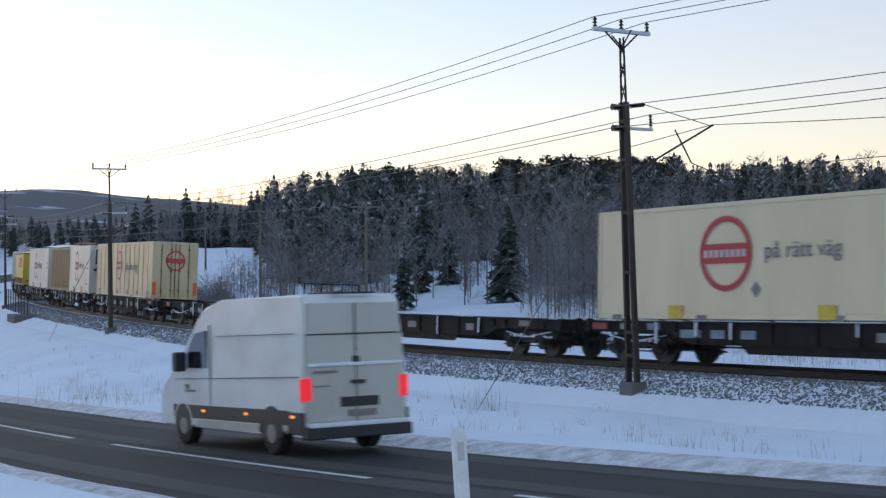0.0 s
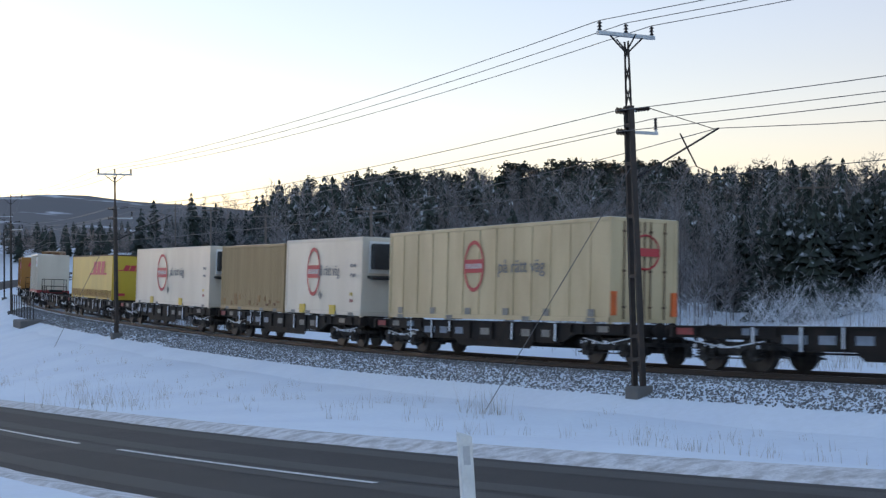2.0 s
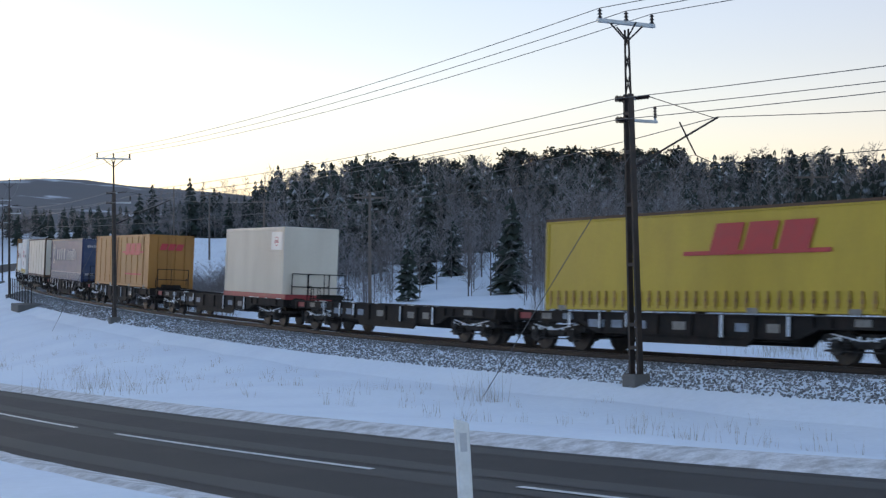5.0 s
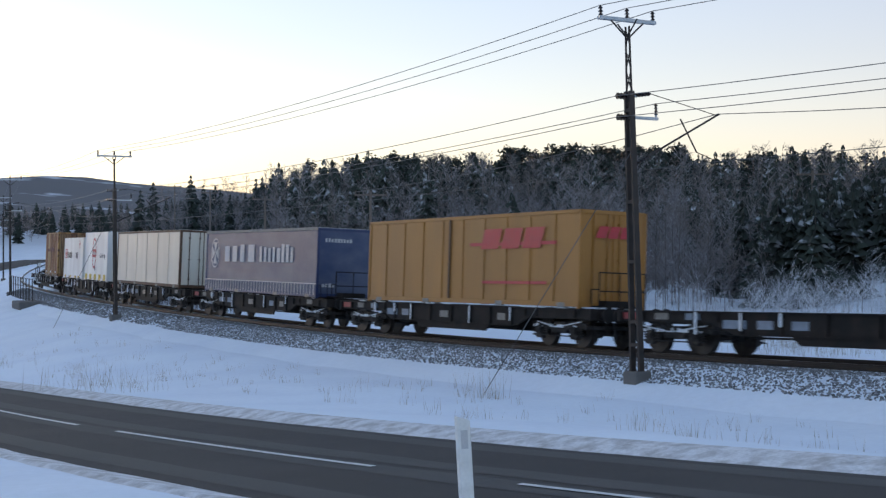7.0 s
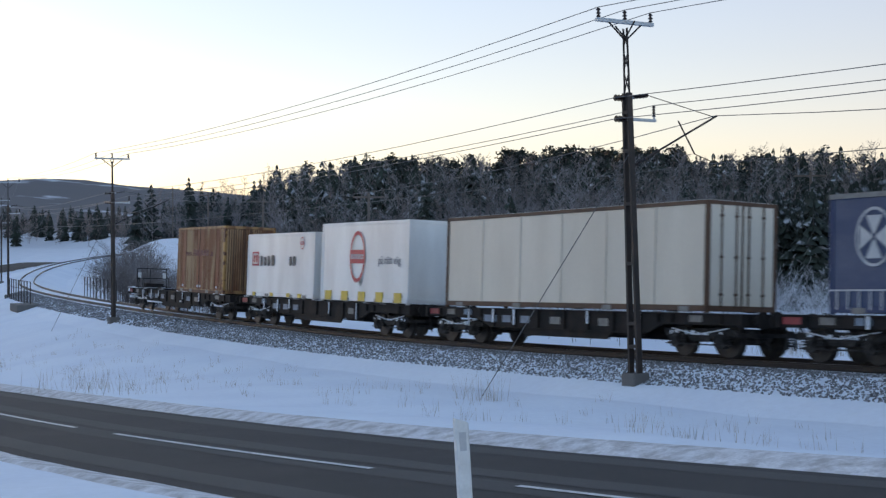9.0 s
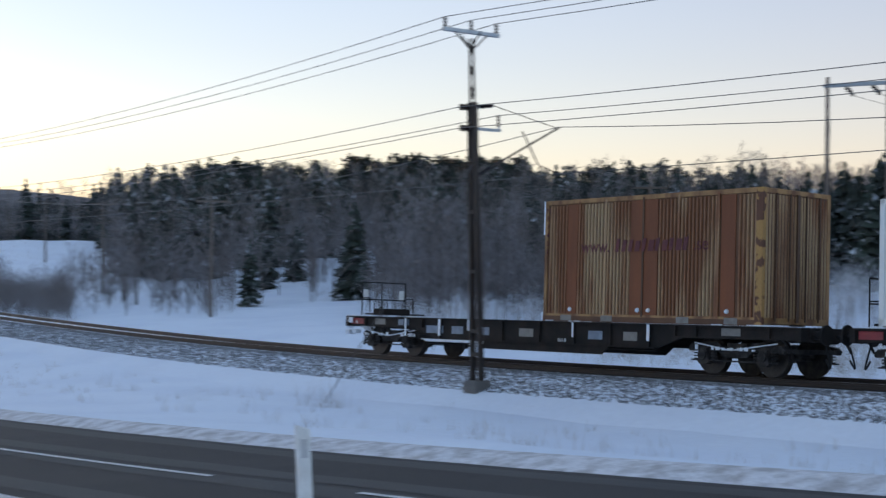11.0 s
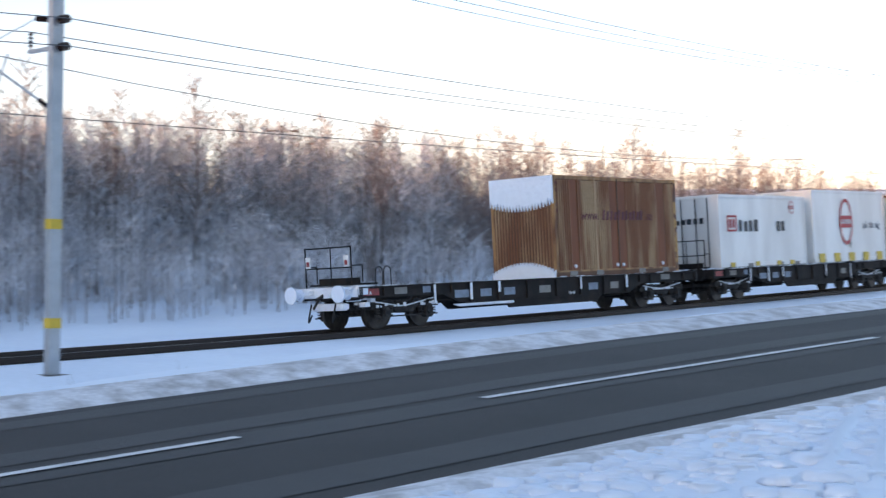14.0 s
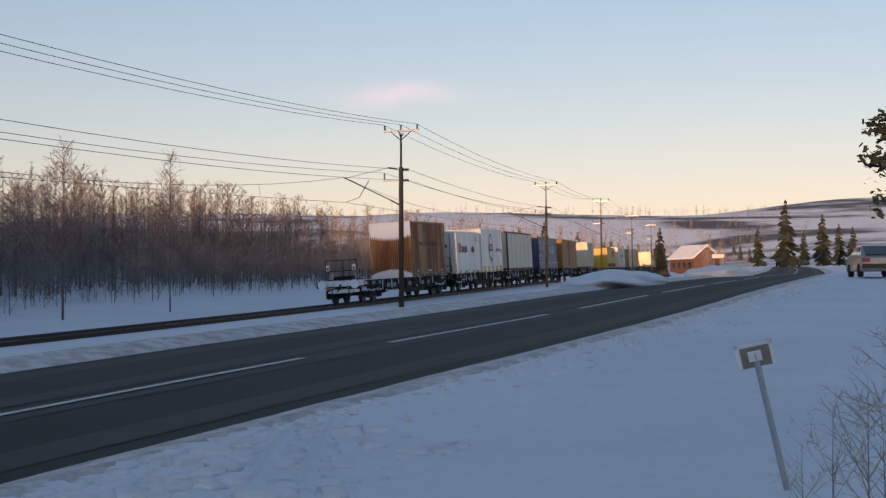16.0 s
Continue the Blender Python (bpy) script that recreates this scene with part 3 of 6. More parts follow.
stones("ballast_stones", 26000, -62, 6, -3.05, -1.0, 0.027, "grey crushed ballast stones poking through snow", 3)
stones("ballast_stones", 5500, -120, -62, -3.0, -1.2, 0.05, "grey crushed ballast stones poking through snow", 4)
stones("ballast_stones", 1500, -40, 30, 1.0, 2.6, 0.05, "grey crushed ballast stones poking through snow", 5)

# drifted snow that covers the ballast's foot where the road runs close
V, Fq = [], []
_bank = [(-6.4, -0.95), (-5.2, -0.62), (-4.2, -0.42), (-3.4, -0.26), (-2.6, -0.2), (-1.8, -0.17), (-1.3, -0.16), (-0.98, -0.19)]
_aa = np.arange(-3, 210, 0.6)
for a in _aa:
    k = step(a, -3, 7)
    for u, v in _bank:
        x, y, z, h = track(a, u + 0.06 * noise.noise((a / 1.7, u, 2)))
        V.append((x, y, z + v * k - (1 - k) * (0.25 + 0.4 * max(0, -u - 1.95)) - (1 - k) * 0.06 + 0.035 * noise.noise((a / 1.4, u * 1.3, 4)) * step(-u, 1.2, 3)))
_w = len(_bank)
for i in range(len(_aa) - 1):
    for k in range(_w - 1):
        Fq.append((i * _w + k, i * _w + k + 1, (i + 1) * _w + k + 1, (i + 1) * _w + k))
tagged(new("snow_bank", sheet("snow_bank", V, Fq, "snow", True)), "smooth drifted snow bank covering the ballast", "snow bank", kind="structure")

# ---- wagons ----
# local axes: x forward (with the train), -y towards the camera, z up from the rail head
WL = 19.74


def make_wheel():
    bm = B()
    for y0, y1, r in ((0.0, 0.03, 0.5), (0.03, 0.135, 0.46)):
        rod(bm, (0, y0, 0), (0, y1, 0), r, 28)
    rod(bm, (0, 0.135, 0), (0, 0.2, 0), 0.13, 12)
    bmesh.ops.inset_region(bm, faces=[f for f in bm.faces if len(f.verts) > 20 and f.calc_center_median().y > 0.13], thickness=0.09, depth=-0.03)
    return mesh("wheel", bm, "wheel")


WHEEL = make_wheel()


def bogie_frame():
    bm = B()
    for s in (-1, 1):
        y0, y1 = sorted((s * 0.94, s * 1.06))
        prism(bm, [(-1.45, 0.62), (-1.35, 0.72), (-0.55, 0.78), (-0.4, 0.66), (0.4, 0.66), (0.55, 0.78), (1.35, 0.72), (1.45, 0.62), (1.4, 0.54), (0.5, 0.56), (0.35, 0.42), (-0.35, 0.42), (-0.5, 0.56), (-1.4, 0.54)], "y", y0, y1)
        for x in (-0.9, 0.9):
            yy0, yy1 = sorted((s * 1.0, s * 1.17))
            prism(bm, [(x - 0.17, 0.3), (x - 0.1, 0.62), (x + 0.1, 0.62), (x + 0.17, 0.3), (x + 0.1, 0.24), (x - 0.1, 0.24)], "y", yy0, yy1)
            rod(bm, (x, s * 1.1, 0.46), (x, s * 1.22, 0.46), 0.12, 10)
            for q in (-0.26, 0.26):
                for k in range(4):
                    rod(bm, (x + q, s * 1.06, 0.34 + k * 0.07), (x + q, s * 1.06, 0.375 + k * 0.07), 0.085, 8)
        rod(bm, (-1.3, s * 1.12, 0.33), (1.3, s * 1.12, 0.33), 0.02, 5)
    box(bm, -0.3, 0.3, -1.0, 1.0, 0.45, 0.75)
    for x in (-0.9, 0.9):
        rod(bm, (x, -0.8, 0.46), (x, 0.8, 0.46), 0.085, 8)
    for x in (-1.42, 1.42):
        box(bm, x - 0.05, x + 0.05, -1.0, 1.0, 0.55, 0.66)
    return mesh("bogie", bm, "bogie")


def frost(bm, x0, x1, y, z, rng, count, h):
    for _ in range(count):
        x = rng.uniform(x0, x1)
        w = rng.uniform(0.02, 0.12)
        box(bm, x, x + w, y - 0.012, y + 0.012, z, z + rng.uniform(0.3, 1) * h)


BOGIE = bogie_frame()


def sill_outline():
    return [(-9.12, 1.155), (9.12, 1.155), (9.12, 0.86), (5.5, 0.84), (4.7, 0.58), (2.9, 0.56), (2.6, 0.34), (-2.3, 0.34), (-2.6, 0.56), (-4.7, 0.58), (-5.5, 0.84), (-9.12, 0.86)]


def make_wagon(seed, rail_end, snowy):
    """A low bogie container flat wagon. rail_end: -1, 1 or 0, the end with the brakeman's railing."""
    rng = random.Random(seed)
    w = new("container_wagon")
    tagged(w, "black rust-stained bogie container wagon on the track" if not snowy else "black empty-ended container wagon, its rear caked with snow", "rail wagon", "wagons of the freight train")
    for s in (-1, 1):
        bm = B()
        y0, y1 = sorted((s * 1.16, s * 1.22))
        prism(bm, sill_outline(), "y", y0, y1)
        # flanges and stiffeners of the sill
        y0, y1 = sorted((s * 1.08, s * 1.3))
        box(bm, -9.12, 9.12, y0, y1, 1.12, 1.162)
        y0, y1 = sorted((s * 1.1, s * 1.27))
        box(bm, -4.6, 4.6, y0, y1, 0.55, 0.585)
        for x in (-8.2, -6.1, -5.2, -4.3, -2.9, -1.4, 0.2, 1.6, 3.0, 4.4, 5.3, 6.0, 8.3):
            lo = 0.58 if abs(x) < 4.6 else 0.88
            y0, y1 = sorted((s * 1.2, s * 1.285))
            box(bm, x - 0.025, x + 0.025, y0, y1, lo, 1.13)
        part("sill", bm, "black", w)
        y0, y1 = sorted((s * 1.22, s * 1.232))
        for x, hw, z0, z1, mt in ((-4.6, 0.42, 0.72, 0.94, "plate_blue"), (-3.5, 0.27, 0.72, 0.94, "plate_blue"), (-2.3, 0.28, 0.72, 0.94, "plate_blue"), (-0.4, 0.3, 0.72, 0.94, "plate_grey"), (2.4, 0.27, 0.72, 0.94, rng.choice(("plate_blue", "plate_grey"))),
                                  (3.7, 0.25, 0.72, 0.94, "plate_grey"), (-7.45, 0.27, 0.92, 1.1, "plate_grey"), (-6.2, 0.28, 0.92, 1.1, "plate_blue"), (7.1, 0.3, 0.92, 1.1, "plate_grey")):
            if rng.random() < 0.12:
                continue
            bm = B()
            box(bm, x - hw, x + hw, y0, y1, z0, z1)
            part("marking_plate", bm, mt, w, "pale weathered marking plate")
        for x in (-8.72,):
            bm = B()
            box(bm, x - 0.34, x + 0.34, y0, y1, 0.92, 1.1)
            part("red_panel", bm, "red_paint", w, "faded red end panel of the sill")
    bm = B()
    box(bm, -9.1, 9.1, -0.28, 0.28, 0.8, 1.1)
    for x in (-8.9, -7.1, -5.2, -3.4, -1.7, 0, 1.7, 3.4, 5.2, 7.1, 8.9):
        box(bm, x - 0.1, x + 0.1, -1.16, 1.16, 0.88, 1.1)
    rod(bm, (-4.4, -1.0, 0.5), (4.4, -1.0, 0.5), 0.03)
    rod(bm, (-6.2, -1.1, 0.72), (-3.9, -1.1, 0.62), 0.018)
    part("underframe", bm, "black", w)
    for e in (-1, 1):
        bm = B()
        x0, x1 = sorted((e * 9.12, e * 9.27))
        box(bm, x0, x1, -1.3, 1.3, 0.84, 1.16)
        part("headstock", bm, "black", w)
        for s in (-0.875, 0.875):
            bm = B()
            rod(bm, (e * 9.27, s, 1.0), (e * 9.65, s, 1.0), 0.1, 12)
            rod(bm, (e * 9.27, s, 1.0), (e * 9.32, s, 1.0), 0.17, 12)
            rod(bm, (e * 9.62, s, 1.0), (e * 9.68, s, 1.0), 0.23, 16)
            part("buffer", bm, "snow" if snowy and e < 0 else "black", w, "snow-crusted buffer" if snowy and e < 0 else "")
        bm = B()
        rod(bm, (e * 9.27, 0, 0.98), (e * 9.6, 0, 0.86), 0.045)
        rod(bm, (e * 9.6, -0.1, 0.86), (e * 9.6, 0.1, 0.62), 0.035)
        part("coupling", bm, "bogie", w)
        for yy in (-0.45, 0.45):
            bm = B()
            for k in range(6):
                a, b2 = k / 6 * math.pi, (k + 1) / 6 * math.pi
                rod(bm, (e * (9.3 + 0.15 * math.sin(a)), yy, 0.75 - 0.33 * math.sin(a) - 0.05 * k), (e * (9.3 + 0.15 * math.sin(b2)), yy, 0.75 - 0.33 * math.sin(b2) - 0.05 * (k + 1)), 0.025, 5)
            part("brake_hose", bm, "rubber", w, "hanging black brake hose")
        bg = new("bogie", BOGIE)
        bg.parent = w
        bg.location = (e * 7.1, 0, 0)
        for x in (-0.9, 0.9):
            for s in (-1, 1):
                wh = new("wheel", WHEEL)
                wh.parent = bg
                wh.matrix_basis = Matrix.Translation((x, s * 0.68, 0.46)) @ (Matrix.Rotation(math.pi, 4, "Z") if s < 0 else Matrix())
        for s in (-1, 1):
            bm = B()
            frost(bm, e * 7.1 - 1.4, e * 7.1 + 1.4, s * 1.13, 0.58, rng, 14, 0.12)
            for k in range(10):
                x0 = e * 7.1 - 1.3 + 0.26 * k
                z0 = 0.58 + 0.16 * abs(k - 4.5) / 4.5
                rod(bm, (x0, s * 1.08, z0), (x0 + 0.26, s * 1.08, 0.58 + 0.16 * abs(k - 3.5) / 4.5), 0.018, 5)
            tagged(part("frost", bm, "snow_clod", w), "white frost crust on the bogie springs", kind="stuff")
    bm = B()
    for s in (-1, 1):
        for x in (-4.3, -2.9, 1.6, 4.4, -6.0):
            box(bm, x - 0.05, x + rng.uniform(0, 0.05), s * 1.29 - 0.012, s * 1.29 + 0.012, rng.uniform(0.5, 0.85), 1.14)
        for _ in range(9):
            x = rng.uniform(-9, 9)
            box(bm, x, x + rng.uniform(0.1, 0.6), s * 1.24 - 0.04, s * 1.24 + 0.05, 1.16, 1.16 + rng.uniform(0.01, 0.035))
    tagged(part("snow_ridge", bm, "snow_clod", w), "snow caught on ribs and deck edge", kind="stuff")
    if rail_end:
        e = rail_end
        bm = B()
        for yy in (-0.85, 0.85):
            rod(bm, (e * 9.05, yy, 1.15), (e * 9.05, yy, 2.25), 0.022)
            rod(bm, (e * 8.6, yy, 1.3), (e * 8.6, yy, 1.75), 0.018)
            rod(bm, (e * 9.05, yy, 1.75), (e * 8.6, yy, 1.75), 0.018)
        for z in (1.7, 2.25):
            rod(bm, (e * 9.05, -0.85, z), (e * 9.05, 0.85, z), 0.022)
        rod(bm, (e * 9.05, -0.1, 1.2), (e * 9.05, -0.1, 2.25), 0.018)
        part("railing", bm, "black", w, "bent tube railing of the brake platform")
        for yy in (-1.1, -0.8):
            bm = B()
            for k in range(6):
                a, b2 = math.pi * k / 6, math.pi * (k + 1) / 6
                rod(bm, (e * (7.85 + 0.15 * math.cos(a)), yy, 1.55 + 0.15 * math.sin(a)), (e * (7.85 + 0.15 * math.cos(b2)), yy, 1.55 + 0.15 * math.sin(b2)), 0.016, 5)
            rod(bm, (e * 7.7, yy, 1.15), (e * 7.7, yy, 1.55), 0.016, 5)
            rod(bm, (e * 8.0, yy, 1.15), (e * 8.0, yy, 1.55), 0.016, 5)
            part("hand_hoop", bm, "black", w, "bent tube hand hoop")
        bm = B()
        box(bm, *sorted((e * 7.9, e * 8.95)), -0.8, 0.8, 1.22, 1.27)
        box(bm, *sorted((e * 8.3, e * 8.9)), -0.5, 0.5, 1.27, 1.42)
        part("platform", bm, "black", w)
    if snowy:
        bm = B()
        box(bm, -9.3, -9.26, -1.25, 1.25, 0.9, 1.18)
        box(bm, -9.3, -8.7, -1.29, -1.0, 1.12, 1.2)
        box(bm, -9.3, -8.9, -1.3, -1.27, 0.95, 1.15)
        box(bm, -9.2, -9.0, -0.6, 0.5, 0.55, 0.75)
        for _ in range(26):
            x, yy, z = rng.uniform(-9.6, -8.4), rng.uniform(-1.15, 1.15), rng.uniform(0.6, 1.2)
            s2 = rng.uniform(0.04, 0.13)
            box(bm, x - s2, x + s2, yy - s2, yy + s2, z - s2 * 0.6, z + s2 * 0.6)
        tagged(part("snow_cake", bm, "snow_clod", w, bevel=0.02), "snow packed on the end of the wagon", kind="stuff")
        for yy in (-0.7, 0.72):
            bm = B()
            box(bm, -9.09, -9.07, yy - 0.09, yy + 0.09, 1.72, 2.02)
            part("tail_sign", bm, "white_paint", w, "white and red end-of-train marker")
            bm = B()
            box(bm, -9.1, -9.09, yy - 0.05, yy + 0.05, 1.77, 1.9)
            part("tail_sign", bm, "red_paint", w)
        bm = B()
        prism(bm, [(-5.2, 0.55), (-2.2, 0.55), (-2.2, 0.47), (-4.9, 0.47)], "y", -1.32, -1.24)
        part("snow_shelf", bm, "snow_clod", w, "long ledge of snow under the sill", bevel=0.02)
        for x, tx, sz in ((-8.75, "A", 0.16), (1.1, "061-8", 0.14)):
            letters(tx, x, -1.236, 0.93 if tx == "A" else 0.62, sz, "white_paint", w)
    return w


def letters(txt, x, y, z, size, material, parent, side=-1, upright=True, stretch=1.0):
    """Lettering on a side (side -1 towards the camera) or on an end (side 2 rear, 3 front)."""
    cu = bpy.data.curves.new("lettering", "FONT")
    cu.body, cu.size, cu.extrude = txt, size, 0.004
    cu.align_x = "CENTER"
    cu.materials.append(M[material])
    ob = new("lettering", cu)
    ob.parent = parent
    if side == -1:
        ob.matrix_basis = pose(x, y, z, 90, 0, 0) @ Matrix.Diagonal((stretch, 1, 1, 1))
    elif side == 3:
        ob.matrix_basis = pose(x, y, z, 90, 0, 90)
    else:
        ob.matrix_basis = pose(x, y, z, 90, 0, -90)
    return ob


# ---- load: boxes on the wagons ----
def ring_logo(parent, x, y, z, rx, rz, material="logo_red", band="pale_logo"):
    """A ring with a bar across it, drawn as plain shapes on the side facing the camera."""
    bm = B()
    n = 40
    o1 = [(math.cos(2 * math.pi * k / n), math.sin(2 * math.pi * k / n)) for k in range(n)]
    vs = [[bm.verts.new((x + rx * f * c, y, z + rz * f * s)) for c, s in o1] for f in (1.0, 0.85)]
    for k in range(n):
        bm.faces.new((vs[0][k], vs[0][(k + 1) % n], vs[1][(k + 1) % n], vs[1][k]))
    box(bm, x - rx * 0.96, x + rx * 0.96, y - 0.002, y + 0.002, z - rz * 0.26, z - rz * 0.0 + rz * 0.26)
    part("emblem", bm, material, parent, "red ring with a bar across it")
    bm = B()
    for k in range(8):
        x0 = x - rx * 0.82 + k * rx * 0.21
        box(bm, x0, x0 + rx * 0.13, y - 0.006, y - 0.003, z - rz * 0.1, z + rz * 0.1)
    part("emblem_bar", bm, band, parent)


def bars(parent, x0, x1, y, z0, z1, n, material, label, lean=0.0, side=True):
    """Writing or a brand mark as plain bars."""
    st = (x1 - x0) / n
    rng = random.Random(int(abs(x0) * 100) + n)
    for k in range(n):
        bm = B()
        a = x0 + k * st
        hgt = z1 if lean > 0.3 else z1 - rng.uniform(0, 0.25) * (z1 - z0)
        w = st * (0.86 if lean > 0.3 else rng.uniform(0.5, 0.8))
        outline = [(a, z0), (a + w, z0), (a + w + lean * (hgt - z0), hgt), (a + lean * (hgt - z0), hgt)]
        if side:
            prism(bm, outline, "y", y - 0.004, y)
        else:
            prism(bm, outline, "x", y, y + 0.004)
        part("letter_bar", bm, material, parent, label)


def make_box(kind, L, Hh, look_, W=2.5):
    """A swap body or container of length L and height Hh; local z = 0 at its foot."""
    c = new("cargo_box")
    side_mat, frame_mat, end_mat = {
        "cream_ribbed": ("cream", "cream", "cream"), "reefer": ("ivory", "ivory", "ivory"), "reefer_ivory": ("ivory", "ivory", "ivory"), "reefer_cream": ("cream_pale", "cream_pale", "cream_pale"), "ivory": ("ivory", "ivory", "ivory"),
        "wood": ("wood_box", "wood_box", "wood_box"), "dhl_tarp": ("yellow_tarp", "yellow_tarp", "yellow_tarp"), "tray": ("ivory", "ivory", "ivory"),
        "dhl_box": ("orange_box", "orange_box", "orange_box"), "blue": ("blue_tarp", "blue_door", "blue_door"), "cream_doors": ("ivory", "dark_brown", "ivory"),
        "white": ("white_box", "white_box", "white_box"), "corrugated": ("rust_gap", "ochre", "brown_box")}[kind]
    tagged(c, look_, "container", "boxes on the freight train")
    h, y = L / 2, W / 2
    bm = B()
    box(bm, -h + 0.02, h - 0.02, -y + 0.03, y - 0.03, 0.12, Hh - 0.02)
    part("body", bm, side_mat, c)
    bm = B()
    for s in (-1, 1):
        for e in (-1, 1):
            box(bm, *sorted((e * h, e * (h - 0.12))), *sorted((s * y, s * (y - 0.12))), 0, Hh)
        box(bm, -h, h, *sorted((s * y, s * (y - 0.06))), 0.05, 0.2)
        box(bm, -h, h, *sorted((s * y, s * (y - 0.06))), Hh - 0.11, Hh)
    for e in (-1, 1):
        box(bm, *sorted((e * h, e * (h - 0.06))), -y, y, 0.05, 0.2)
        box(bm, *sorted((e * h, e * (h - 0.06))), -y, y, Hh - 0.11, Hh)
    part("frame", bm, frame_mat, c, bevel=0.008)
    bm = B()
    box(bm, -h + 0.05, h - 0.05, -y + 0.05, y - 0.05, Hh - 0.02, Hh + 0.012)
    part("roof", bm, "white_box" if kind not in ("dhl_box", "corrugated") else frame_mat, c)
    for x in (-h + 0.9, -h * 0.35, h * 0.35, h - 0.9):
        for s in (-1, 1):
            bm = B()
            box(bm, x - 0.2, x + 0.2, *sorted((s * (y + 0.012), s * (y - 0.1))), 0.02, 0.17)
            part("lifting_pocket", bm, "plate_grey", c, "grey steel lifting pocket")
    f = -y  # side facing the camera
    if kind in ("cream_ribbed", "cream_doors", "dhl_box"):
        bm = B()
        n = {"cream_ribbed": 13, "cream_doors": 6, "dhl_box": 10}[kind]
        for k in range(1, n):
            x = -h + L * k / n
            ww = 0.04 if kind == "dhl_box" else 0.03
            for s in (-1, 1):
                bm = B()
                box(bm, x - ww, x + ww, *sorted((s * (y - 0.031), s * (y - 0.005))), 0.2, Hh - 0.11)
                part("rib", bm, side_mat, c)
        bm = B()
        for e in (-1, 1):
            for yy in (-0.75, -0.22, 0.22, 0.75):
                rod(bm, (e * (h + 0.015), yy, 0.15), (e * (h + 0.015), yy, Hh - 0.1), 0.02, 6)
                for z in (0.5, Hh * 0.5, Hh - 0.4):
                    box(bm, *sorted((e * (h - 0.03), e * (h + 0.03))), yy - 0.05, yy + 0.05, z - 0.03, z + 0.03)
            box(bm, *sorted((e * (h - 0.03), e * (h + 0.01))), -0.02, 0.02, 0.1, Hh - 0.1)
        part("door_gear", bm, "dark_brown" if kind != "dhl_box" else "orange_box", c, "locking bars of the end doors")
    if kind == "cream_ribbed":
        ring_logo(c, 0.2 - h * 0.15, f + 0.004 - 0.01, Hh * 0.58, 0.62, 0.85)
        letters("på rätt väg", h * 0.3, f - 0.004, Hh * 0.5, 0.62, "logo_grey", c)
        bm = B()
        n = 28
        for k in range(n):
            a, b2 = 2 * math.pi * k / n, 2 * math.pi * (k + 1) / n
            rod(bm, (h + 0.05, 0.5 * math.cos(a), Hh * 0.68 + 0.5 * math.sin(a)), (h + 0.05, 0.5 * math.cos(b2), Hh * 0.68 + 0.5 * math.sin(b2)), 0.03, 4)
        box(bm, h + 0.03, h + 0.06, -0.47, 0.47, Hh * 0.68 - 0.12, Hh * 0.68 + 0.12)
        part("emblem", bm, "logo_red", c, "red ring with a bar across it")
        for yy in (-1.12, 1.12):
            bm = B()
            box(bm, h - 0.02, h + 0.03, yy - 0.1, yy + 0.1, 0.25, 0.95)
            part("reflector", bm, "orange_lamp", c, "orange reflector panel")
        bm = B()
        for k in range(6):
            x = -h + 0.9 + k * (L - 1.8) / 5
            box(bm, x - 0.16, x + 0.16, f - 0.01, f + 0.005, 0.2, 0.42)
        part("corner_stain", bm, "plate_grey", c, "dark worn patches above the pockets")
    if kind.startswith("reefer") or kind == "white":
        ring_logo(c, -h * 0.22 if kind.startswith("reefer") else -h * 0.12, f - 0.012, Hh * 0.57, 0.68 * L / 13.6 + 0.28, 0.98)
        if kind.startswith("reefer"):
            letters("på rätt väg", h * 0.28 - 0.7 * L / 13.6, f - 0.012, Hh * 0.52, 0.6, "logo_grey", c, stretch=L / 13.6 * 0.4 + 0.6)
        else:
            letters("på rätt väg", h * 0.6, f - 0.012, Hh * 0.48, 0.42, "logo_grey", c)
        for x in ((-h * 0.5, h * 0.3) if kind.startswith("reefer") else (-h * 0.8, -h * 0.4, 0, h * 0.4, h * 0.8)):
            bm = B()
            box(bm, x - 0.28, x + 0.28, f - 0.02, f + 0.01, 0.06, 0.42)
            part("fork_pocket", bm, "yellow_paint", c, "yellow fork pocket plate")
        bm = B()
        prism(bm, [(0.0 - h * 0.08 + 0.16, 0.62), (-h * 0.08 + 0.32, 0.82), (-h * 0.08 + 0.16, 1.02), (-h * 0.08, 0.82)], "y", f - 0.008, f)
        part("hazard_mark", bm, "plate_grey", c, "grey diamond mark")
    if kind.startswith("reefer"):
        bm = B()
        box(bm, h - 0.04, h + 0.02, -0.95, 0.95, Hh * 0.55, Hh - 0.15)
        part("cooling_unit", bm, "white_box", c, "white cooling unit on the end wall")
        bm = B()
        box(bm, h + 0.02, h + 0.3, -0.9, 0.2, Hh * 0.6, Hh - 0.25)
        box(bm, h + 0.02, h + 0.25, 0.3, 0.95, Hh * 0.62, Hh - 0.2)
        part("cooling_grille", bm, "plastic", c, "dark grille of the cooling unit", bevel=0.03)
        bm = B()
        prism(bm, [(h - 0.02, Hh * 0.52), (h + 0.4, Hh * 0.5), (h + 0.4, Hh * 0.47), (h - 0.02, Hh * 0.49)], "y", -1.0, 1.0)
        part("shelf", bm, "plastic", c)
        for z, w2, mt in ((Hh * 0.62, 0.5, "logo_grey"), (Hh * 0.5, 0.45, "logo_grey"), (0.55, 0.3, "red_paint"), (0.8, 0.25, "yellow_paint")):
            bars(c, h - 1.0, h - 1.0 + w2, f - 0.01, z, z + 0.14, 5, mt, "small stencilled marks")
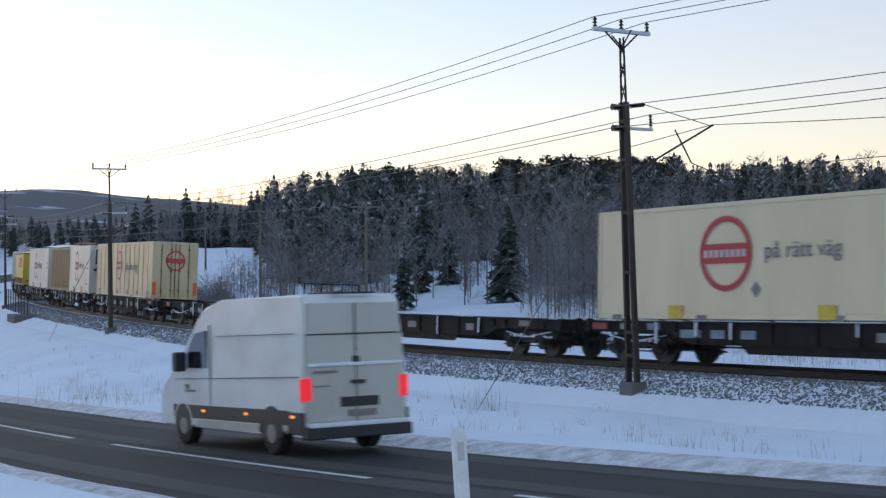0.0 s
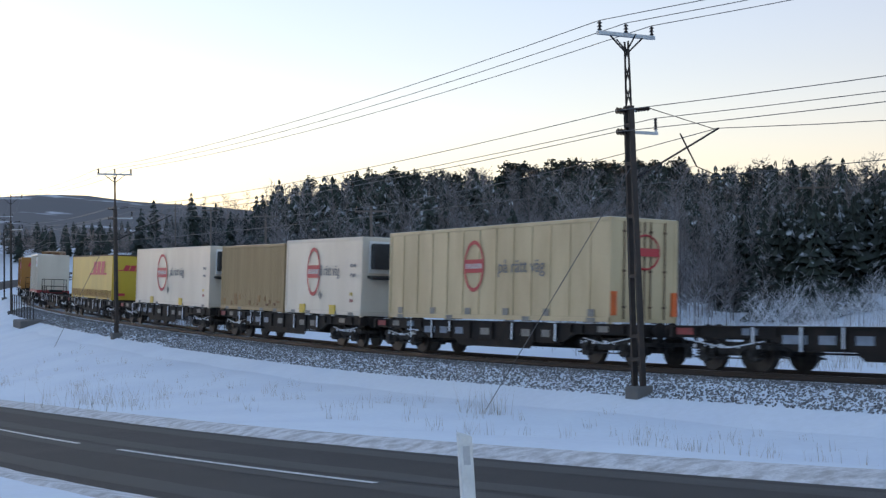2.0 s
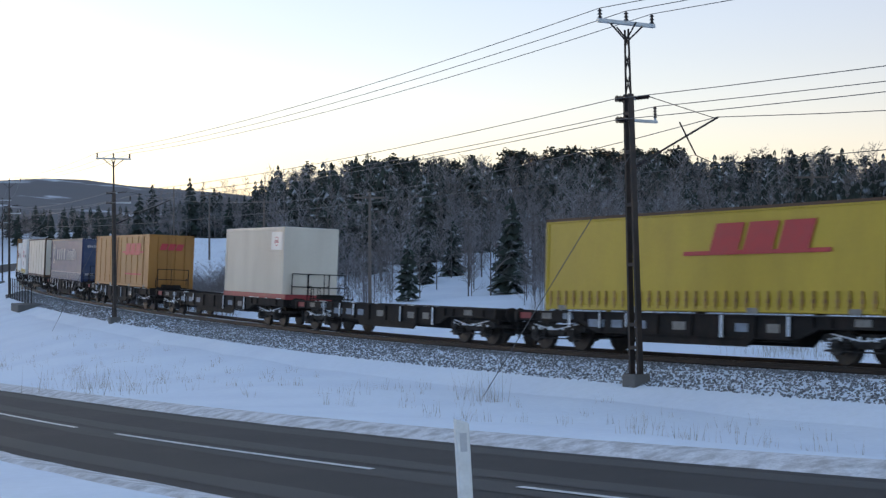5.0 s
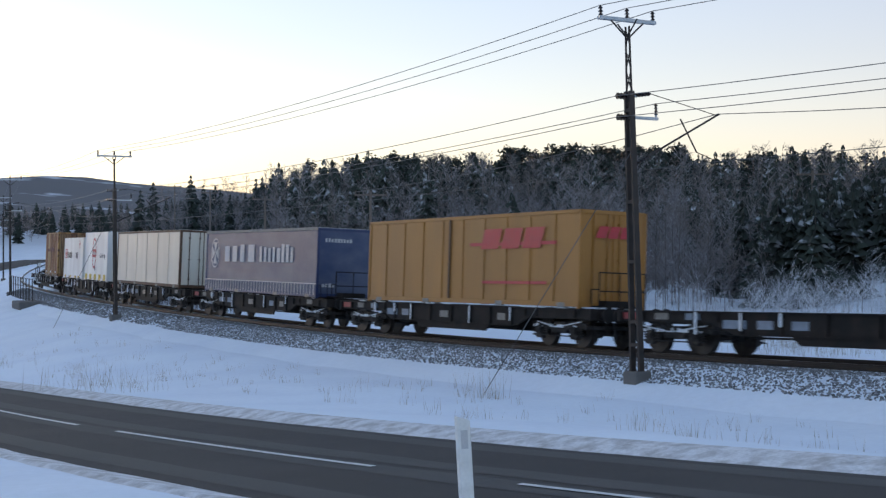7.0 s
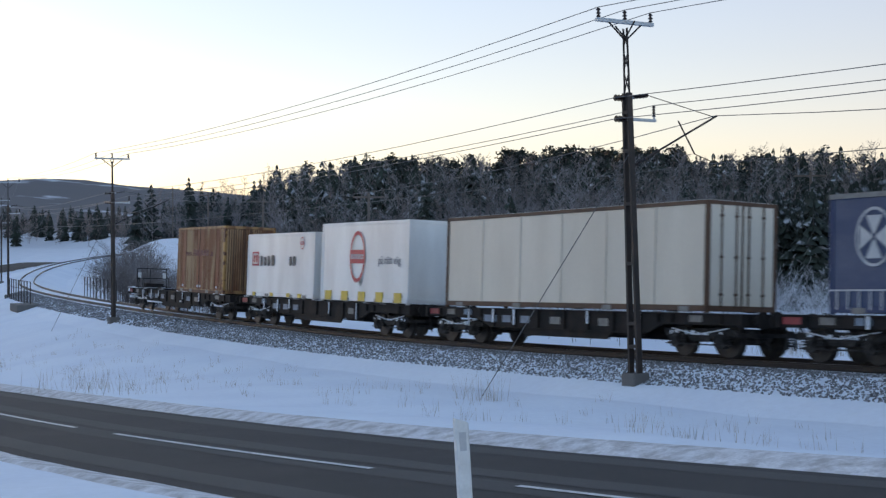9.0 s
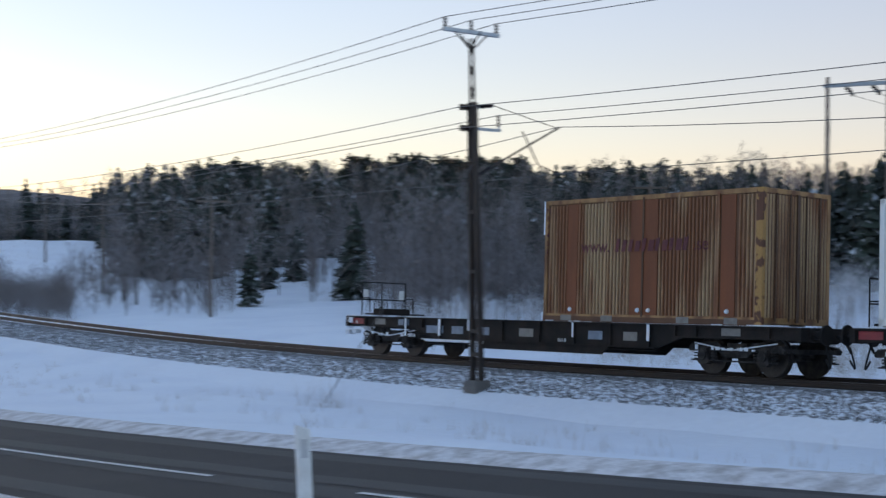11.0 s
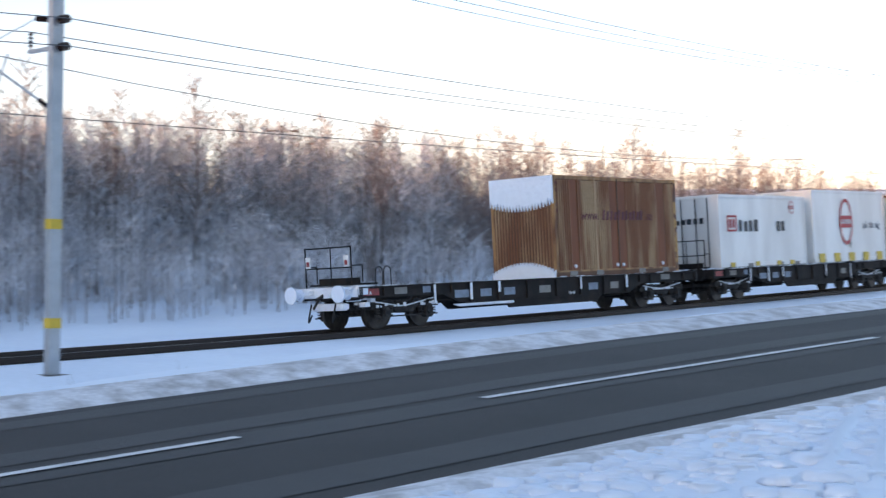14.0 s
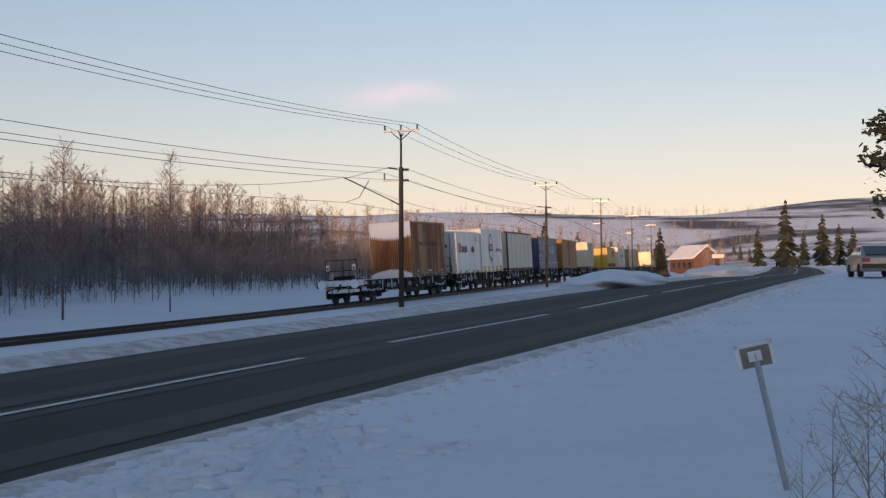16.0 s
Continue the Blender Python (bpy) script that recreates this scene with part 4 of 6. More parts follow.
    if kind == "wood":
        bm = B()
        for k in range(1, 60):
            x = -h + L * k / 60
            box(bm, x - 0.012, x + 0.012, f + 0.02, f + 0.036, 0.2, Hh - 0.11)
        part("groove", bm, "wood_box", c, "fine vertical plank grooves")
        rng = random.Random(5)
        for _ in range(14):
            bm = B()
            x, z = rng.uniform(-h + 0.3, h - 0.4), rng.uniform(0.2, 0.5)
            box(bm, x, x + rng.uniform(0.1, 0.35), f + 0.008, f + 0.03, z, z + rng.uniform(0.08, 0.3))
            part("patch", bm, "ochre", c, "darker stained repair patch")
    if kind == "dhl_tarp":
        bm = B()
        bm.free()
        for k in range(34):
            x = -h + 0.3 + k * (L - 0.6) / 33
            bm = B()
            prism(bm, [(x - 0.02, 0.12), (x + 0.02, 0.12), (x + 0.02, 0.3), (x + 0.05, 0.3), (x + 0.05, 0.4), (x + 0.02, 0.4), (x + 0.02, 0.6), (x - 0.02, 0.6), (x - 0.02, 0.4), (x - 0.05, 0.4), (x - 0.05, 0.3), (x - 0.02, 0.3)], "y", f - 0.02, f + 0.01)
            part("buckle_strap", bm, "ochre", c)
        bars(c, h * 0.1, h * 0.66, f - 0.008, Hh * 0.56, Hh * 0.86, 3, "logo_red", "faded red slanted brand mark", 0.35)
        bm = B()
        box(bm, -h * 0.05, h * 0.75, f - 0.008, f, Hh * 0.56, Hh * 0.6)
        part("brand_stripe", bm, "logo_red", c)
        bars(c, -0.6, 0.5, h + 0.01, Hh * 0.66, Hh * 0.78, 3, "logo_red", "red slanted brand mark", 0.4, side=False)
        bm = B()
        box(bm, h, h + 0.02, -0.9, 0.9, Hh * 0.655, Hh * 0.675)
        part("brand_stripe", bm, "logo_red", c)
        for yy in (-1.0, 0.45):
            bm = B()
            box(bm, h, h + 0.02, yy, yy + 0.55, 0.3, 0.45)
            part("end_mark", bm, "logo_red", c)
        bm = B()
        box(bm, -h, h + 0.01, -y - 0.01, y + 0.01, Hh - 0.06, Hh + 0.02)
        part("top_rail", bm, "dark_brown", c)
    if kind == "dhl_box":
        bars(c, h * 0.18, h * 0.72, f - 0.012, Hh * 0.62, Hh * 0.84, 3, "logo_red", "red slanted brand mark", 0.35)
        bm = B()
        box(bm, h * 0.08, h * 0.82, f - 0.014, f - 0.004, Hh * 0.655, Hh * 0.69)
        part("brand_stripe", bm, "logo_red", c)
        bm = B()
        box(bm, h * 0.2, h * 0.75, f - 0.014, f - 0.004, Hh * 0.24, Hh * 0.27)
        part("brand_stripe", bm, "logo_red", c)
        bars(c, -0.7, 0.6, h + 0.04, Hh * 0.72, Hh * 0.84, 3, "logo_red", "red slanted brand mark", 0.4, side=False)
        bm = B()
        box(bm, -0.05 - h * 0.12, 0.05 - h * 0.12, f - 0.02, f + 0.01, 0.2, Hh - 0.1)
        part("seam", bm, "dark_brown", c)
    if kind == "blue":
        bars(c, -h * 0.6, h * 0.0, f - 0.006, Hh * 0.5, Hh * 0.78, 4, "pale_logo", "pale brand lettering as bars")
        bars(c, h * 0.06, h * 0.66, f - 0.006, Hh * 0.5, Hh * 0.78, 8, "pale_logo", "pale brand lettering as bars")
        bm = B()
        n = 24
        cx, cz = -h * 0.8, Hh * 0.64
        vs = [[bm.verts.new((cx + 0.55 * q * math.cos(2 * math.pi * k / n), f - 0.006, cz + 0.7 * q * math.sin(2 * math.pi * k / n))) for k in range(n)] for q in (1, 0.9)]
        for k in range(n):
            bm.faces.new((vs[0][k], vs[0][(k + 1) % n], vs[1][(k + 1) % n], vs[1][k]))
        for a in range(4):
            ca, sa = math.cos(a * math.pi / 2), math.sin(a * math.pi / 2)
            p = [(0.05, 0.02), (0.42, 0.24), (0.42, -0.24), (0.05, -0.02)]
            prism(bm, [(cx + u * ca - v * sa, cz + 1.2 * (u * sa + v * ca)) for u, v in p], "y", f - 0.008, f - 0.004)
        part("emblem", bm, "pale_logo", c, "pale round cross emblem")
        bm = B()
        box(bm, -h, h, f - 0.006, f + 0.01, 0.56, 0.6)
        part("strap_band", bm, "pale_logo", c)
        for k in range(40):
            x = -h + 0.25 + k * (L - 0.5) / 39
            bm = B()
            box(bm, x - 0.02, x + 0.02, f - 0.012, f + 0.01, 0.12, 0.555)
            part("buckle_strap", bm, "pale_logo", c)
        bm = B()
        box(bm, -h, h, f - 0.02, f + 0.02, Hh - 0.1, Hh + 0.02)
        part("top_rail", bm, "plate_grey", c)
        bars(c, -0.9, 0.3, h + 0.01, Hh * 0.8, Hh * 0.86, 9, "pale_logo", "small pale lettering as bars", side=False)
        bars(c, -1.0, -0.4, h + 0.01, Hh * 0.16, Hh * 0.22, 4, "pale_logo", "small pale lettering as bars", side=False)
    if kind == "tray":
        bm = B()
        for k in range(1, 40):
            x = -h + L * k / 40
            box(bm, x - 0.01, x + 0.01, f + 0.02, f + 0.034, 0.2, Hh - 0.11)
            yy = -y + W * k / 40
            box(bm, h - 0.035, h - 0.015, yy - 0.012, yy + 0.012, 0.2, Hh - 0.11)
        part("groove", bm, "ivory", c)
        bm = B()
        box(bm, h * 0.6, h * 0.95, f - 0.01, f + 0.01, Hh * 0.68, Hh * 0.93)
        part("sign_plate", bm, "white_box", c, "white plate with a small red mark")
        ring_logo(c, h * 0.77, f - 0.014, Hh * 0.8, 0.2, 0.2)
        bm = B()
        box(bm, -h - 0.02, h + 0.4, -y - 0.02, y + 0.02, -0.02, 0.2)
        part("red_base", bm, "red_paint", c, "red steel base frame")
    if kind == "corrugated":
        bm = B()
        for k in range(int(L / 0.12)):
            x = -h + 0.2 + k * 0.12
            if x > h - 0.2:
                break
            pnl = (x + h) / L
            if 0.11 < pnl < 0.185 or 0.425 < pnl < 0.56 or 0.82 < pnl < 0.895:
                continue
            for s in (-1, 1):
                prism(bm, [(x, s * (y - 0.031)), (x + 0.012, s * (y + 0.006)), (x + 0.06, s * (y + 0.006)), (x + 0.075, s * (y - 0.031))], "z", 0.2, Hh - 0.14)
        for k in range(20):
            yy = -y + 0.13 + k * 0.114
            for e in (-1, 1):
                prism(bm, [(e * (h - 0.021), yy), (e * (h + 0.008), yy + 0.02), (e * (h + 0.008), yy + 0.045), (e * (h - 0.021), yy + 0.065)], "z", 0.2, Hh - 0.14)
        part("corrugation", bm, "ochre_ridge", c, "vertical steel corrugations, rust-streaked ochre")
        for a, b2 in ((0.118, 0.17), (0.43, 0.488), (0.494, 0.556), (0.832, 0.89)):
            bm = B()
            box(bm, -h + L * a, -h + L * b2, f + 0.012, f + 0.032, 0.2, Hh - 0.12)
            part("plain_panel", bm, "rust_panel", c, "plain rust-red panel between corrugations")
        for q in (0.18, 0.312, 0.49, 0.65, 0.82):
            bm = B()
            ww = 0.028 if q == 0.49 else 0.035
            box(bm, -h + L * q - ww, -h + L * q + ww, f - 0.008, f + 0.03, 0.15, Hh - 0.05)
            part("seam", bm, "dark_brown" if q == 0.49 else "ochre_ridge", c)
        letters("www.", -h * 0.47, f - 0.012, Hh * 0.56, 0.46, "maroon", c, stretch=0.95)
        bars(c, -h * 0.28, h * 0.4, f - 0.012, Hh * 0.56, Hh * 0.67, 11, "maroon", "maroon slanted letter drawn as a bar", 0.2)
        letters(".se", h * 0.5, f - 0.012, Hh * 0.56, 0.46, "maroon", c, stretch=0.95)
        for q in (0.14, 0.47, 0.52, 0.86):
            bm = B()
            rod(bm, (-h + L * q, f - 0.03, 0.32), (-h + L * q, f + 0.02, 0.32), 0.05, 8, 0.065)
            part("ice_lump", bm, "snow_clod", c, "lump of ice on the lock gear")
        for k, ch in enumerate("MR7401"):
            letters(ch, -h + 0.12, f - 0.006, Hh * 0.9 - k * 0.22, 0.2, "maroon", c)
        bm = B()
        box(bm, h - 0.2, h + 0.012, f - 0.008, f + 0.1, 0.0, Hh + 0.004)
        part("corner_post", bm, "post_yellow", c, "peeling yellow corner post with rust spots", bevel=0.01)
        bm = B()
        box(bm, -h, h, f - 0.004, f + 0.06, -0.0, 0.14)
        part("bottom_rail", bm, "rust_gap", c, "rusty dark bottom rail")
        # snow blown over the rear wall
        bm = B()
        rng = random.Random(9)
        n = 41
        top, low = [], []
        for k in range(n):
            yy = -y + 0.02 + (W - 0.04) * k / (n - 1)
            u = abs(k / (n - 1) - 0.5) * 2
            top.append((yy, Hh * (0.66 + 0.06 * u * u) + (0.28 if k % 2 else 0) * rng.uniform(0.6, 1)))
            low.append((yy, Hh * (0.16 - 0.09 * u * u) - (0.14 if k % 2 else 0) * rng.uniform(0.6, 1)))
        prism(bm, top + [(y - 0.02, Hh), (-y + 0.02, Hh)], "x", -h - 0.07, -h - 0.012)
        part("blown_snow", bm, "snow", c, "fresh snow blown against the rear wall")
        bm = B()
        prism(bm, low + [(y - 0.05, -0.05), (-y + 0.05, -0.05)], "x", -h - 0.09, -h - 0.012)
        part("blown_snow", bm, "snow", c, "fresh snow blown against the rear wall")
        bm = B()
        box(bm, h + 0.0, h + 0.05, -0.05, 0.05, 0.1, Hh - 0.1)
        for yy in (-0.8, -0.3, 0.3, 0.8):
            rod(bm, (h + 0.03, yy, 0.12), (h + 0.03, yy, Hh - 0.1), 0.022, 6)
        part("door_gear", bm, "dark_brown", c)
    return c


# ---- line-side masts and wires ----
def along_pose(a, off, z=0.0):
    x, y, zt, h = track(a, off)
    return Matrix.Translation((x, y, zt + z)) @ Matrix.Rotation(math.pi / 2 - h, 4, "Z")


def insulator(bm, a, b, r=0.07, n=5):
    a, b = Vector(a), Vector(b)
    rod(bm, a, b, r * 0.45, 8)
    for k in range(n):
        p = a.lerp(b, (k + 0.3) / n)
        q = a.lerp(b, (k + 0.75) / n)
        rod(bm, p, q, r, 10, r * 0.6)


MAST_H = 9.75


def make_mast(kind, base):
    """Catenary mast; local y points over the track, z from the rail head. kind: lattice or tube."""
    mt = "mast" if kind == "lattice" else "galv"
    m = new("catenary_mast")
    tagged(m, "dark rusty lattice catenary mast with crossarm beside the track" if kind == "lattice" else "pale galvanised catenary mast with yellow bands beside the track",
           "mast", "masts along the railway")
    if kind == "lattice":
        for s in (-1, 1):
            bm = B()
            prism(bm, [(s * 0.17 - 0.04, base), (s * 0.17 + 0.04, base), (s * 0.09 + 0.034, MAST_H * 0.78), (s * 0.09 - 0.034, MAST_H * 0.78)], "y", -0.08, 0.08)
            part("leg", bm, mt, m)
        for z in (0.35, 1.0, 2.7, 4.4, 5.9, 7.0):
            w = float(np.interp(z, [base, MAST_H * 0.78], [0.2, 0.115]))
            bm = B()
            box(bm, -w, w, -0.09, 0.09, z, z + 0.1)
            part("batten", bm, mt, m)
        bm = B()
        for k in range(3):
            z = MAST_H * 0.78 + k * 0.62
            rod(bm, (-0.1, 0, z), (0.1, 0, z + 0.62), 0.018)
            rod(bm, (0.1, 0, z), (-0.1, 0, z + 0.62), 0.018)
        part("lacing", bm, mt, m)
        bm = B()
        for s in (-1, 1):
            rod(bm, (s * 0.1, 0, MAST_H * 0.77), (s * 0.07, 0, MAST_H - 0.3), 0.03)
            rod(bm, (s * 0.07, 0, MAST_H - 0.5), (s * 0.4, 0, MAST_H - 0.15), 0.022)
            rod(bm, (0, s * 0.05, MAST_H - 0.6), (0, s * 0.55, MAST_H - 0.15), 0.024)
        part("head", bm, mt, m)
    else:
        bm = B()
        box(bm, -0.13, 0.13, -0.09, -0.07, base, MAST_H)
        box(bm, -0.13, 0.13, 0.07, 0.09, base, MAST_H)
        box(bm, -0.012, 0.012, -0.08, 0.08, base, MAST_H)
        for s in (-1, 1):
            box(bm, s * 0.12 - 0.01, s * 0.12 + 0.01, -0.07, 0.07, base, MAST_H)
        part("column", bm, mt, m)
        for z in (0.75, 2.9):
            bm = B()
            box(bm, -0.14, 0.14, -0.1, 0.1, z, z + 0.22)
            part("band", bm, "yellow_paint", m, "yellow painted band")
    bm = B()
    box(bm, -0.27, 0.27, -0.27, 0.27, base - 0.9, base + 0.05)
    part("foundation", bm, "concrete", m, "dark concrete foundation block", bevel=0.03)
    bm = B()
    box(bm, -0.06, 0.06, -0.95, 0.95, MAST_H - 0.16, MAST_H - 0.06)
    part("crossarm", bm, "galv", m, "galvanised crossarm")
    for yy in (-0.88, 0, 0.88):
        bm = B()
        insulator(bm, (0, yy, MAST_H - 0.06), (0, yy, MAST_H + 0.22), 0.07, 3)
        part("insulator", bm, "insulator", m)
    for z in (7.45, 6.85):
        bm = B()
        insulator(bm, (0, -0.42, z), (0, -0.1, z), 0.1, 3)
        part("insulator", bm, "insulator", m)
    bm = B()
    insulator(bm, (0, 0.2, 7.5), (0, 0.72, 7.58), 0.07, 5)
    part("insulator", bm, "insulator", m)
    bm = B()
    rod(bm, (0, 0.1, 7.45), (0, 0.25, 7.5), 0.03)
    part("bracket", bm, "galv", m)
    bm = B()
    box(bm, -0.04, 0.04, 0.0, 0.95, 6.82, 6.9)
    rod(bm, (0, 0.9, 6.9), (0, 0.9, 7.0), 0.03)
    part("bracket", bm, "galv", m)
    bm = B()
    insulator(bm, (0, 0.9, 6.95), (0, 0.9, 7.3), 0.06, 4)
    part("insulator", bm, "insulator", m)
    bm = B()
    rod(bm, (0, 0.72, 7.58), (0, 3.05, 7.08), 0.012)
    rod(bm, (0, 0.55, 5.75), (0, 3.15, 7.12), 0.03)
    rod(bm, (0, 1.75, 6.9), (0, 2.3, 5.95), 0.022)
    rod(bm, (0, 2.3, 5.95), (0, 3.0, 5.72), 0.014)
    part("cantilever", bm, "mast" if kind == "lattice" else "galv", m, "slanting cantilever arm over the track")
    bm = B()
    insulator(bm, (0, 0.12, 5.5), (0, 0.6, 5.78), 0.06, 5)
    part("insulator", bm, "insulator", m)
    return m


ZS = 0.925  # all mast heights scaled to the line
MASTS = [(-165, "lattice", -1.5), (-115.8, "lattice", -1.5), (-71.0, "lattice", -1.5), (-24.75, "lattice", -2.3), (19.1, "tube", 0.9), (72.6, "lattice", 1.8),
         (117.5, "lattice", 1.5), (168, "lattice", 1.0), (220, "lattice", 1.0), (272, "lattice", 0)]
SHORT = {-71.0: 0.925, 117.5: 0.91}  # masts that stand lower
MOFF = -2.95


def mast_pose(a, lean):
    return along_pose(a, MOFF) @ Matrix.Rotation(radians(lean), 4, "Y") @ Matrix.Diagonal((1, 1, SHORT.get(a, 1.0), 1))


lattice, tube = make_mast("lattice", -0.4), make_mast("tube", -0.3)
for o in (*lattice.children, *tube.children):
    o.data.transform(Matrix.Diagonal((1, 1, ZS, 1)))
_seen = set()
for a, kind, lean in MASTS:
    src = lattice if kind == "lattice" else tube
    m4 = mast_pose(a, lean)
    if kind in _seen:
        copy_thing(src, m4)
    else:
        src.matrix_basis = m4
        _seen.add(kind)


def wire(name, pts, r, label, sag=None):
    cu = bpy.data.curves.new(name, "CURVE")
    cu.dimensions, cu.bevel_depth, cu.bevel_resolution = "3D", r, 1
    sp = cu.splines.new("POLY")
    sp.points.add(len(pts) - 1)
    for p, q in zip(sp.points, pts):
        p.co = (*q, 1)
    cu.materials.append(M["wire"])
    return tagged(new(name, cu), label, "wire", "wires over the railway")


def span_points(places, sag, n=12):
    out = []
    for p, q in zip(places, places[1:]):
        p, q = Vector(p), Vector(q)
        for k in range(n):
            f = k / n
            c = p.lerp(q, f)
            c.z -= sag * 4 * f * (1 - f) * ((q - p).length / 45) ** 2
            out.append(c)
    out.append(Vector(places[-1]))
    return out


def hung(y, z, sag, name="overhead_wire", r=0.011, label="thin dark overhead wire strung between masts"):
    places = [mast_pose(a, lean) @ Vector((0, y, z * ZS)) for a, _, lean in MASTS]
    return wire(name, span_points(places, sag), r, label)


for yy in (-0.88, 0, 0.88):
    hung(yy, MAST_H + 0.24, 0.4)
hung(-0.42, 7.45, 0.35)
hung(-0.42, 6.85, 0.35)
hung(0.9, 7.3, 0.35)
hung(3.1, 7.12, 0.9, "catenary_wire", 0.012, "dark messenger wire of the catenary")
hung(3.0, 5.7, 0.08, "contact_wire", 0.012, "dark contact wire over the track")
for (a, _, la), (b, _, lb) in zip(MASTS, MASTS[1:]):
    for f in (0.2, 0.4, 0.6, 0.8):
        p = (mast_pose(a, la) @ Vector((0, 3.1, 7.12 * ZS))).lerp(mast_pose(b, lb) @ Vector((0, 3.1, 7.12 * ZS)), f)
        q = (mast_pose(a, la) @ Vector((0, 3.0, 5.7 * ZS))).lerp(mast_pose(b, lb) @ Vector((0, 3.0, 5.7 * ZS)), f)
        p.z -= 0.9 * 4 * f * (1 - f) * ((b - a) / 45) ** 2
        wire("dropper_wire", [p, q], 0.006, "thin dropper wire of the catenary")
# guy wires of the masts
for a in (-24.75, -71.0):
    p = along_pose(a, MOFF) @ Vector((-0.1, -0.1, 5.4))
    x, y, z, h = track(a - 3.2, -5.6)
    s_, d_ = x * AX + y * AY, -x * AY + y * AX
    wire("guy_wire", [p, (x, y, ground_z(s_, d_))], 0.012, "slanting guy wire of the mast")


def place(az, r, z=None):
    x, y = r * math.sin(radians(az)), r * math.cos(radians(az))
    if z is None:
        z = ground_z(x * AX + y * AY, -x * AY + y * AX)
    return x, y, z


# ---- other poles, posts and signs ----
def make_h_pole():
    w = new("power_pole")
    tagged(w, "timber twin-pole power line frame at the forest edge", "power pole")
    for k, x in enumerate((0, 3.1)):
        bm = B()
        rod(bm, (x, 0, -0.5), (x, 0, 11.6 - 0.25 * k), 0.14, 10, 0.1)
        part("pole", bm, "wood_pole", w)
    bm = B()
    box(bm, -0.2, 3.9, -0.07, 0.07, 11.05, 11.25)
    part("crossarm", bm, "galv", w)
    for x in (0.95, 2.3, 3.9):
        bm = B()
        insulator(bm, (x, 0, 11.05), (x + 0.35, 0.2, 10.6), 0.16, 4)
        part("insulator", bm, "insulator", w)
    return w


hp = make_h_pole()
x, y, z = place(20.65, 78)
hp.matrix_basis = Matrix.Translation((x, y, z - 0.4)) @ Matrix.Rotation(radians(-38), 4, "Z")
x2, y2, z2 = place(95, 140)
for k in (0.95, 2.3, 3.9):
    p0 = hp.matrix_basis @ Vector((k + 0.35, 0.2, 10.6))
    wire("power_line", span_points([p0, (x2 + k, y2 - k, z2 + 12.5), (x2 + 120, y2 - 110, z2 + 14)], 1.4, 20), 0.012, "thin power line strung past the forest")


def make_pole(hgt, arm):
    w = new("utility_pole")
    tagged(w, "old timber utility pole with a short crossarm", "utility pole", "utility poles")
    bm = B()
    rod(bm, (0, 0, -0.5), (0, 0, hgt), 0.12, 8, 0.09)
    part("pole", bm, "wood_pole", w)
    bm = B()
    box(bm, -arm, arm, -0.05, 0.05, hgt - 0.3, hgt - 0.18)
    part("crossarm", bm, "wood_pole", w)
    for k in (-0.9, 0, 0.9):
        bm = B()
        insulator(bm, (k * arm, 0, hgt - 0.18), (k * arm, 0, hgt + 0.1), 0.05, 2)
        part("insulator", bm, "insulator", w)
    return w


up = make_pole(9.0, 1.0)
spots = [(94.35, 85), (-3.0, 92), (-7.1, 120), (-9.2, 165), (-10.55, 215), (-11.6, 290), (14.0, 95)]
for k, (az, r) in enumerate(spots):
    x, y, z = place(az, r)
    top = {94.35: 0.0}.get(az)
    if az == 94.35:
        z = r * math.tan(radians(5.3)) - 9.0
    else:
        z = z - 1.6
    m4 = Matrix.Translation((x, y, z)) @ Matrix.Rotation(radians(-az), 4, "Z")
    if k == 0:
        up.matrix_basis = m4
    else:
        copy_thing(up, m4)


def make_post():
    w = new("road_post")
    tagged(w, "white plastic road edge post dusted with frost", "road post", "posts along the road")
    bm = B()
    prism(bm, [(-0.06, -0.3), (0.06, -0.3), (0.06, 1.06), (-0.06, 1.1)], "y", -0.05, 0.05)
    part("shaft", bm, "white_paint", w, bevel=0.012)
    bm = B()
    box(bm, -0.03, 0.03, -0.054, -0.05, 0.82, 0.98)
    part("reflector", bm, "pale_logo", w)
    return w


rp = make_post()
x, y, z = place(0.83, 12.6)
rp.matrix_basis = Matrix.Translation((x, y, -12.6 * math.tan(radians(6.2)) - 1.1)) @ Matrix.Rotation(radians(-3.2), 4, "Y") @ Matrix.Rotation(radians(12), 4, "Z")
for az, r, zb in ((139.6, 60.0, None), (127.2, 74.0, None)):
    x, y, z = place(az, r)
    copy_thing(rp, Matrix.Translation((x, y, z)))


def make_stake():
    w = new("snow_stake")
    tagged(w, "thin grey snow stake at the road edge", "stake", "stakes along the road")
    bm = B()
    rod(bm, (0, 0, -0.3), (0, 0, 1.2), 0.028, 8, 0.024)
    part("stake", bm, "galv", w)
    return w


st = make_stake()
x, y, z = place(26.78, 16.2)
st.matrix_basis = Matrix.Translation((x, y, -16.2 * math.tan(radians(7.5))))


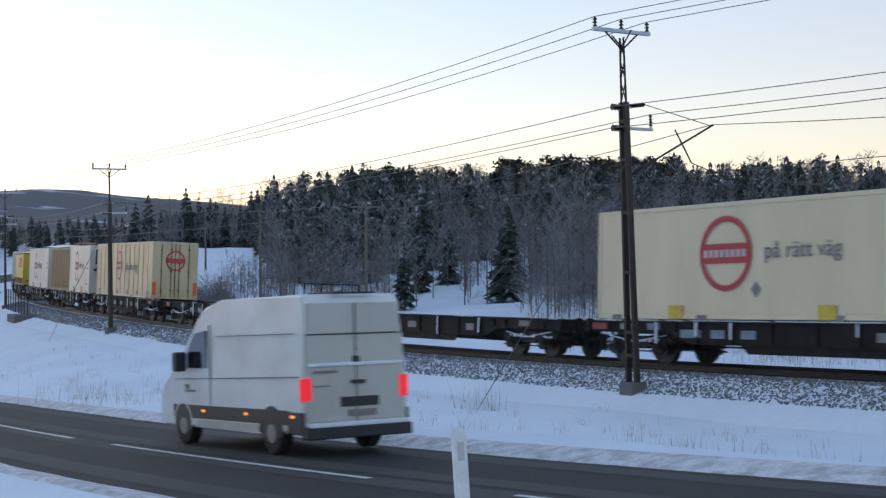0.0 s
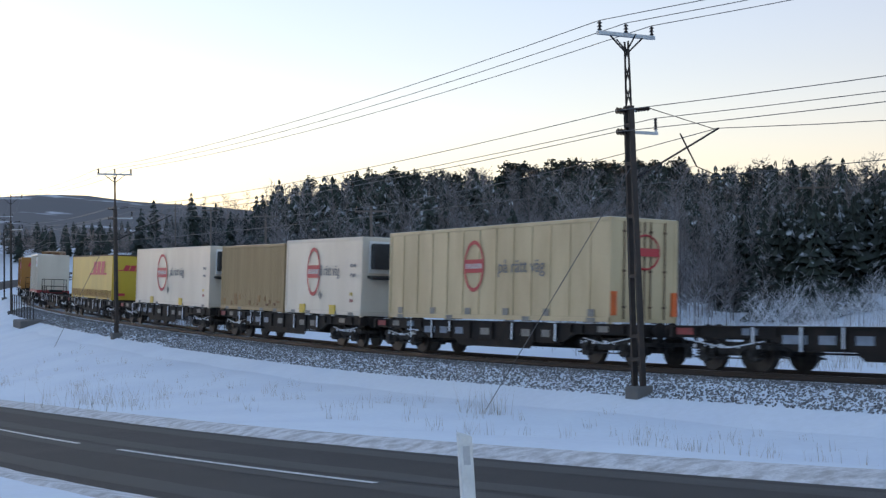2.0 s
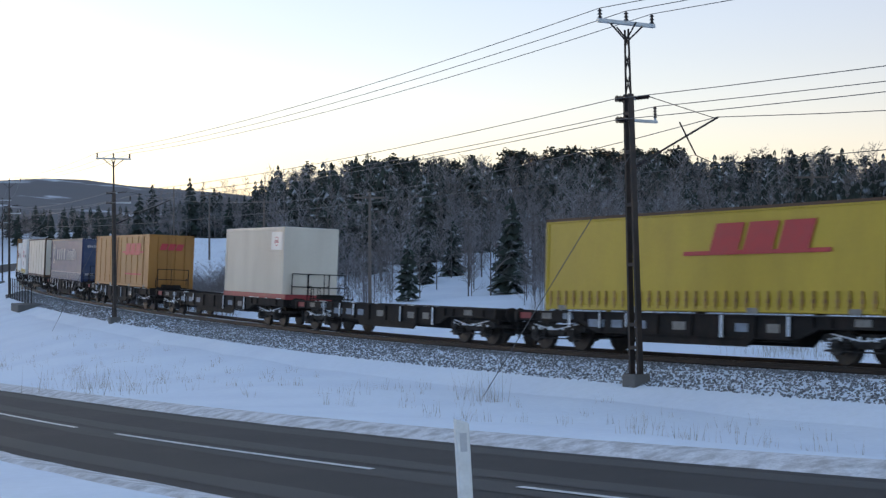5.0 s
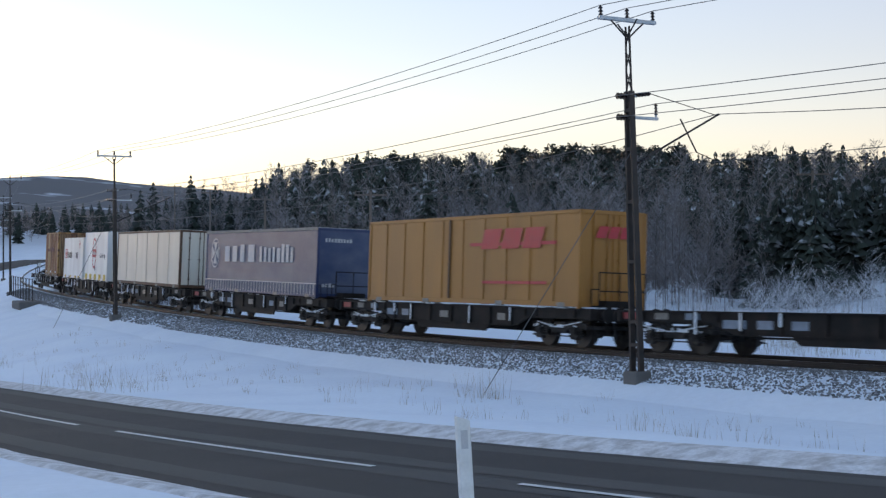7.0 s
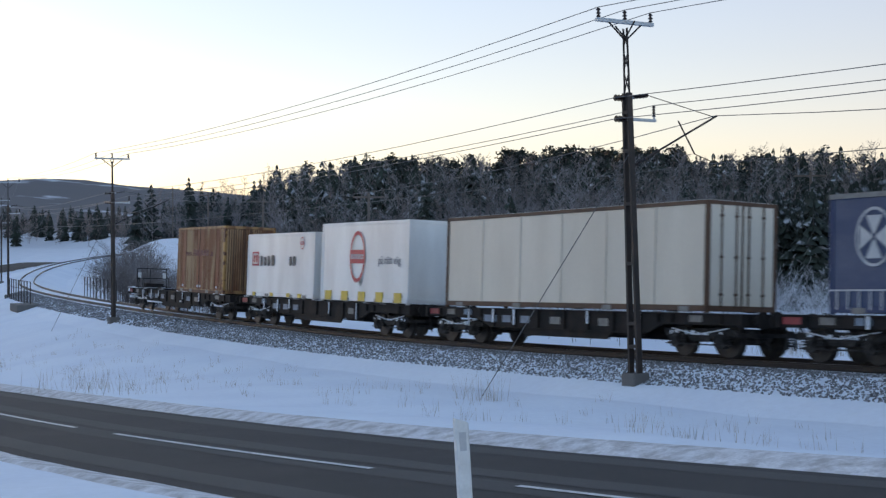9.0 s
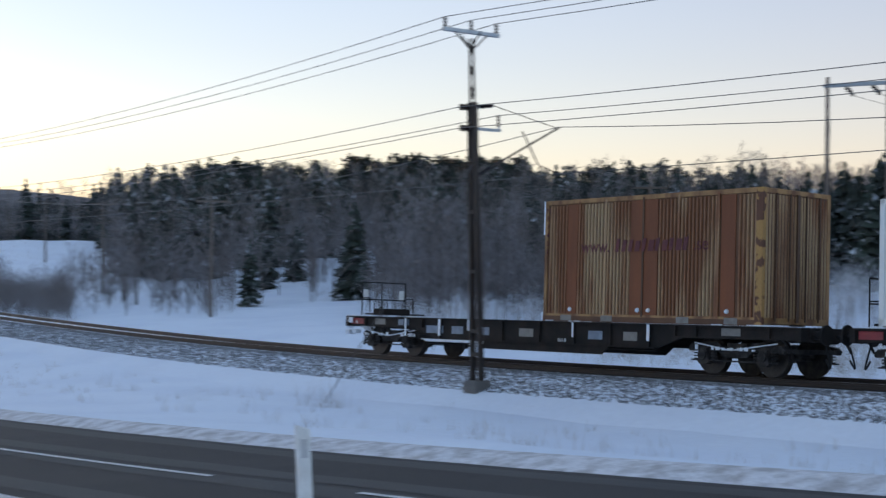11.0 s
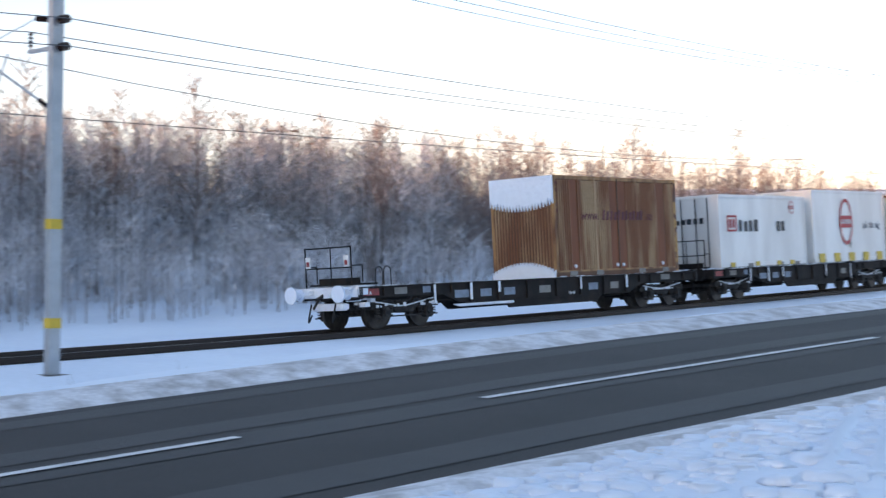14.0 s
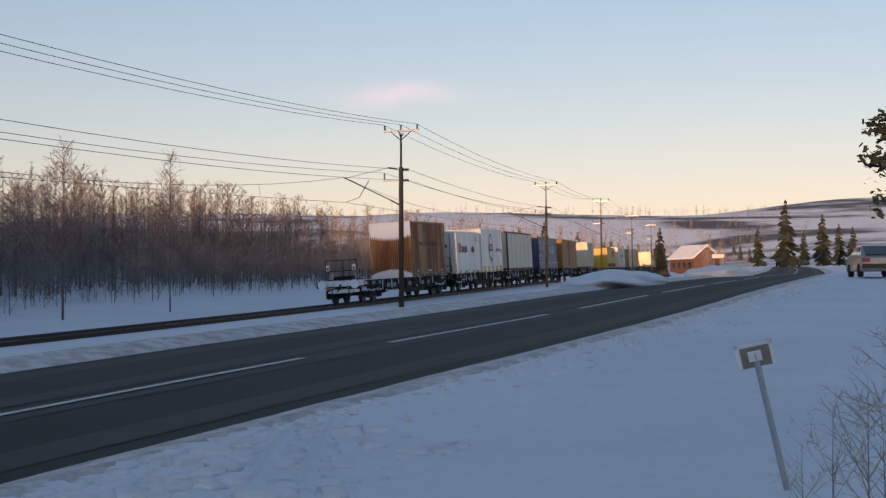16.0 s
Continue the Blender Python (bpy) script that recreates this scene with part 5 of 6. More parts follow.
def make_board():
    w = new("road_sign")
    tagged(w, "narrow white road sign seen from behind, on a grey post", "road sign")
    bm = B()
    rod(bm, (0, 0, -0.3), (0, 0, 2.4), 0.03, 8)
    part("post", bm, "galv", w)
    bm = B()
    prism(bm, [(-0.03, 1.2), (0.21, 1.27), (0.21, 2.3), (0.15, 2.38), (-0.03, 2.46)], "y", -0.035, -0.02)
    part("board", bm, "white_paint", w, "snow-dusted white sign board", bevel=0.004)
    bm = B()
    for z in (1.45, 1.82, 2.2):
        box(bm, -0.02, 0.19, -0.03, 0.03, z, z + 0.035)
    part("bracket", bm, "galv", w)
    return w


bd = make_board()
x, y, z = place(61.1, 14.3)
bd.matrix_basis = Matrix.Translation((x, y, -14.3 * math.tan(radians(6.6)))) @ Matrix.Rotation(radians(-95), 4, "Z")


def make_direction_sign():
    w = new("direction_sign")
    tagged(w, "small white sign with a red rim by the far road", "road sign")
    for x in (-0.45, 0.45):
        bm = B()
        rod(bm, (x, 0, -0.4), (x, 0, 2.3), 0.035, 8)
        part("post", bm, "galv", w)
    bm = B()
    box(bm, -0.75, 0.75, -0.03, 0, 1.75, 2.35)
    part("board", bm, "red_paint", w, "red rim of the sign", bevel=0.01)
    bm = B()
    box(bm, -0.66, 0.66, -0.045, -0.03, 1.84, 2.26)
    part("face", bm, "white_paint", w, "white sign face")
    return w


ds = make_direction_sign()
ds.matrix_basis = Matrix.Translation(place(133.2, 165)) @ Matrix.Rotation(radians(-133), 4, "Z")


def make_marker():
    w = new("marker_sign")
    tagged(w, "leaning grey marker sign on a pole in the snow", "sign")
    bm = B()
    rod(bm, (0, 0, -1.6), (0, 0, -0.02), 0.022, 8)
    part("pole", bm, "galv", w)
    bm = B()
    box(bm, -0.13, 0.13, -0.012, 0.012, -0.11, 0.06)
    part("plate", bm, "plate_grey", w, "worn grey sign plate")
    bm = B()
    box(bm, -0.13, 0.13, -0.02, -0.012, 0.03, 0.06)
    box(bm, -0.13, -0.10, -0.02, -0.012, -0.11, 0.06)
    box(bm, 0.10, 0.13, -0.02, -0.012, -0.11, 0.06)
    box(bm, -0.05, 0.04, -0.02, -0.012, -0.07, 0.0)
    part("frame", bm, "snow_clod", w, "pale rim and mark")
    return w


mk = make_marker()
x, y, z = place(134.5, 10.2)
mk.matrix_basis = Matrix.Translation((x, y, -10.2 * math.tan(radians(2.75)))) @ Matrix.Rotation(radians(-134.5), 4, "Z") @ Matrix.Rotation(radians(-12), 4, "Y")


# ---- road marks: nine metres of paint, three metres of gap ----
def road_pt(s, o, h):
    return (*sd(s, road_d(s) + o), road_z(s) + h)


_ss = np.arange(-150, 300, 0.25)
_rl = np.concatenate([[0], np.cumsum([math.dist(sd(a, road_d(a)), sd(b, road_d(b))) for a, b in zip(_ss, _ss[1:])])])
marks = new("centre_line")
tagged(marks, "worn white broken centre line on the asphalt", "road marking", kind="structure")
DASHES = [(-38.2, -27.8), (-25.3, -15.5), (-12.2, -3.0), (-0.3, 8.9), (11.8, 19.15), (22.1, 31.3), (34.4, 44.0), (46.7, 57.0)]
DASHES += [(-51 - 13 * k, -41 - 13 * k) for k in range(6)] + [(60 + 13 * k, 70 + 13 * k) for k in range(14)]
base_l = float(np.interp(0, _ss, _rl))
for d0, d1 in DASHES:
    verts, faces = [], []
    for q in np.linspace(d0, d1, 12):
        s = float(np.interp(base_l + q, _rl, _ss))
        for o in (-0.31, -0.19):
            verts.append(road_pt(s, o, 0.052))
    for i in range(11):
        faces.append((2 * i, 2 * i + 2, 2 * i + 3, 2 * i + 1))
    o = new("dash", sheet("dash", verts, faces, "line"))
    o.parent = marks


# ---- van ----
def make_van():
    """Tall delivery van; x forward, origin on the road under its rear bumper."""
    v = new("delivery_van")
    tagged(v, "dirty white high-roof delivery van driving on the road", "van")
    W, Lv, Hv = 0.98, 5.95, 2.62
    side = [(0.0, 0.42), (0.02, 1.0), (0.06, Hv - 0.12), (0.14, Hv), (3.2, Hv + 0.02), (4.05, Hv - 0.12), (4.35, Hv - 0.35), (5.05, 1.48), (5.8, 1.12), (5.95, 0.9), (5.95, 0.4), (5.7, 0.32), (0.15, 0.36)]
    bm = B()
    prism(bm, side, "y", -W, W)
    for f in bm.verts:
        if f.co.z > 1.2:
            f.co.y *= 1 - 0.055 * (f.co.z - 1.2)
    part("body", bm, "van", v, bevel=0.05)
    bm = B()
    box(bm, -0.02, 0.03, -W * 0.93, W * 0.93, 0.55, 1.95)
    part("rear_door", bm, "van_dirty", v, "road-grimed rear doors", bevel=0.01)
    bm = B()
    box(bm, -0.015, 0.05, -W * 0.88, W * 0.88, 1.97, Hv - 0.15)
    part("rear_door", bm, "van_dirty", v, bevel=0.01)
    bm = B()
    box(bm, -0.028, -0.018, -0.012, 0.012, 0.5, Hv - 0.15)
    box(bm, -0.028, -0.018, -0.9, 0.9, 1.955, 1.967)
    box(bm, -0.06, -0.02, -0.16, 0.1, 1.15, 1.21)
    box(bm, -0.05, -0.02, -0.06, 0.06, 1.5, 1.6)
    part("door_gap", bm, "plastic", v)
    bm = B()
    box(bm, -0.06, 0.02, -W * 0.9, W * 0.9, 1.44, 1.5)
    part("door_snow", bm, "snow_clod", v, "thin snow on the rear door ledge", bevel=0.015)
    bm = B()
    box(bm, -0.16, 0.02, -W * 0.95, W * 0.95, 0.47, 0.54)
    part("snow_ridge", bm, "snow_clod", v, "thin snow on bumper and door ledge", bevel=0.015)
    bm = B()
    box(bm, -0.15, 0.1, -W, W, 0.28, 0.48)
    box(bm, -0.02, 0.55, W - 0.04, W + 0.015, 0.36, 0.72)
    box(bm, -0.02, 0.55, -W - 0.015, -W + 0.04, 0.36, 0.72)
    part("bumper", bm, "plastic", v, bevel=0.02)
    bm = B()
    for s in (-1, 1):
        box(bm, 0.5, 5.3, *sorted((s * (W + 0.012), s * (W - 0.02))), 0.5, 0.74)
    part("side_strip", bm, "plastic", v, "black plastic rubbing strip")
    bm = B()
    for s in (-1, 1):
        box(bm, 1.55, 4.2, *sorted((s * (W + 0.004), s * (W - 0.03))), 0.34, 0.48)
    part("sill", bm, "van_dirty", v)
    for s in (-1, 1):
        bm = B()
        box(bm, -0.03, 0.1, *sorted((s * (W + 0.006), s * (W - 0.16))), 0.9, 1.26)
        part("tail_lamp", bm, "red_glow", v, "lit red tail lamp", bevel=0.01)
        for x in (0.35, 2.1, 3.9):
            bm = B()
            box(bm, x - 0.06, x + 0.06, *sorted((s * (W + 0.018), s * W)), 0.62, 0.67)
            part("side_marker", bm, "amber_glow", v, "amber side marker lamp")
        bm = B()
        prism(bm, [(3.75, 1.42), (3.8, 2.1), (4.3, 2.05), (4.85, 1.5), (4.8, 1.42)], "y", *sorted((s * (W - 0.005), s * (W - 0.06))))
        part("side_window", bm, "glass", v)
        bm = B()
        box(bm, 4.55, 4.75, *sorted((s * (W + 0.04), s * (W + 0.26))), 1.36, 1.72)
        part("wing_mirror", bm, "plastic", v, bevel=0.03)
        bm = B()
        yy = s * (W + 0.003)
        for pl in ([(3.6, 0.75), (3.62, 0.75), (3.62, 2.2), (3.6, 2.2)], [(0.15, 1.28), (5.2, 1.2), (5.2, 1.218), (0.15, 1.298)], [(0.3, 1.98), (3.3, 1.98), (3.3, 1.995), (0.3, 1.995)]):
            prism(bm, pl, "y", *sorted((yy, s * (W - 0.02))))
        part("body_seam", bm, "plate_grey", v)
        bm = B()
        box(bm, 4.25, 4.75, *sorted((s * (W + 0.004), s * W)), 0.98, 1.02)
        box(bm, 4.55, 4.75, *sorted((s * (W + 0.004), s * W)), 1.04, 1.12)
        part("lettering_bars", bm, "plate_grey", v, "small dark lettering as bars")
    bm = B()
    prism(bm, [(4.36, 2.08), (4.42, 2.1), (5.08, 1.5), (5.02, 1.46)], "y", -0.82, 0.82)
    part("windscreen", bm, "glass", v)
    bm = B()
    box(bm, -0.03, -0.012, -0.42, 0.3, 0.78, 0.94)
    part("number_plate_recess", bm, "plastic", v)
    bm = B()
    box(bm, -0.045, -0.03, -0.36, 0.16, 0.62, 0.73)
    part("number_plate", bm, "plate_grey", v, "blurred pale number plate")
    bm = B()
    box(bm, -0.034, -0.02, 0.35, 0.8, 1.33, 1.38)
    box(bm, -0.034, -0.02, 0.5, 0.8, 1.12, 1.14)
    part("lettering_bars", bm, "plate_grey", v, "small dark lettering as bars")
    bm = B()
    box(bm, 0.0, 1.1, 0.2, 0.24, Hv + 0.02, Hv + 0.05)
    box(bm, 0.02, 0.1, -0.4, 0.4, Hv, Hv + 0.03)
    part("roof_rail", bm, "plastic", v)
    for x in (1.15, 4.85):
        for s in (-1, 1):
            bm = B()
            rod(bm, (x, s * (W - 0.24), 0.35), (x, s * (W - 0.005), 0.35), 0.35, 24)
            t = part("wheel", bm, "rubber", v, bevel=0.02)
            bm = B()
            rod(bm, (x, s * (W - 0.1), 0.35), (x, s * (W + 0.006), 0.35), 0.2, 14, 0.16)
            part("rim", bm, "alloy", t, "grey steel rim")
            bm = B()
            n = 14
            for k in range(n):
                a, b2 = math.pi * k / n, math.pi * (k + 1) / n
                rod(bm, (x + 0.42 * math.cos(a), s * (W - 0.01), 0.36 + 0.42 * math.sin(a)), (x + 0.42 * math.cos(b2), s * (W - 0.01), 0.36 + 0.42 * math.sin(b2)), 0.03, 5)
            part("wheel_arch", bm, "plastic" if x < 2 else "van", v)
            bm = B()
            pts = [(x + 0.4 * math.cos(math.pi * k / n), 0.36 + 0.4 * math.sin(math.pi * k / n)) for k in range(n + 1)]
            prism(bm, pts + [(x - 0.4, 0.3), (x + 0.4, 0.3)], "y", *sorted((s * (W + 0.002), s * (W - 0.03))))
            part("arch_shadow", bm, "plastic", v)
    return v


van = make_van()


def make_car(name, material, label):
    c = new(name)
    tagged(c, label, "car")
    bm = B()
    prism(bm, [(-2.2, 0.3), (-2.25, 0.75), (-1.9, 0.95), (-0.9, 1.0), (-0.3, 1.42), (1.0, 1.45), (1.9, 0.98), (2.2, 0.9), (2.25, 0.35), (2.0, 0.25), (-2.0, 0.25)], "y", -0.88, 0.88)
    for v in bm.verts:
        if v.co.z > 1.1:
            v.co.y *= 0.8
    part("body", bm, material, c, bevel=0.05)
    bm = B()
    prism(bm, [(-0.72, 1.02), (-0.28, 1.36), (0.95, 1.39), (1.6, 1.02)], "y", -0.8, 0.8)
    part("side_window", bm, "glass", c)
    bm = B()
    prism(bm, [(1.06, 1.4), (1.84, 1.02), (1.88, 1.04), (1.08, 1.44)], "y", -0.62, 0.62)
    part("rear_window", bm, "glass", c)
    for s in (-1, 1):
        bm = B()
        box(bm, 2.1, 2.27, *sorted((s * 0.5, s * 0.84)), 0.68, 0.85)
        part("lamp", bm, "red_paint", c)
        for x in (-1.35, 1.35):
            bm = B()
            rod(bm, (x, s * 0.68, 0.31), (x, s * 0.9, 0.31), 0.31, 18)
            part("wheel", bm, "rubber", c)
    bm = B()
    box(bm, 2.2, 2.3, -0.85, 0.85, 0.4, 0.6)
    part("bumper", bm, "plastic", c, bevel=0.02)
    return c


pc = make_car("parked_car", "car_silver", "silver parked car on the snowy verge")
x, y, z = place(138.9, 72)
pc.matrix_basis = Matrix.Translation((x, y, z)) @ Matrix.Rotation(radians(90 - 139 + 190), 4, "Z")
oc = make_car("oncoming_car", "plastic", "dark oncoming car far away on the road")


# ---- trees ----
def spruce_shape(h, rng, levels=13, ragged=0.4):
    """Trunk and crown (verts, faces) of a spruce: whorls of drooping, uneven boughs."""
    tv, tf, cv, cf = [], [], [], []
    for k in range(5):
        a = 2 * math.pi * k / 5
        tv += [(0.012 * h * math.cos(a), 0.012 * h * math.sin(a), -0.4), (0.002 * h * math.cos(a), 0.002 * h * math.sin(a), h * 0.9)]
    tf = [(2 * k, (2 * k + 2) % 10, (2 * k + 3) % 10, 2 * k + 1) for k in range(5)]
    wide = h * rng.uniform(0.19, 0.26)
    for l in range(levels):
        f = l / (levels - 1)
        z = h * (0.08 + 0.86 * f)
        r = wide * (1 - f) ** 0.75 + 0.025 * h
        n = 9 if f < 0.7 else 6
        for b in range(n):
            if rng.random() < 0.1:
                continue
            a = 2 * math.pi * (b + rng.uniform(-0.4, 0.4)) / n + l
            rr = r * rng.uniform(1 - ragged, 1 + ragged * 0.7)
            dz = -rr * rng.uniform(0.15, 0.55) + h * 0.02
            w = rr * rng.uniform(0.3, 0.5)
            c, s = math.cos(a), math.sin(a)
            i = len(cv)
            m = 0.55 * rr
            cv += [(0, 0, z + h * 0.05), (c * m - s * w, s * m + c * w, z + dz * 0.4 - 0.06 * h * rng.random()), (c * rr, s * rr, z + dz), (c * m + s * w, s * m - c * w, z + dz * 0.4 - 0.06 * h * rng.random()), (c * m, s * m, z + dz * 0.35 + 0.03 * h)]
            cf += [(i, i + 1, i + 4), (i + 1, i + 2, i + 4), (i + 2, i + 3, i + 4), (i + 3, i, i + 4)]
    return tv, tf, cv, cf


def pine_shape(h, rng):
    tv, tf, cv, cf = [], [], [], []
    for k in range(5):
        a = 2 * math.pi * k / 5
        tv += [(0.014 * h * math.cos(a), 0.014 * h * math.sin(a), -0.4), (0.004 * h * math.cos(a), 0.004 * h * math.sin(a), h * 0.95)]
    tf = [(2 * k, (2 * k + 2) % 10, (2 * k + 3) % 10, 2 * k + 1) for k in range(5)]
    for _ in range(34):
        z = h * rng.uniform(0.42, 1.0)
        r = h * 0.17 * math.sqrt(max(0.05, 1 - ((z / h - 0.68) / 0.34) ** 2))
        a = rng.uniform(0, 6.28)
        q = rng.uniform(0.2, 1) * r
        cx, cy = q * math.cos(a), q * math.sin(a)
        for _ in range(11):
            s = h * rng.uniform(0.014, 0.036)
            p = Vector((cx + rng.gauss(0, 0.03 * h), cy + rng.gauss(0, 0.03 * h), z + rng.gauss(0, 0.03 * h)))
            u = Vector((rng.gauss(0, 1), rng.gauss(0, 1), rng.gauss(0, 0.5))).normalized() * s
            v = Vector((rng.gauss(0, 1), rng.gauss(0, 1), rng.gauss(0, 0.5))).normalized() * s
            i = len(cv)
            cv += [tuple(p - u), tuple(p + v), tuple(p + u), tuple(p - v)]
            cf.append((i, i + 1, i + 2, i + 3))
    return tv, tf, cv, cf


def bare_shape(h, rng, limbs=34, width=0.03, spread=0.2, low=0.03):
    """A leafless birch or shrub: trunk, limbs, twigs as thin tapered blades."""
    tv, tf, cv, cf = [], [], [], []
    bend = (rng.uniform(-0.04, 0.04) * h, rng.uniform(-0.04, 0.04) * h)

    def trunk(f):
        return Vector((bend[0] * f * f, bend[1] * f * f, h * f))

    for k in range(4):
        for f in (-0.03, 0.5, 1.0):
            a = 2 * math.pi * k / 4
            r = h * 0.0065 * (1.05 - f)
            p = trunk(f)
            tv.append((p.x + r * math.cos(a), p.y + r * math.sin(a), p.z))
    for k in range(4):
        for j in range(2):
            a, b = k * 3 + j, ((k + 1) % 4) * 3 + j
            tf.append((a, b, b + 1, a + 1))

    def blade(p, q, w):
        d = (q - p)
        side = d.cross(Vector((rng.gauss(0, 1), rng.gauss(0, 1), rng.gauss(0, 1))))
        side = side.normalized() * w if side.length > 1e-6 else Vector((w, 0, 0))
        i = len(cv)
        cv.extend([tuple(p - side), tuple(p + side), tuple(q)])
        cf.append((i, i + 1, i + 2))

    for _ in range(limbs):
        f = rng.uniform(low, 0.97)
        p = trunk(f)
        a = rng.uniform(0, 6.28)
        ln = h * spread * (1.15 - f) * rng.uniform(0.6, 1.3) + 0.25
        d = Vector((math.cos(a), math.sin(a), rng.uniform(0.7, 1.6))).normalized()
        q = p + d * ln
        blade(p, q, width * 1.2)
        for _ in range(4):
            g = rng.uniform(0.25, 1)
            p2 = p.lerp(q, g)
            d2 = (d + Vector((rng.gauss(0, 0.6), rng.gauss(0, 0.6), rng.gauss(0.1, 0.4)))).normalized()
            q2 = p2 + d2 * ln * rng.uniform(0.3, 0.6)
            blade(p2, q2, width * 0.8)
            for _ in range(2):
                p3 = p2.lerp(q2, rng.uniform(0.3, 1))
                d3 = (d2 + Vector((rng.gauss(0, 0.7), rng.gauss(0, 0.7), rng.gauss(0, 0.5)))).normalized()
                blade(p3, p3 + d3 * ln * rng.uniform(0.15, 0.35), width * 0.6)
    return tv, tf, cv, cf


trng = random.Random(21)
SHAPES = {
    "spruce": [spruce_shape(10, trng) for _ in range(5)],
    "pine": [pine_shape(10, trng) for _ in range(3)],
    "birch": [bare_shape(10, trng) for _ in range(6)],
    "tall": [bare_shape(10, trng, 95, 0.02, 0.22, 0.25) for _ in range(3)],
    "shrub": [bare_shape(3, trng, 16, 0.011, 0.45, 0.05) for _ in range(5)],
}


def stand(name, kind, spots, crown_mat, trunk_mat, label):
    """A wood of many trees, joined: trunks and crowns each in one mesh. spots: x, y, z, height factor."""
    out = []
    for which, material in ((0, trunk_mat), (2, crown_mat)):
        V, Fq = [], []
        base = 0
        r = random.Random(5)
        for x, y, z, k in spots:
            sh = r.choice(SHAPES[kind])
            t = r.uniform(0, 6.28)
            c, s = math.cos(t) * k, math.sin(t) * k
            p = np.array(sh[which])
            V.append(np.column_stack([x + p[:, 0] * c - p[:, 1] * s, y + p[:, 0] * s + p[:, 1] * c, z + p[:, 2] * k]))
            Fq += [tuple(i + base for i in f) for f in sh[which + 1]]
            base += len(p)
        ob = new(name, sheet(name, np.concatenate(V).tolist(), Fq, material))
        tagged(ob, label, "trees", kind="stuff")
        out.append(ob)
    return out


TREE_MESH = {}


def tree(kind, variant, x, y, z, k, turn, crown_mat, trunk_mat, name, label, group):
    key = (kind, variant, crown_mat)
    if key not in TREE_MESH:
        tv, tf, cv, cf = SHAPES[kind][variant]
        TREE_MESH[key] = (sheet("trunk", tv, tf, trunk_mat), sheet("crown", cv, cf, crown_mat))
    t = new(name)
    tagged(t, label, "tree", group)
    for nm, me in zip(("trunk", "crown"), TREE_MESH[key]):
        o = new(nm, me)
        o.parent = t
    t.matrix_basis = Matrix.Translation((x, y, z)) @ Matrix.Rotation(turn, 4, "Z") @ Matrix.Scale(k, 4)
    return t


def scatter(n, az0, az1, r0, r1, h0, h1, seed, unit=10.0, bias=1.0, clear=None, both=False, gap=10):
    rng = random.Random(seed)
    out = []
    while len(out) < n:
        az = rng.uniform(az0, az1)
        r = r0 + (r1 - r0) * rng.random() ** bias
        x, y = r * math.sin(radians(az)), r * math.cos(radians(az))
        s_, d_ = x * AX + y * AY, -x * AY + y * AX
        off = d_ - track_d(s_)
        if (off < gap and not (both and off < -12 and d_ > road_d(s_) + 16)) or (clear and clear(az, r)):
            n -= 1
            continue
        out.append((x, y, ground_z(s_, d_) - 0.1, rng.uniform(h0, h1) / unit))
    return out


def scatter_sd(n, s0, s1, e0, e1, h0, h1, seed, unit=10.0, bias=1.0):
    """Places in a strip beyond the railway, e metres past it."""
    rng = random.Random(seed)
    out = []
    for _ in range(n):
        s = rng.uniform(s0, s1)
        d = track_d(s) + e0 + (e1 - e0) * rng.random() ** bias
        out.append((*sd(s, d), ground_z(s, d) - 0.1, rng.uniform(h0, h1) / unit))
    return out


# wooded hill across the railway
field = lambda az, r: az < -6.9 and r < 212
stand("spruce_wood", "spruce", scatter(400, -8, 19, 130, 300, 6.5, 11, 31, clear=field), "needle", "bark", "dark spruce wood with snow on the boughs")
stand("pine_wood", "pine", scatter(220, -7, 19, 190, 330, 7, 11, 32, clear=field), "needle_dark", "pine_bark", "dark pine wood on the hill crest")
stand("birch_wood", "birch", scatter(850, -7.5, 19, 105, 290, 6, 10.5, 33, clear=field), "twig", "bark", "bare frosted grey birch wood")
stand("spruce_wood", "spruce", scatter(320, 10.5, 25.5, 86, 128, 4.6, 7.0, 34), "needle", "bark", "dark spruce wood with snow on the boughs")
stand("birch_wood", "birch", scatter(260, 17, 38, 120, 220, 6, 9, 35), "twig_red", "bark", "bare reddish birch wood catching low sun")
stand("birch_wood", "birch", scatter(200, 18.5, 24, 240, 340, 11.5, 14.5, 52) + scatter(330, 24, 38, 250, 340, 14.5, 17, 71), "twig_red", "bark", "far reddish birch wood catching the low sun")
stand("pine_wood", "pine", scatter(22, 29.5, 35.5, 88, 110, 5.5, 7.6, 36), "needle_dark", "pine_bark", "dark rounded pines at the wood's edge")
stand("birch_wood", "birch", scatter(1650, 29, 86, 80, 125, 6.0, 9.2, 37, bias=1.2, clear=lambda az, r: az < 36), "twig_frost", "bark", "bare frosted grey birch wood")
stand("birch_wood", "birch", scatter(520, 80, 101, 72, 130, 5.8, 8.6, 38, bias=1.4), "twig_frost", "bark", "bare frosted birch wood with sunlit tops")
stand("birch_wood", "birch", scatter_sd(480, 22, 60, 24, 85, 6.0, 9.0, 48, bias=1.5), "twig_frost", "bark", "bare frosted birch wood with sunlit tops")
stand("birch_wood", "birch", scatter_sd(900, 56, 150, 24, 85, 6.0, 9.0, 58, bias=1.5), "twig_red", "bark", "bare brown birch wood with sunlit tops")
stand("birch_wood", "birch", scatter_sd(300, 140, 330, 16, 80, 6.0, 9.0, 49, bias=1.3), "twig_red", "bark", "bare brown birch wood with sunlit tops")
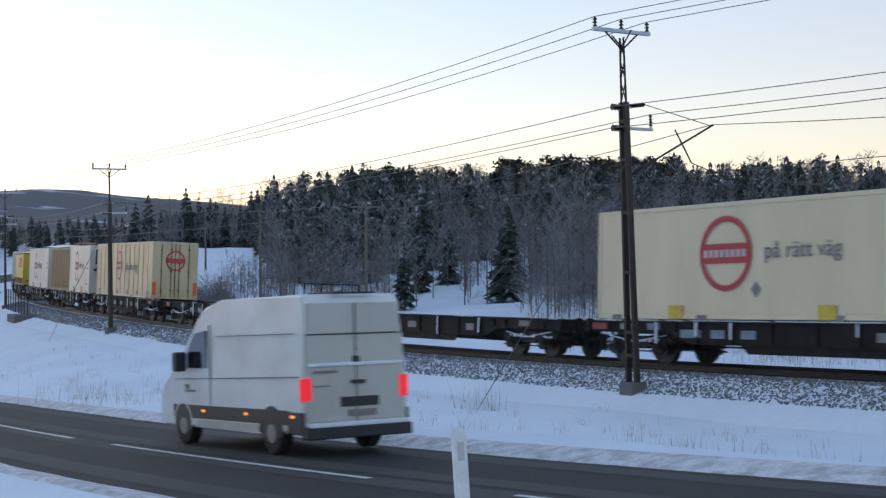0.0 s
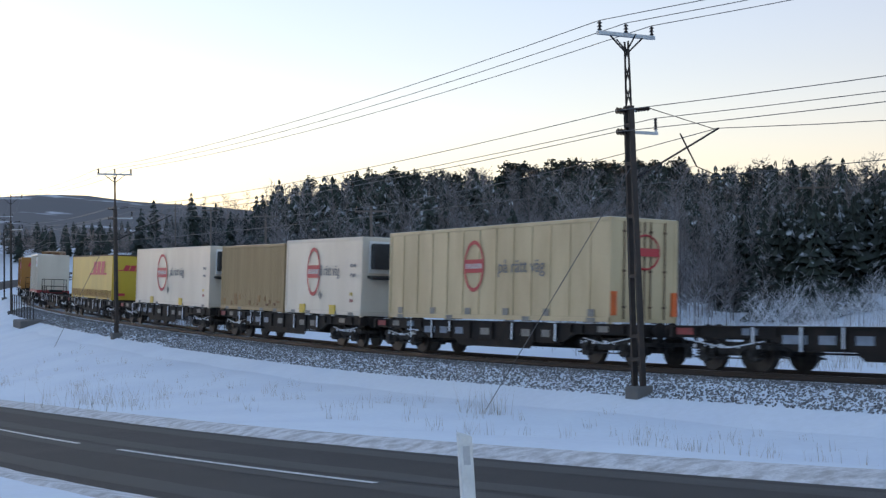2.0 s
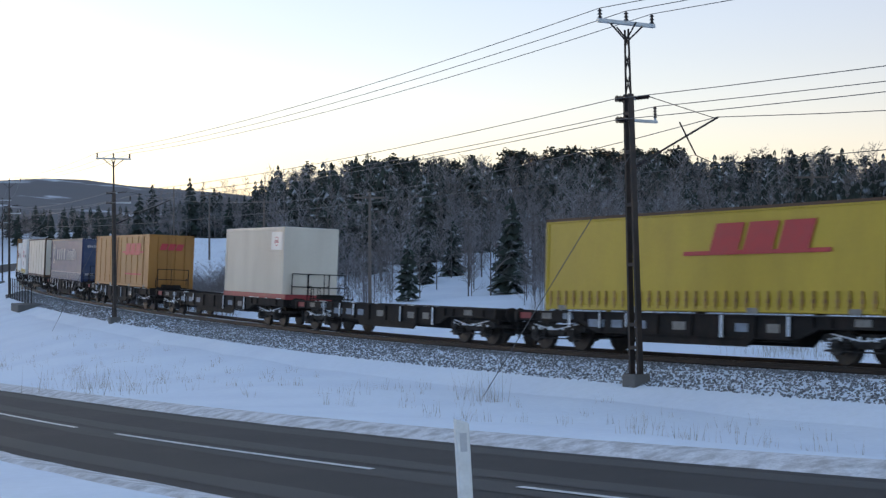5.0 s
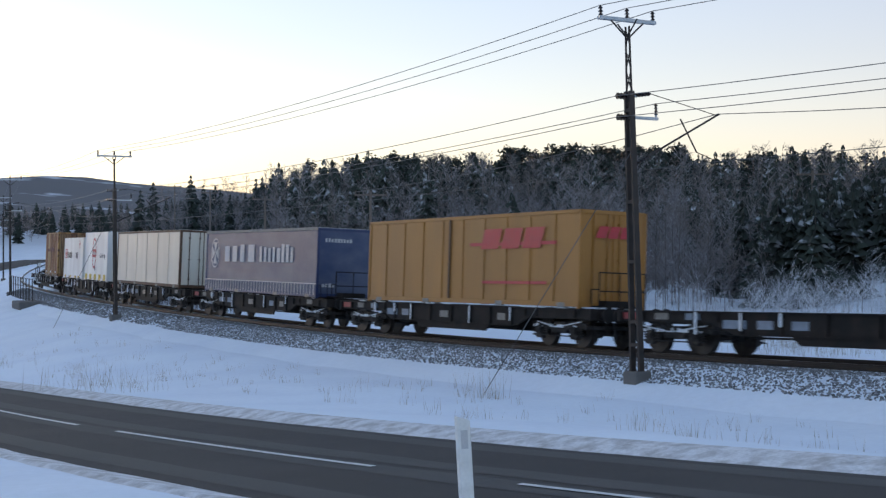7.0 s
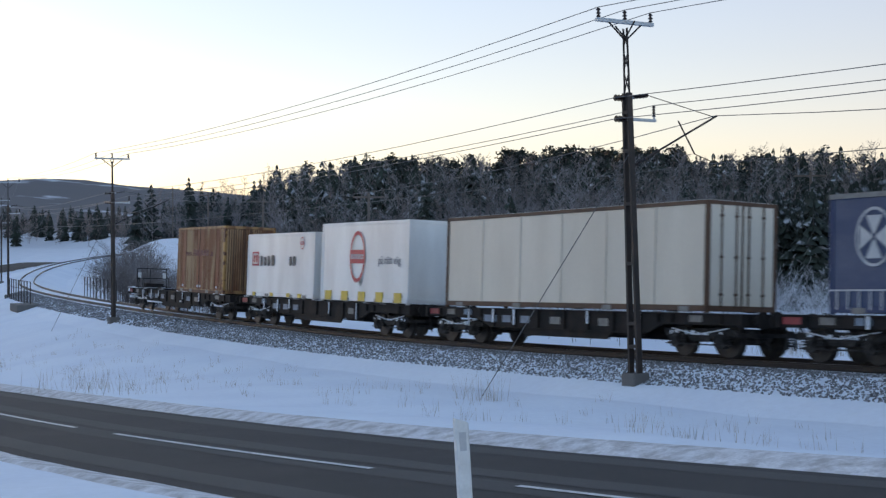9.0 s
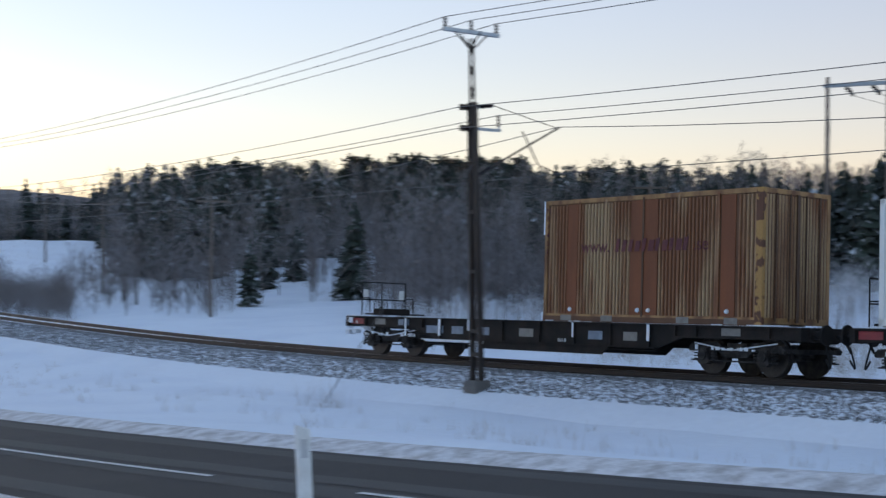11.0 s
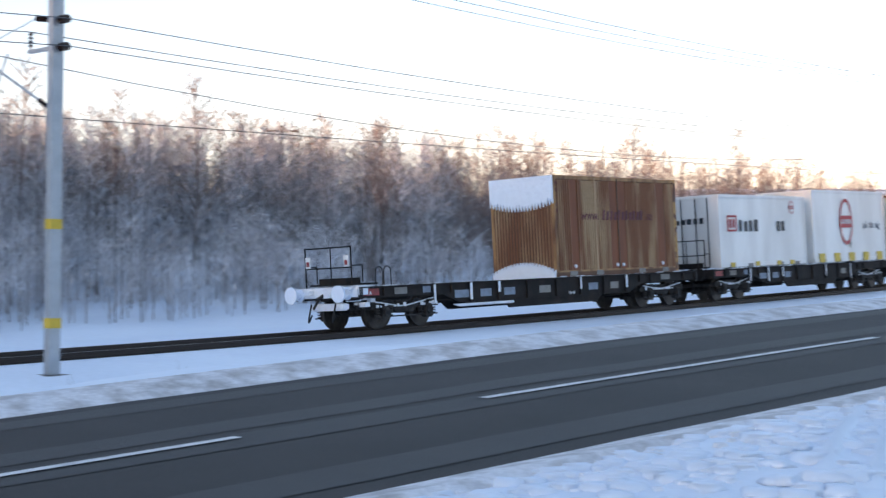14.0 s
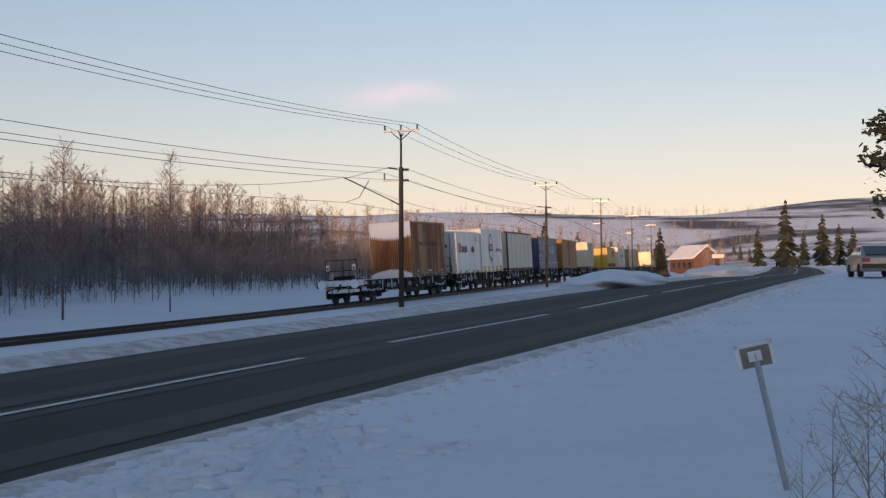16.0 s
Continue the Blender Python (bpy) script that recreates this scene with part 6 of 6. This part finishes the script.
stand("shrub_thicket", "shrub", scatter_sd(560, 8, 62, 17, 34, 1.5, 4.2, 50, unit=3.0), "shrub_frost", "bark", "frosted bare shrubs in deep snow")
stand("shrub_thicket", "shrub", scatter_sd(1000, 58, 190, 17, 34, 1.5, 4.2, 59, unit=3.0), "twig", "bark", "bare grey-brown shrubs in deep snow")
stand("shrub_thicket", "shrub", scatter(700, 28, 88, 78, 92, 1.6, 4.0, 51, unit=3.0), "shrub_frost", "bark", "frosted bare shrubs in deep snow")
stand("spruce_wood", "spruce", scatter(26, 60, 88, 85, 130, 6, 8.4, 39), "needle", "bark", "dark spruce wood with snow on the boughs")
stand("shrub_thicket", "shrub", scatter(520, 12, 90, 62, 84, 1.0, 2.6, 40, unit=3.0), "shrub_frost", "bark", "frosted bare shrubs in deep snow")
stand("shrub_thicket", "shrub", scatter(420, -14.4, -11.3, 88, 128, 2.6, 4.8, 42, unit=3.0, gap=4.5), "twig", "bark", "bare grey-brown shrubs on the slope")
stand("shrub_thicket", "shrub", scatter(260, -11.6, -8.2, 88, 116, 1.4, 3.0, 69, unit=3.0, gap=4.5), "twig", "bark", "low bare shrubs on the slope")
stand("birch_wood", "birch", scatter(200, 3, 12.5, 78, 112, 4, 7.2, 63), "twig", "bark", "bare grey birches at the foot of the hill")
stand("shrub_thicket", "shrub", scatter(300, 3, 27, 60, 78, 0.9, 2.2, 64, unit=3.0), "shrub_frost", "bark", "bare grey-brown shrubs beside the railway")
stand("birch_wood", "birch", scatter(170, -8.6, -2, 92, 150, 2.0, 4.2, 65), "twig", "bark", "thin bare saplings in the snowy glade")
# far woods
vale = lambda az, r: az < -12.6 and r < 445
stand("birch_wood", "birch", scatter(620, -19, -5, 212, 400, 5, 9, 61, clear=vale), "twig", "bark", "bare grey wood beyond the snowy clearing")
stand("spruce_wood", "spruce", scatter(170, -19, -5, 222, 400, 6, 9.5, 62, clear=vale), "needle_dark", "bark", "dark spruce wood beyond the snowy clearing")
stand("spruce_wood", "spruce", scatter(170, -19, -6, 300, 900, 9, 15, 43, bias=0.8, clear=vale), "needle_dark", "bark", "far dark spruce wood")
stand("birch_wood", "birch", scatter(620, -19, -6, 260, 800, 8, 13, 44, clear=vale), "twig_red", "bark", "far bare brown wood in low sun")
stand("spruce_wood", "spruce", scatter(80, 124, 141, 330, 1300, 8, 12, 45, both=True), "needle_dark", "bark", "far dark spruce wood")
stand("birch_wood", "birch", scatter(1700, 118, 142, 290, 950, 6.5, 10.5, 46, bias=1.3, both=True), "twig_red", "bark", "far bare brown wood in low sun")
stand("birch_wood", "birch", scatter(700, 116, 142, 1300, 1950, 9, 14, 66, both=True), "twig_red", "bark", "sunlit bare wood scattered over the far snowy hill")
stand("birch_wood", "birch", scatter(160, 129.5, 136, 290, 385, 5, 7.5, 70, both=True), "twig_red", "bark", "bare brown wood in front of the far house")
stand("pine_wood", "pine", scatter(110, 2.4, 9.2, 250, 330, 10, 12.6, 67), "needle_dark", "pine_bark", "tall dark pines on the hill crest")
# single trees that stand out
for az, r, kind, hh in ((46.0, 62, "tall", 12), (47.4, 60, "tall", 13), (50.5, 64, "tall", 11), (52.5, 62, "tall", 12.5), (54.2, 60, "tall", 13.5), (55.9, 58, "tall", 14), (57.4, 63, "tall", 12), (60.3, 61, "tall", 12),
                        (80.3, 66, "tall", 11.5), (83.0, 70, "birch", 11.5), (84.5, 70, "birch", 11.0), (91.2, 72, "tall", 10.5), (73.5, 84, "pine", 7.2), (24.9, 100, "spruce", 8.6), (98.3, 74, "tall", 9), (88.0, 72, "tall", 9.5),
                        (108.0, 76, "tall", 9), (112, 85, "tall", 9), (103, 76, "tall", 8.5)):
    x, y, z = place(az, r)
    tree(kind, int(az * 10) % len(SHAPES[kind]), x, y, z, hh / 10, az, {"tall": "twig_red", "birch": "twig_red", "pine": "needle_dark", "spruce": "needle"}[kind], "bark", {"tall": "birch_tree", "birch": "birch_tree", "pine": "pine_tree", "spruce": "spruce_tree"}[kind],
         {"tall": "tall bare birch with fine twigs against the sky", "birch": "broad bare birch with dense fine twigs", "pine": "dark round-crowned pine in the wood", "spruce": "narrow dark spruce rising above the wood"}[kind], "trees along the railway")
for k in range(44):
    az = trng.uniform(12, 28)
    x, y, z = place(az, trng.uniform(78, 90))
    tree("spruce", k % 5, x, y, z, trng.uniform(0.4, 0.68), k, "needle", "bark", "spruce_tree", "dark spruce with snow lying on its boughs", "spruces behind the railway")
for k in range(40):
    az = trng.uniform(-3, 14)
    x, y, z = place(az, trng.uniform(104, 135))
    kd = "spruce" if k % 3 else "birch"
    tree(kd, k % 5, x, y, z, trng.uniform(0.45, 0.75), k, "needle" if kd == "spruce" else "twig", "bark", kd + "_tree", "dark spruce with snow lying on its boughs" if kd == "spruce" else "bare frosted birch at the foot of the hill", "trees at the hill's foot")
for az, r, hh in ((135.75, 250, 11.5), (137.1, 270, 9.5), (137.7, 300, 8.5), (134.7, 300, 8), (136.4, 330, 8), (138.2, 260, 7), (131.0, 230, 8)):
    x, y, z = place(az, r)
    tree("spruce", int(r) % 5, x, y, z, hh / 10, r, "needle_dark", "bark", "spruce_tree", "tall dark spruce by the distant road", "spruces by the far road")
x, y, z = place(139.75, 120)
tree("pine", 1, x, y, z - 0.5, 1.32, 1, "needle_dark", "pine_bark", "pine_tree", "tall dark pine beside the parked car", "trees by the far road")


# ---- dry grass and weeds poking through the snow ----
def tufts(name, spots, label, h0, h1, n, seed):
    rng = random.Random(seed)
    V, Fq = [], []
    for x, y, z, spread in spots:
        for _ in range(n):
            a, q = rng.uniform(0, 6.28), rng.uniform(0, spread)
            px, py = x + q * math.cos(a), y + q * math.sin(a)
            h = rng.uniform(h0, h1)
            lx, ly = rng.gauss(0, 0.25) * h, rng.gauss(0, 0.25) * h
            w = 0.006
            b = rng.uniform(0, 6.28)
            i = len(V)
            V += [(px - w * math.cos(b), py - w * math.sin(b), z - 0.1), (px + w * math.cos(b), py + w * math.sin(b), z - 0.1), (px + lx, py + ly, z + h)]
            Fq.append((i, i + 1, i + 2))
    return tagged(new(name, sheet(name, V, Fq, "grass")), label, "grass", kind="stuff")


def on_bank(seed, n, s0, s1, f0, f1, spread):
    rng = random.Random(seed)
    out = []
    for _ in range(n):
        s = rng.uniform(s0, s1)
        lo, hi = road_d(s) + 4.5, track_d(s) - 4.6
        d = lo + (hi - lo) * rng.uniform(f0, f1)
        out.append((*sd(s, d), ground_z(s, d), spread))
    return out


tufts("dry_weeds", [(x, y, z, 1.5) for x, y, z, _ in scatter(260, -12.6, -6, 128, 206, 1, 1, 68)], "sparse weeds poking through snow in the glade", 0.2, 0.7, 9, 7)
tufts("dry_weeds", on_bank(3, 300, -70, 20, 0.1, 0.97, 0.3), "sparse dry weeds poking through snow", 0.1, 0.35, 7, 1)
_m = along_pose(-26.6, -7.0) @ Vector((0, 0, 0))
tufts("dry_weeds", [(_m.x + k * 0.25, _m.y - k * 0.2, ground_z(_m.x * AX + _m.y * AY, -_m.x * AY + _m.y * AX), 0.35) for k in range(4)], "clump of dry stalks at the guy wire", 0.4, 0.9, 14, 2)
_w = [(-12.5, 46.5), (-13.2, 48.0), (-14.0, 49), (-15.2, 50), (-13.6, 45.5), (-11.8, 44.5)]
tufts("dry_weeds", [(*place(az, r)[:2], place(az, r)[2], 0.9) for az, r in _w], "brown dry weeds on the snow bank", 0.3, 1.0, 26, 4)
for az, r, k in ((137.3, 9.2, 0.24), (138.6, 9.0, 0.3), (139.8, 9.4, 0.34), (139.2, 8.2, 0.26), (136.2, 9.0, 0.16), (140.4, 8.6, 0.36)):
    x, y, z = place(az, r)
    tree("shrub", int(az) % 5, x, y, z, k, az, "grass", "bark", "bare_bush", "small bare bush in the snow beside the road", "bushes by the road")
tufts("reed_fringe", [(x, y, z, 1.2) for x, y, z, _ in scatter(700, 11, 60, 46, 60, 1, 1, 47)], "frosted tall grass at the wood's edge", 0.5, 1.4, 22, 6)


# ---- bridge railing, house and signs in the distance ----
def make_railing(a0, a1, off):
    w = new("bridge_railing")
    tagged(w, "dark steel railing on the railway bridge", "railing", "bridge railings")
    n = int((a1 - a0) / 1.7)
    pts = [Vector(track(a0 + (a1 - a0) * k / n, off)[:3]) for k in range(n + 1)]
    for p in pts:
        bm = B()
        box(bm, p.x - 0.03, p.x + 0.03, p.y - 0.03, p.y + 0.03, p.z - 0.5, p.z + 1.1)
        part("post", bm, "mast", w)
    for hgt in (0.5, 1.08):
        bm = B()
        for p, q in zip(pts, pts[1:]):
            rod(bm, p + Vector((0, 0, hgt)), q + Vector((0, 0, hgt)), 0.022, 5)
        part("rail_bar", bm, "mast", w)
    return w


make_railing(-113, -97, -3.2)
make_railing(-116, -99.3, 3.2)
bm = B()
p = along_pose(-97.5, -3.3)
box(bm, -2.0, 2.2, -1.0, 0.8, -3.5, -0.45, p)
ab = part("bridge_abutment", bm, "concrete", bevel=0.05)
tagged(ab, "snow-capped concrete bridge abutment", "bridge", kind="structure")


def make_house(label, wall_mat):
    w = new("house")
    tagged(w, label, "house", "distant houses")
    bm = B()
    prism(bm, [(-4, -1), (4, -1), (4, 4), (0, 7), (-4, 4)], "y", -6, 6)
    part("wall", bm, wall_mat, w)
    for s in (-1, 1):
        bm = B()
        prism(bm, [(0, 7.1), (s * 4.6, 3.6), (s * 4.6, 3.9), (0, 7.45)], "y", -6.5, 6.5)
        part("roof", bm, "snow", w, "snow-covered roof slope")
    for yy in (-4, -1.3, 1.3, 4):
        bm = B()
        box(bm, 4.0, 4.06, yy - 0.5, yy + 0.5, 1.3, 2.7)
        win = part("window", bm, "glass", w)
    return w


hs = make_house("small dark timber house with a snowy roof on the slope", "pine_bark")
x, y, z = place(-10.4, 760)
hs.matrix_basis = Matrix.Translation((x, y, z)) @ Matrix.Rotation(radians(60), 4, "Z")
for az, r, turn, k in ((132.3, 400, 80, 1.0),):
    x, y, z = place(az, r)
    copy_thing(hs, Matrix.Translation((x, y, z)) @ Matrix.Rotation(radians(turn), 4, "Z"))


def snow_heap(az, r, sx, sy, sz, turn, seed):
    """A ploughed heap of snow beside the road."""
    bm = B()
    bmesh.ops.create_uvsphere(bm, u_segments=40, v_segments=20, radius=1.0)
    for v in bm.verts:
        k = 1 + 0.2 * noise.noise(v.co * 2.2 + Vector((seed, 0, 0))) + 0.07 * noise.noise(v.co * 7)
        v.co = Vector((v.co.x * sx, v.co.y * sy, v.co.z * sz)) * k
    x, y, z = place(az, r)
    bmesh.ops.transform(bm, matrix=Matrix.Translation((x, y, z)) @ Matrix.Rotation(radians(turn), 4, "Z"), verts=bm.verts)
    ob = part("snow_heap", bm, "snow")
    for f in ob.data.polygons:
        f.use_smooth = True
    tagged(ob, "smooth ploughed heap of snow beside the road", "snow heap", "snow heaps by the road")


snow_heap(129.4, 62, 7.0, 1.8, 0.6, -48, 1)
snow_heap(133.2, 100, 8.0, 2.2, 0.7, -48, 4)
# car tracks and footprints pressed into the verge
rngc = random.Random(8)
V, Fq = [], []
base = np.array([(-1, -0.8, -0.6), (1, -0.7, -0.5), (0.9, 0.8, -0.6), (-0.8, 0.9, -0.5), (-0.6, -0.5, 0.5), (0.7, -0.6, 0.45), (0.5, 0.7, 0.5), (-0.7, 0.5, 0.45)])
for k in range(900):
    s = rngc.uniform(4, 60)
    d = road_d(s) - 3.3 - abs(rngc.gauss(0, 0.8))
    q = rngc.uniform(0.02, 0.07)
    x, y = sd(s, d)
    z = ground_z(s, d)
    i = len(V)
    for b in base:
        V.append((x + b[0] * q, y + b[1] * q, z + b[2] * q * 0.8))
    Fq += [tuple(i + j for j in f) for f in ((3, 2, 1, 0), (4, 5, 6, 7), (0, 1, 5, 4), (1, 2, 6, 5), (2, 3, 7, 6), (3, 0, 4, 7))]
tagged(new("snow_clods", sheet("snow_clods", V, Fq, "snow_clod")), "crumbled clods of ploughed snow on the verge", "snow", kind="stuff")


# churned snow and a curved tyre track on the near verge
def clods(name, spots, label, seed):
    r = random.Random(seed)
    V, Fq = [], []
    for x, y, z, q in spots:
        i = len(V)
        t = r.uniform(0, 6.28)
        c, sn = math.cos(t), math.sin(t)
        for b in base:
            u, v = b[0] * q * r.uniform(0.8, 1.2), b[1] * q * r.uniform(0.8, 1.2)
            V.append((x + c * u - sn * v, y + sn * u + c * v, z + b[2] * q * 0.45))
        Fq += [tuple(i + j for j in f) for f in ((3, 2, 1, 0), (4, 5, 6, 7), (0, 1, 5, 4), (1, 2, 6, 5), (2, 3, 7, 6), (3, 0, 4, 7))]
    return tagged(new(name, sheet(name, V, Fq, "snow", True)), label, "snow", kind="stuff")


def verge(s, o):
    d = road_d(s) + o
    return (*sd(s, d), ground_z(s, d))


r9 = random.Random(12)
clods("churned_snow", [(*verge(r9.uniform(5.5, 12), r9.uniform(-5.6, -3.4)), r9.uniform(0.05, 0.16)) for _ in range(420)], "churned lumpy snow at the road's edge", 3)
_tp = np.array([(9.12, -5.14), (9.93, -4.72), (10.9, -4.26), (11.92, -3.85), (12.96, -3.47)])
for off in (0.0, 0.34):
    V, Fq = [], []
    for k in range(36):
        s = 9.0 + 4.0 * k / 35
        o = float(np.interp(s, _tp[:, 0], _tp[:, 1])) - off + 0.012 * noise.noise((s * 3, off, 1))
        x, y, z = verge(s, o)
        x2, y2, z2 = verge(s, o - 0.2)
        V += [(x, y, z - 0.02), ((x + x2) / 2, (y + y2) / 2, z - 0.02 + 0.085 * min(1.0, k / 8, (35 - k) / 8)), (x2, y2, z2 - 0.02)]
    for k in range(35):
        for j in (0, 1):
            Fq.append((3 * k + j, 3 * k + j + 1, 3 * k + j + 4, 3 * k + j + 3))
    tagged(new("tyre_track", sheet("tyre_track", V, Fq, "snow", True)), "curved ridge of a tyre track in the verge", "tyre track", kind="structure")


# ---- the train: wagons and boxes, by their place along the track at the clip's start ----
SPEED = 20.6


def run(t):
    """How far the train has come at t seconds."""
    return SPEED * t + float(np.interp(t, [0, 12.5, 13.5, 14, 14.5, 15, 15.5, 16], [0, 0, 0.4, 1.2, 1.8, 2.0, 2.0, 2.0]))


WAGONS = [(-260.5, -241.6, -1, True), (-241.5, -224.2, -1, False), (-224.1, -207.4, 0, False), (-207.3, -189.9, 1, False), (-189.8, -172.5, 1, False),
          (-172.4, -152.9, 1, False), (-152.8, -136.3, -1, False), (-136.2, -119.3, 0, False), (-119.2, -100.6, 0, False), (-100.5, -84.1, 1, False),
          (-84.0, -67.3, 0, False), (-67.2, -48.3, 1, False), (-48.2, -29.5, -1, False), (-29.4, -11.0, 0, False)]
BOXES = [(-250.75, -243.35, "corrugated", 3.2, 0, "rust-brown corrugated steel container with snow blown on its rear wall"),
         (-240.3, -233.1, "plainwhite", 2.75, 1, "white swap body with dark lettering and a ladder end"),
         (-232.4, -225.0, "white", 3.05, 1, "white swap body with a red ring emblem and yellow fork pockets"),
         (-222.4, -209.3, "cream_doors", 3.0, 2, "cream panelled swap body with dark brown framed doors"),
         (-205.1, -191.7, "blue", 2.85, 3, "blue curtain-sided trailer body with pale lettering"),
         (-187.1, -173.7, "dhl_box", 2.95, 4, "weathered orange-yellow box with a red brand mark"),
         (-161.1, -153.8, "tray", 3.05, 5, "cream box on a red base frame"),
         (-134.2, -121.0, "dhl_tarp", 2.75, 7, "bright yellow curtain-sided body with a red brand mark"),
         (-115.1, -101.6, "reefer_ivory", 3.0, 8, "ivory white refrigerated box with a red ring emblem"),
         (-99.9, -92.3, "wood", 2.95, 9, "yellowed tan plank-sided box with worn patches"),
         (-92.1, -84.7, "reefer", 3.05, 9, "white refrigerated box with a red ring emblem and cooling unit"),
         (-82.5, -69.3, "cream_ribbed", 3.1, 10, "cream ribbed box with a red ring emblem and orange reflectors"),
         (-28.4, -15.0, "reefer_cream", 3.1, 13, "cream white refrigerated box with a red ring emblem and yellow pockets")]


def on_track(a, half):
    """Pose of a wagon whose bogies stand half a wheelbase either side of a."""
    p, q = track(a - half), track(a + half)
    P, Q = Vector(p[:3]), Vector(q[:3])
    f = (Q - P).normalized()
    side = Vector((0, 0, 1)).cross(f).normalized()
    up = f.cross(side)
    m = Matrix((f, side, up)).transposed().to_4x4()
    return Matrix.Translation((P + Q) / 2) @ m @ Matrix.Rotation(radians(-2.4), 4, "X")


train = []
for k, (a, b, rail_end, snowy) in enumerate(WAGONS):
    w = make_wagon(k + 3, rail_end, snowy)
    f = (b - a) / WL
    done = set()
    for ch in w.children:
        if ch.name.startswith("bogie"):
            ch.location.x *= f
        elif ch.type == "MESH":
            if f != 1.0 and ch.data.name not in done:
                ch.data.transform(Matrix.Diagonal((f, 1, 1, 1)))
                done.add(ch.data.name)
        else:
            ch.location.x *= f
    train.append((w, (a + b) / 2, 7.1 * f))
loads = []
for a, b, kind, hgt, wi, text in BOXES:
    if kind == "plainwhite":
        c = make_box("ivory", b - a, hgt, text)
        h = (b - a) / 2
        for ch in c.children:
            if ch.name.startswith(("body", "frame")):
                ch.data.materials[0] = M["white_box"]
        bm = B()
        x0, x1, z0, z1 = -h * 0.83, -h * 0.63, hgt * 0.5, hgt * 0.72
        for q in ((x0, x1, z0, z0 + 0.07), (x0, x1, z1 - 0.07, z1), (x0, x0 + 0.07, z0, z1), (x1 - 0.07, x1, z0, z1), (x0 + 0.17, x0 + 0.3, z0 + 0.14, z1 - 0.14), (x1 - 0.3, x1 - 0.17, z0 + 0.14, z1 - 0.14)):
            box(bm, q[0], q[1], -1.262, -1.256, q[2], q[3])
        part("emblem", bm, "logo_red", c, "red outlined square brand mark")
        bars(c, -h * 0.57, -h * 0.12, -1.256, hgt * 0.5, hgt * 0.68, 4, "logo_ink", "dark lettering as bars")
        bars(c, h * 0.3, h * 0.52, -1.256, hgt * 0.5, hgt * 0.68, 2, "logo_ink", "dark lettering as bars")
        bars(c, -0.6, 0.9, -h - 0.012, hgt * 0.62, hgt * 0.7, 6, "logo_ink", "dark lettering as bars", side=False)
        ring_logo(c, h * 0.66, -1.262, hgt * 0.84, 0.2, 0.26)
        for x in (-h * 0.75, -h * 0.2, h * 0.3, h * 0.62):
            bm = B()
            box(bm, x - 0.16, x + 0.16, -1.275, -1.25, 0.06, 0.22)
            part("fork_pocket", bm, "yellow_paint", c, "yellow fork pocket plate")
        bm = B()
        for yy in (-0.8, -0.3, 0.3, 0.8):
            rod(bm, (-h - 0.03, yy, 0.1), (-h - 0.03, yy, hgt - 0.1), 0.02, 6)
        part("door_gear", bm, "plastic", c, "dark locking bars of the end doors")
    else:
        c = make_box(kind, b - a, hgt, text)
    w, ac, half = train[wi]
    loads.append((c, (a + b) / 2 - ac, wi))


def van_pose(t):
    l0 = float(np.interp(-18.75, _ss2, _rl2)) - 24.0 * t - 4.8 * min(t, 1.2) ** 2
    s0, s1 = float(np.interp(l0, _rl2, _ss2)), float(np.interp(l0 - 4.0, _rl2, _ss2))
    P, Q = Vector(road_pt(s0, 1.75, 0.03)), Vector(road_pt(s1, 1.75, 0.03))
    f = (Q - P).normalized()
    side = Vector((0, 0, 1)).cross(f).normalized()
    return Matrix.Translation(P) @ Matrix((f, side, f.cross(side))).transposed().to_4x4()


_ss2 = np.arange(-460, 60, 0.5)
_rl2 = np.concatenate([[0], np.cumsum([math.dist(sd(a, road_d(a)), sd(b, road_d(b))) for a, b in zip(_ss2, _ss2[1:])])])


def car_pose(t):
    s = 262 - 16 * (t - 16)
    P, Q = Vector(road_pt(s, 1.6, 0.03)), Vector(road_pt(s - 3, 1.6, 0.03))
    f = (P - Q).normalized()
    side = Vector((0, 0, 1)).cross(f).normalized()
    return Matrix.Translation(P) @ Matrix((f, side, f.cross(side))).transposed().to_4x4()


def motions():
    times = [0.5 * k for k in range(33)]
    for w, a, half in train:
        walk(w, [(t, on_track(a + run(t), half)) for t in times])
    for c, dx, wi in loads:
        _, a, half = train[wi]
        walk(c, [(t, on_track(a + run(t), half) @ Matrix.Translation((dx, 0, 1.168))) for t in times])
    walk(van, [(t, van_pose(t)) for t in sorted({*times, 0.2, 0.4, 0.6, 0.8, 1.2})])
    walk(oc, [(t, car_pose(t)) for t in (0.0, 4.0, 8.0, 12.0, 14.0, 16.0)])


motions()
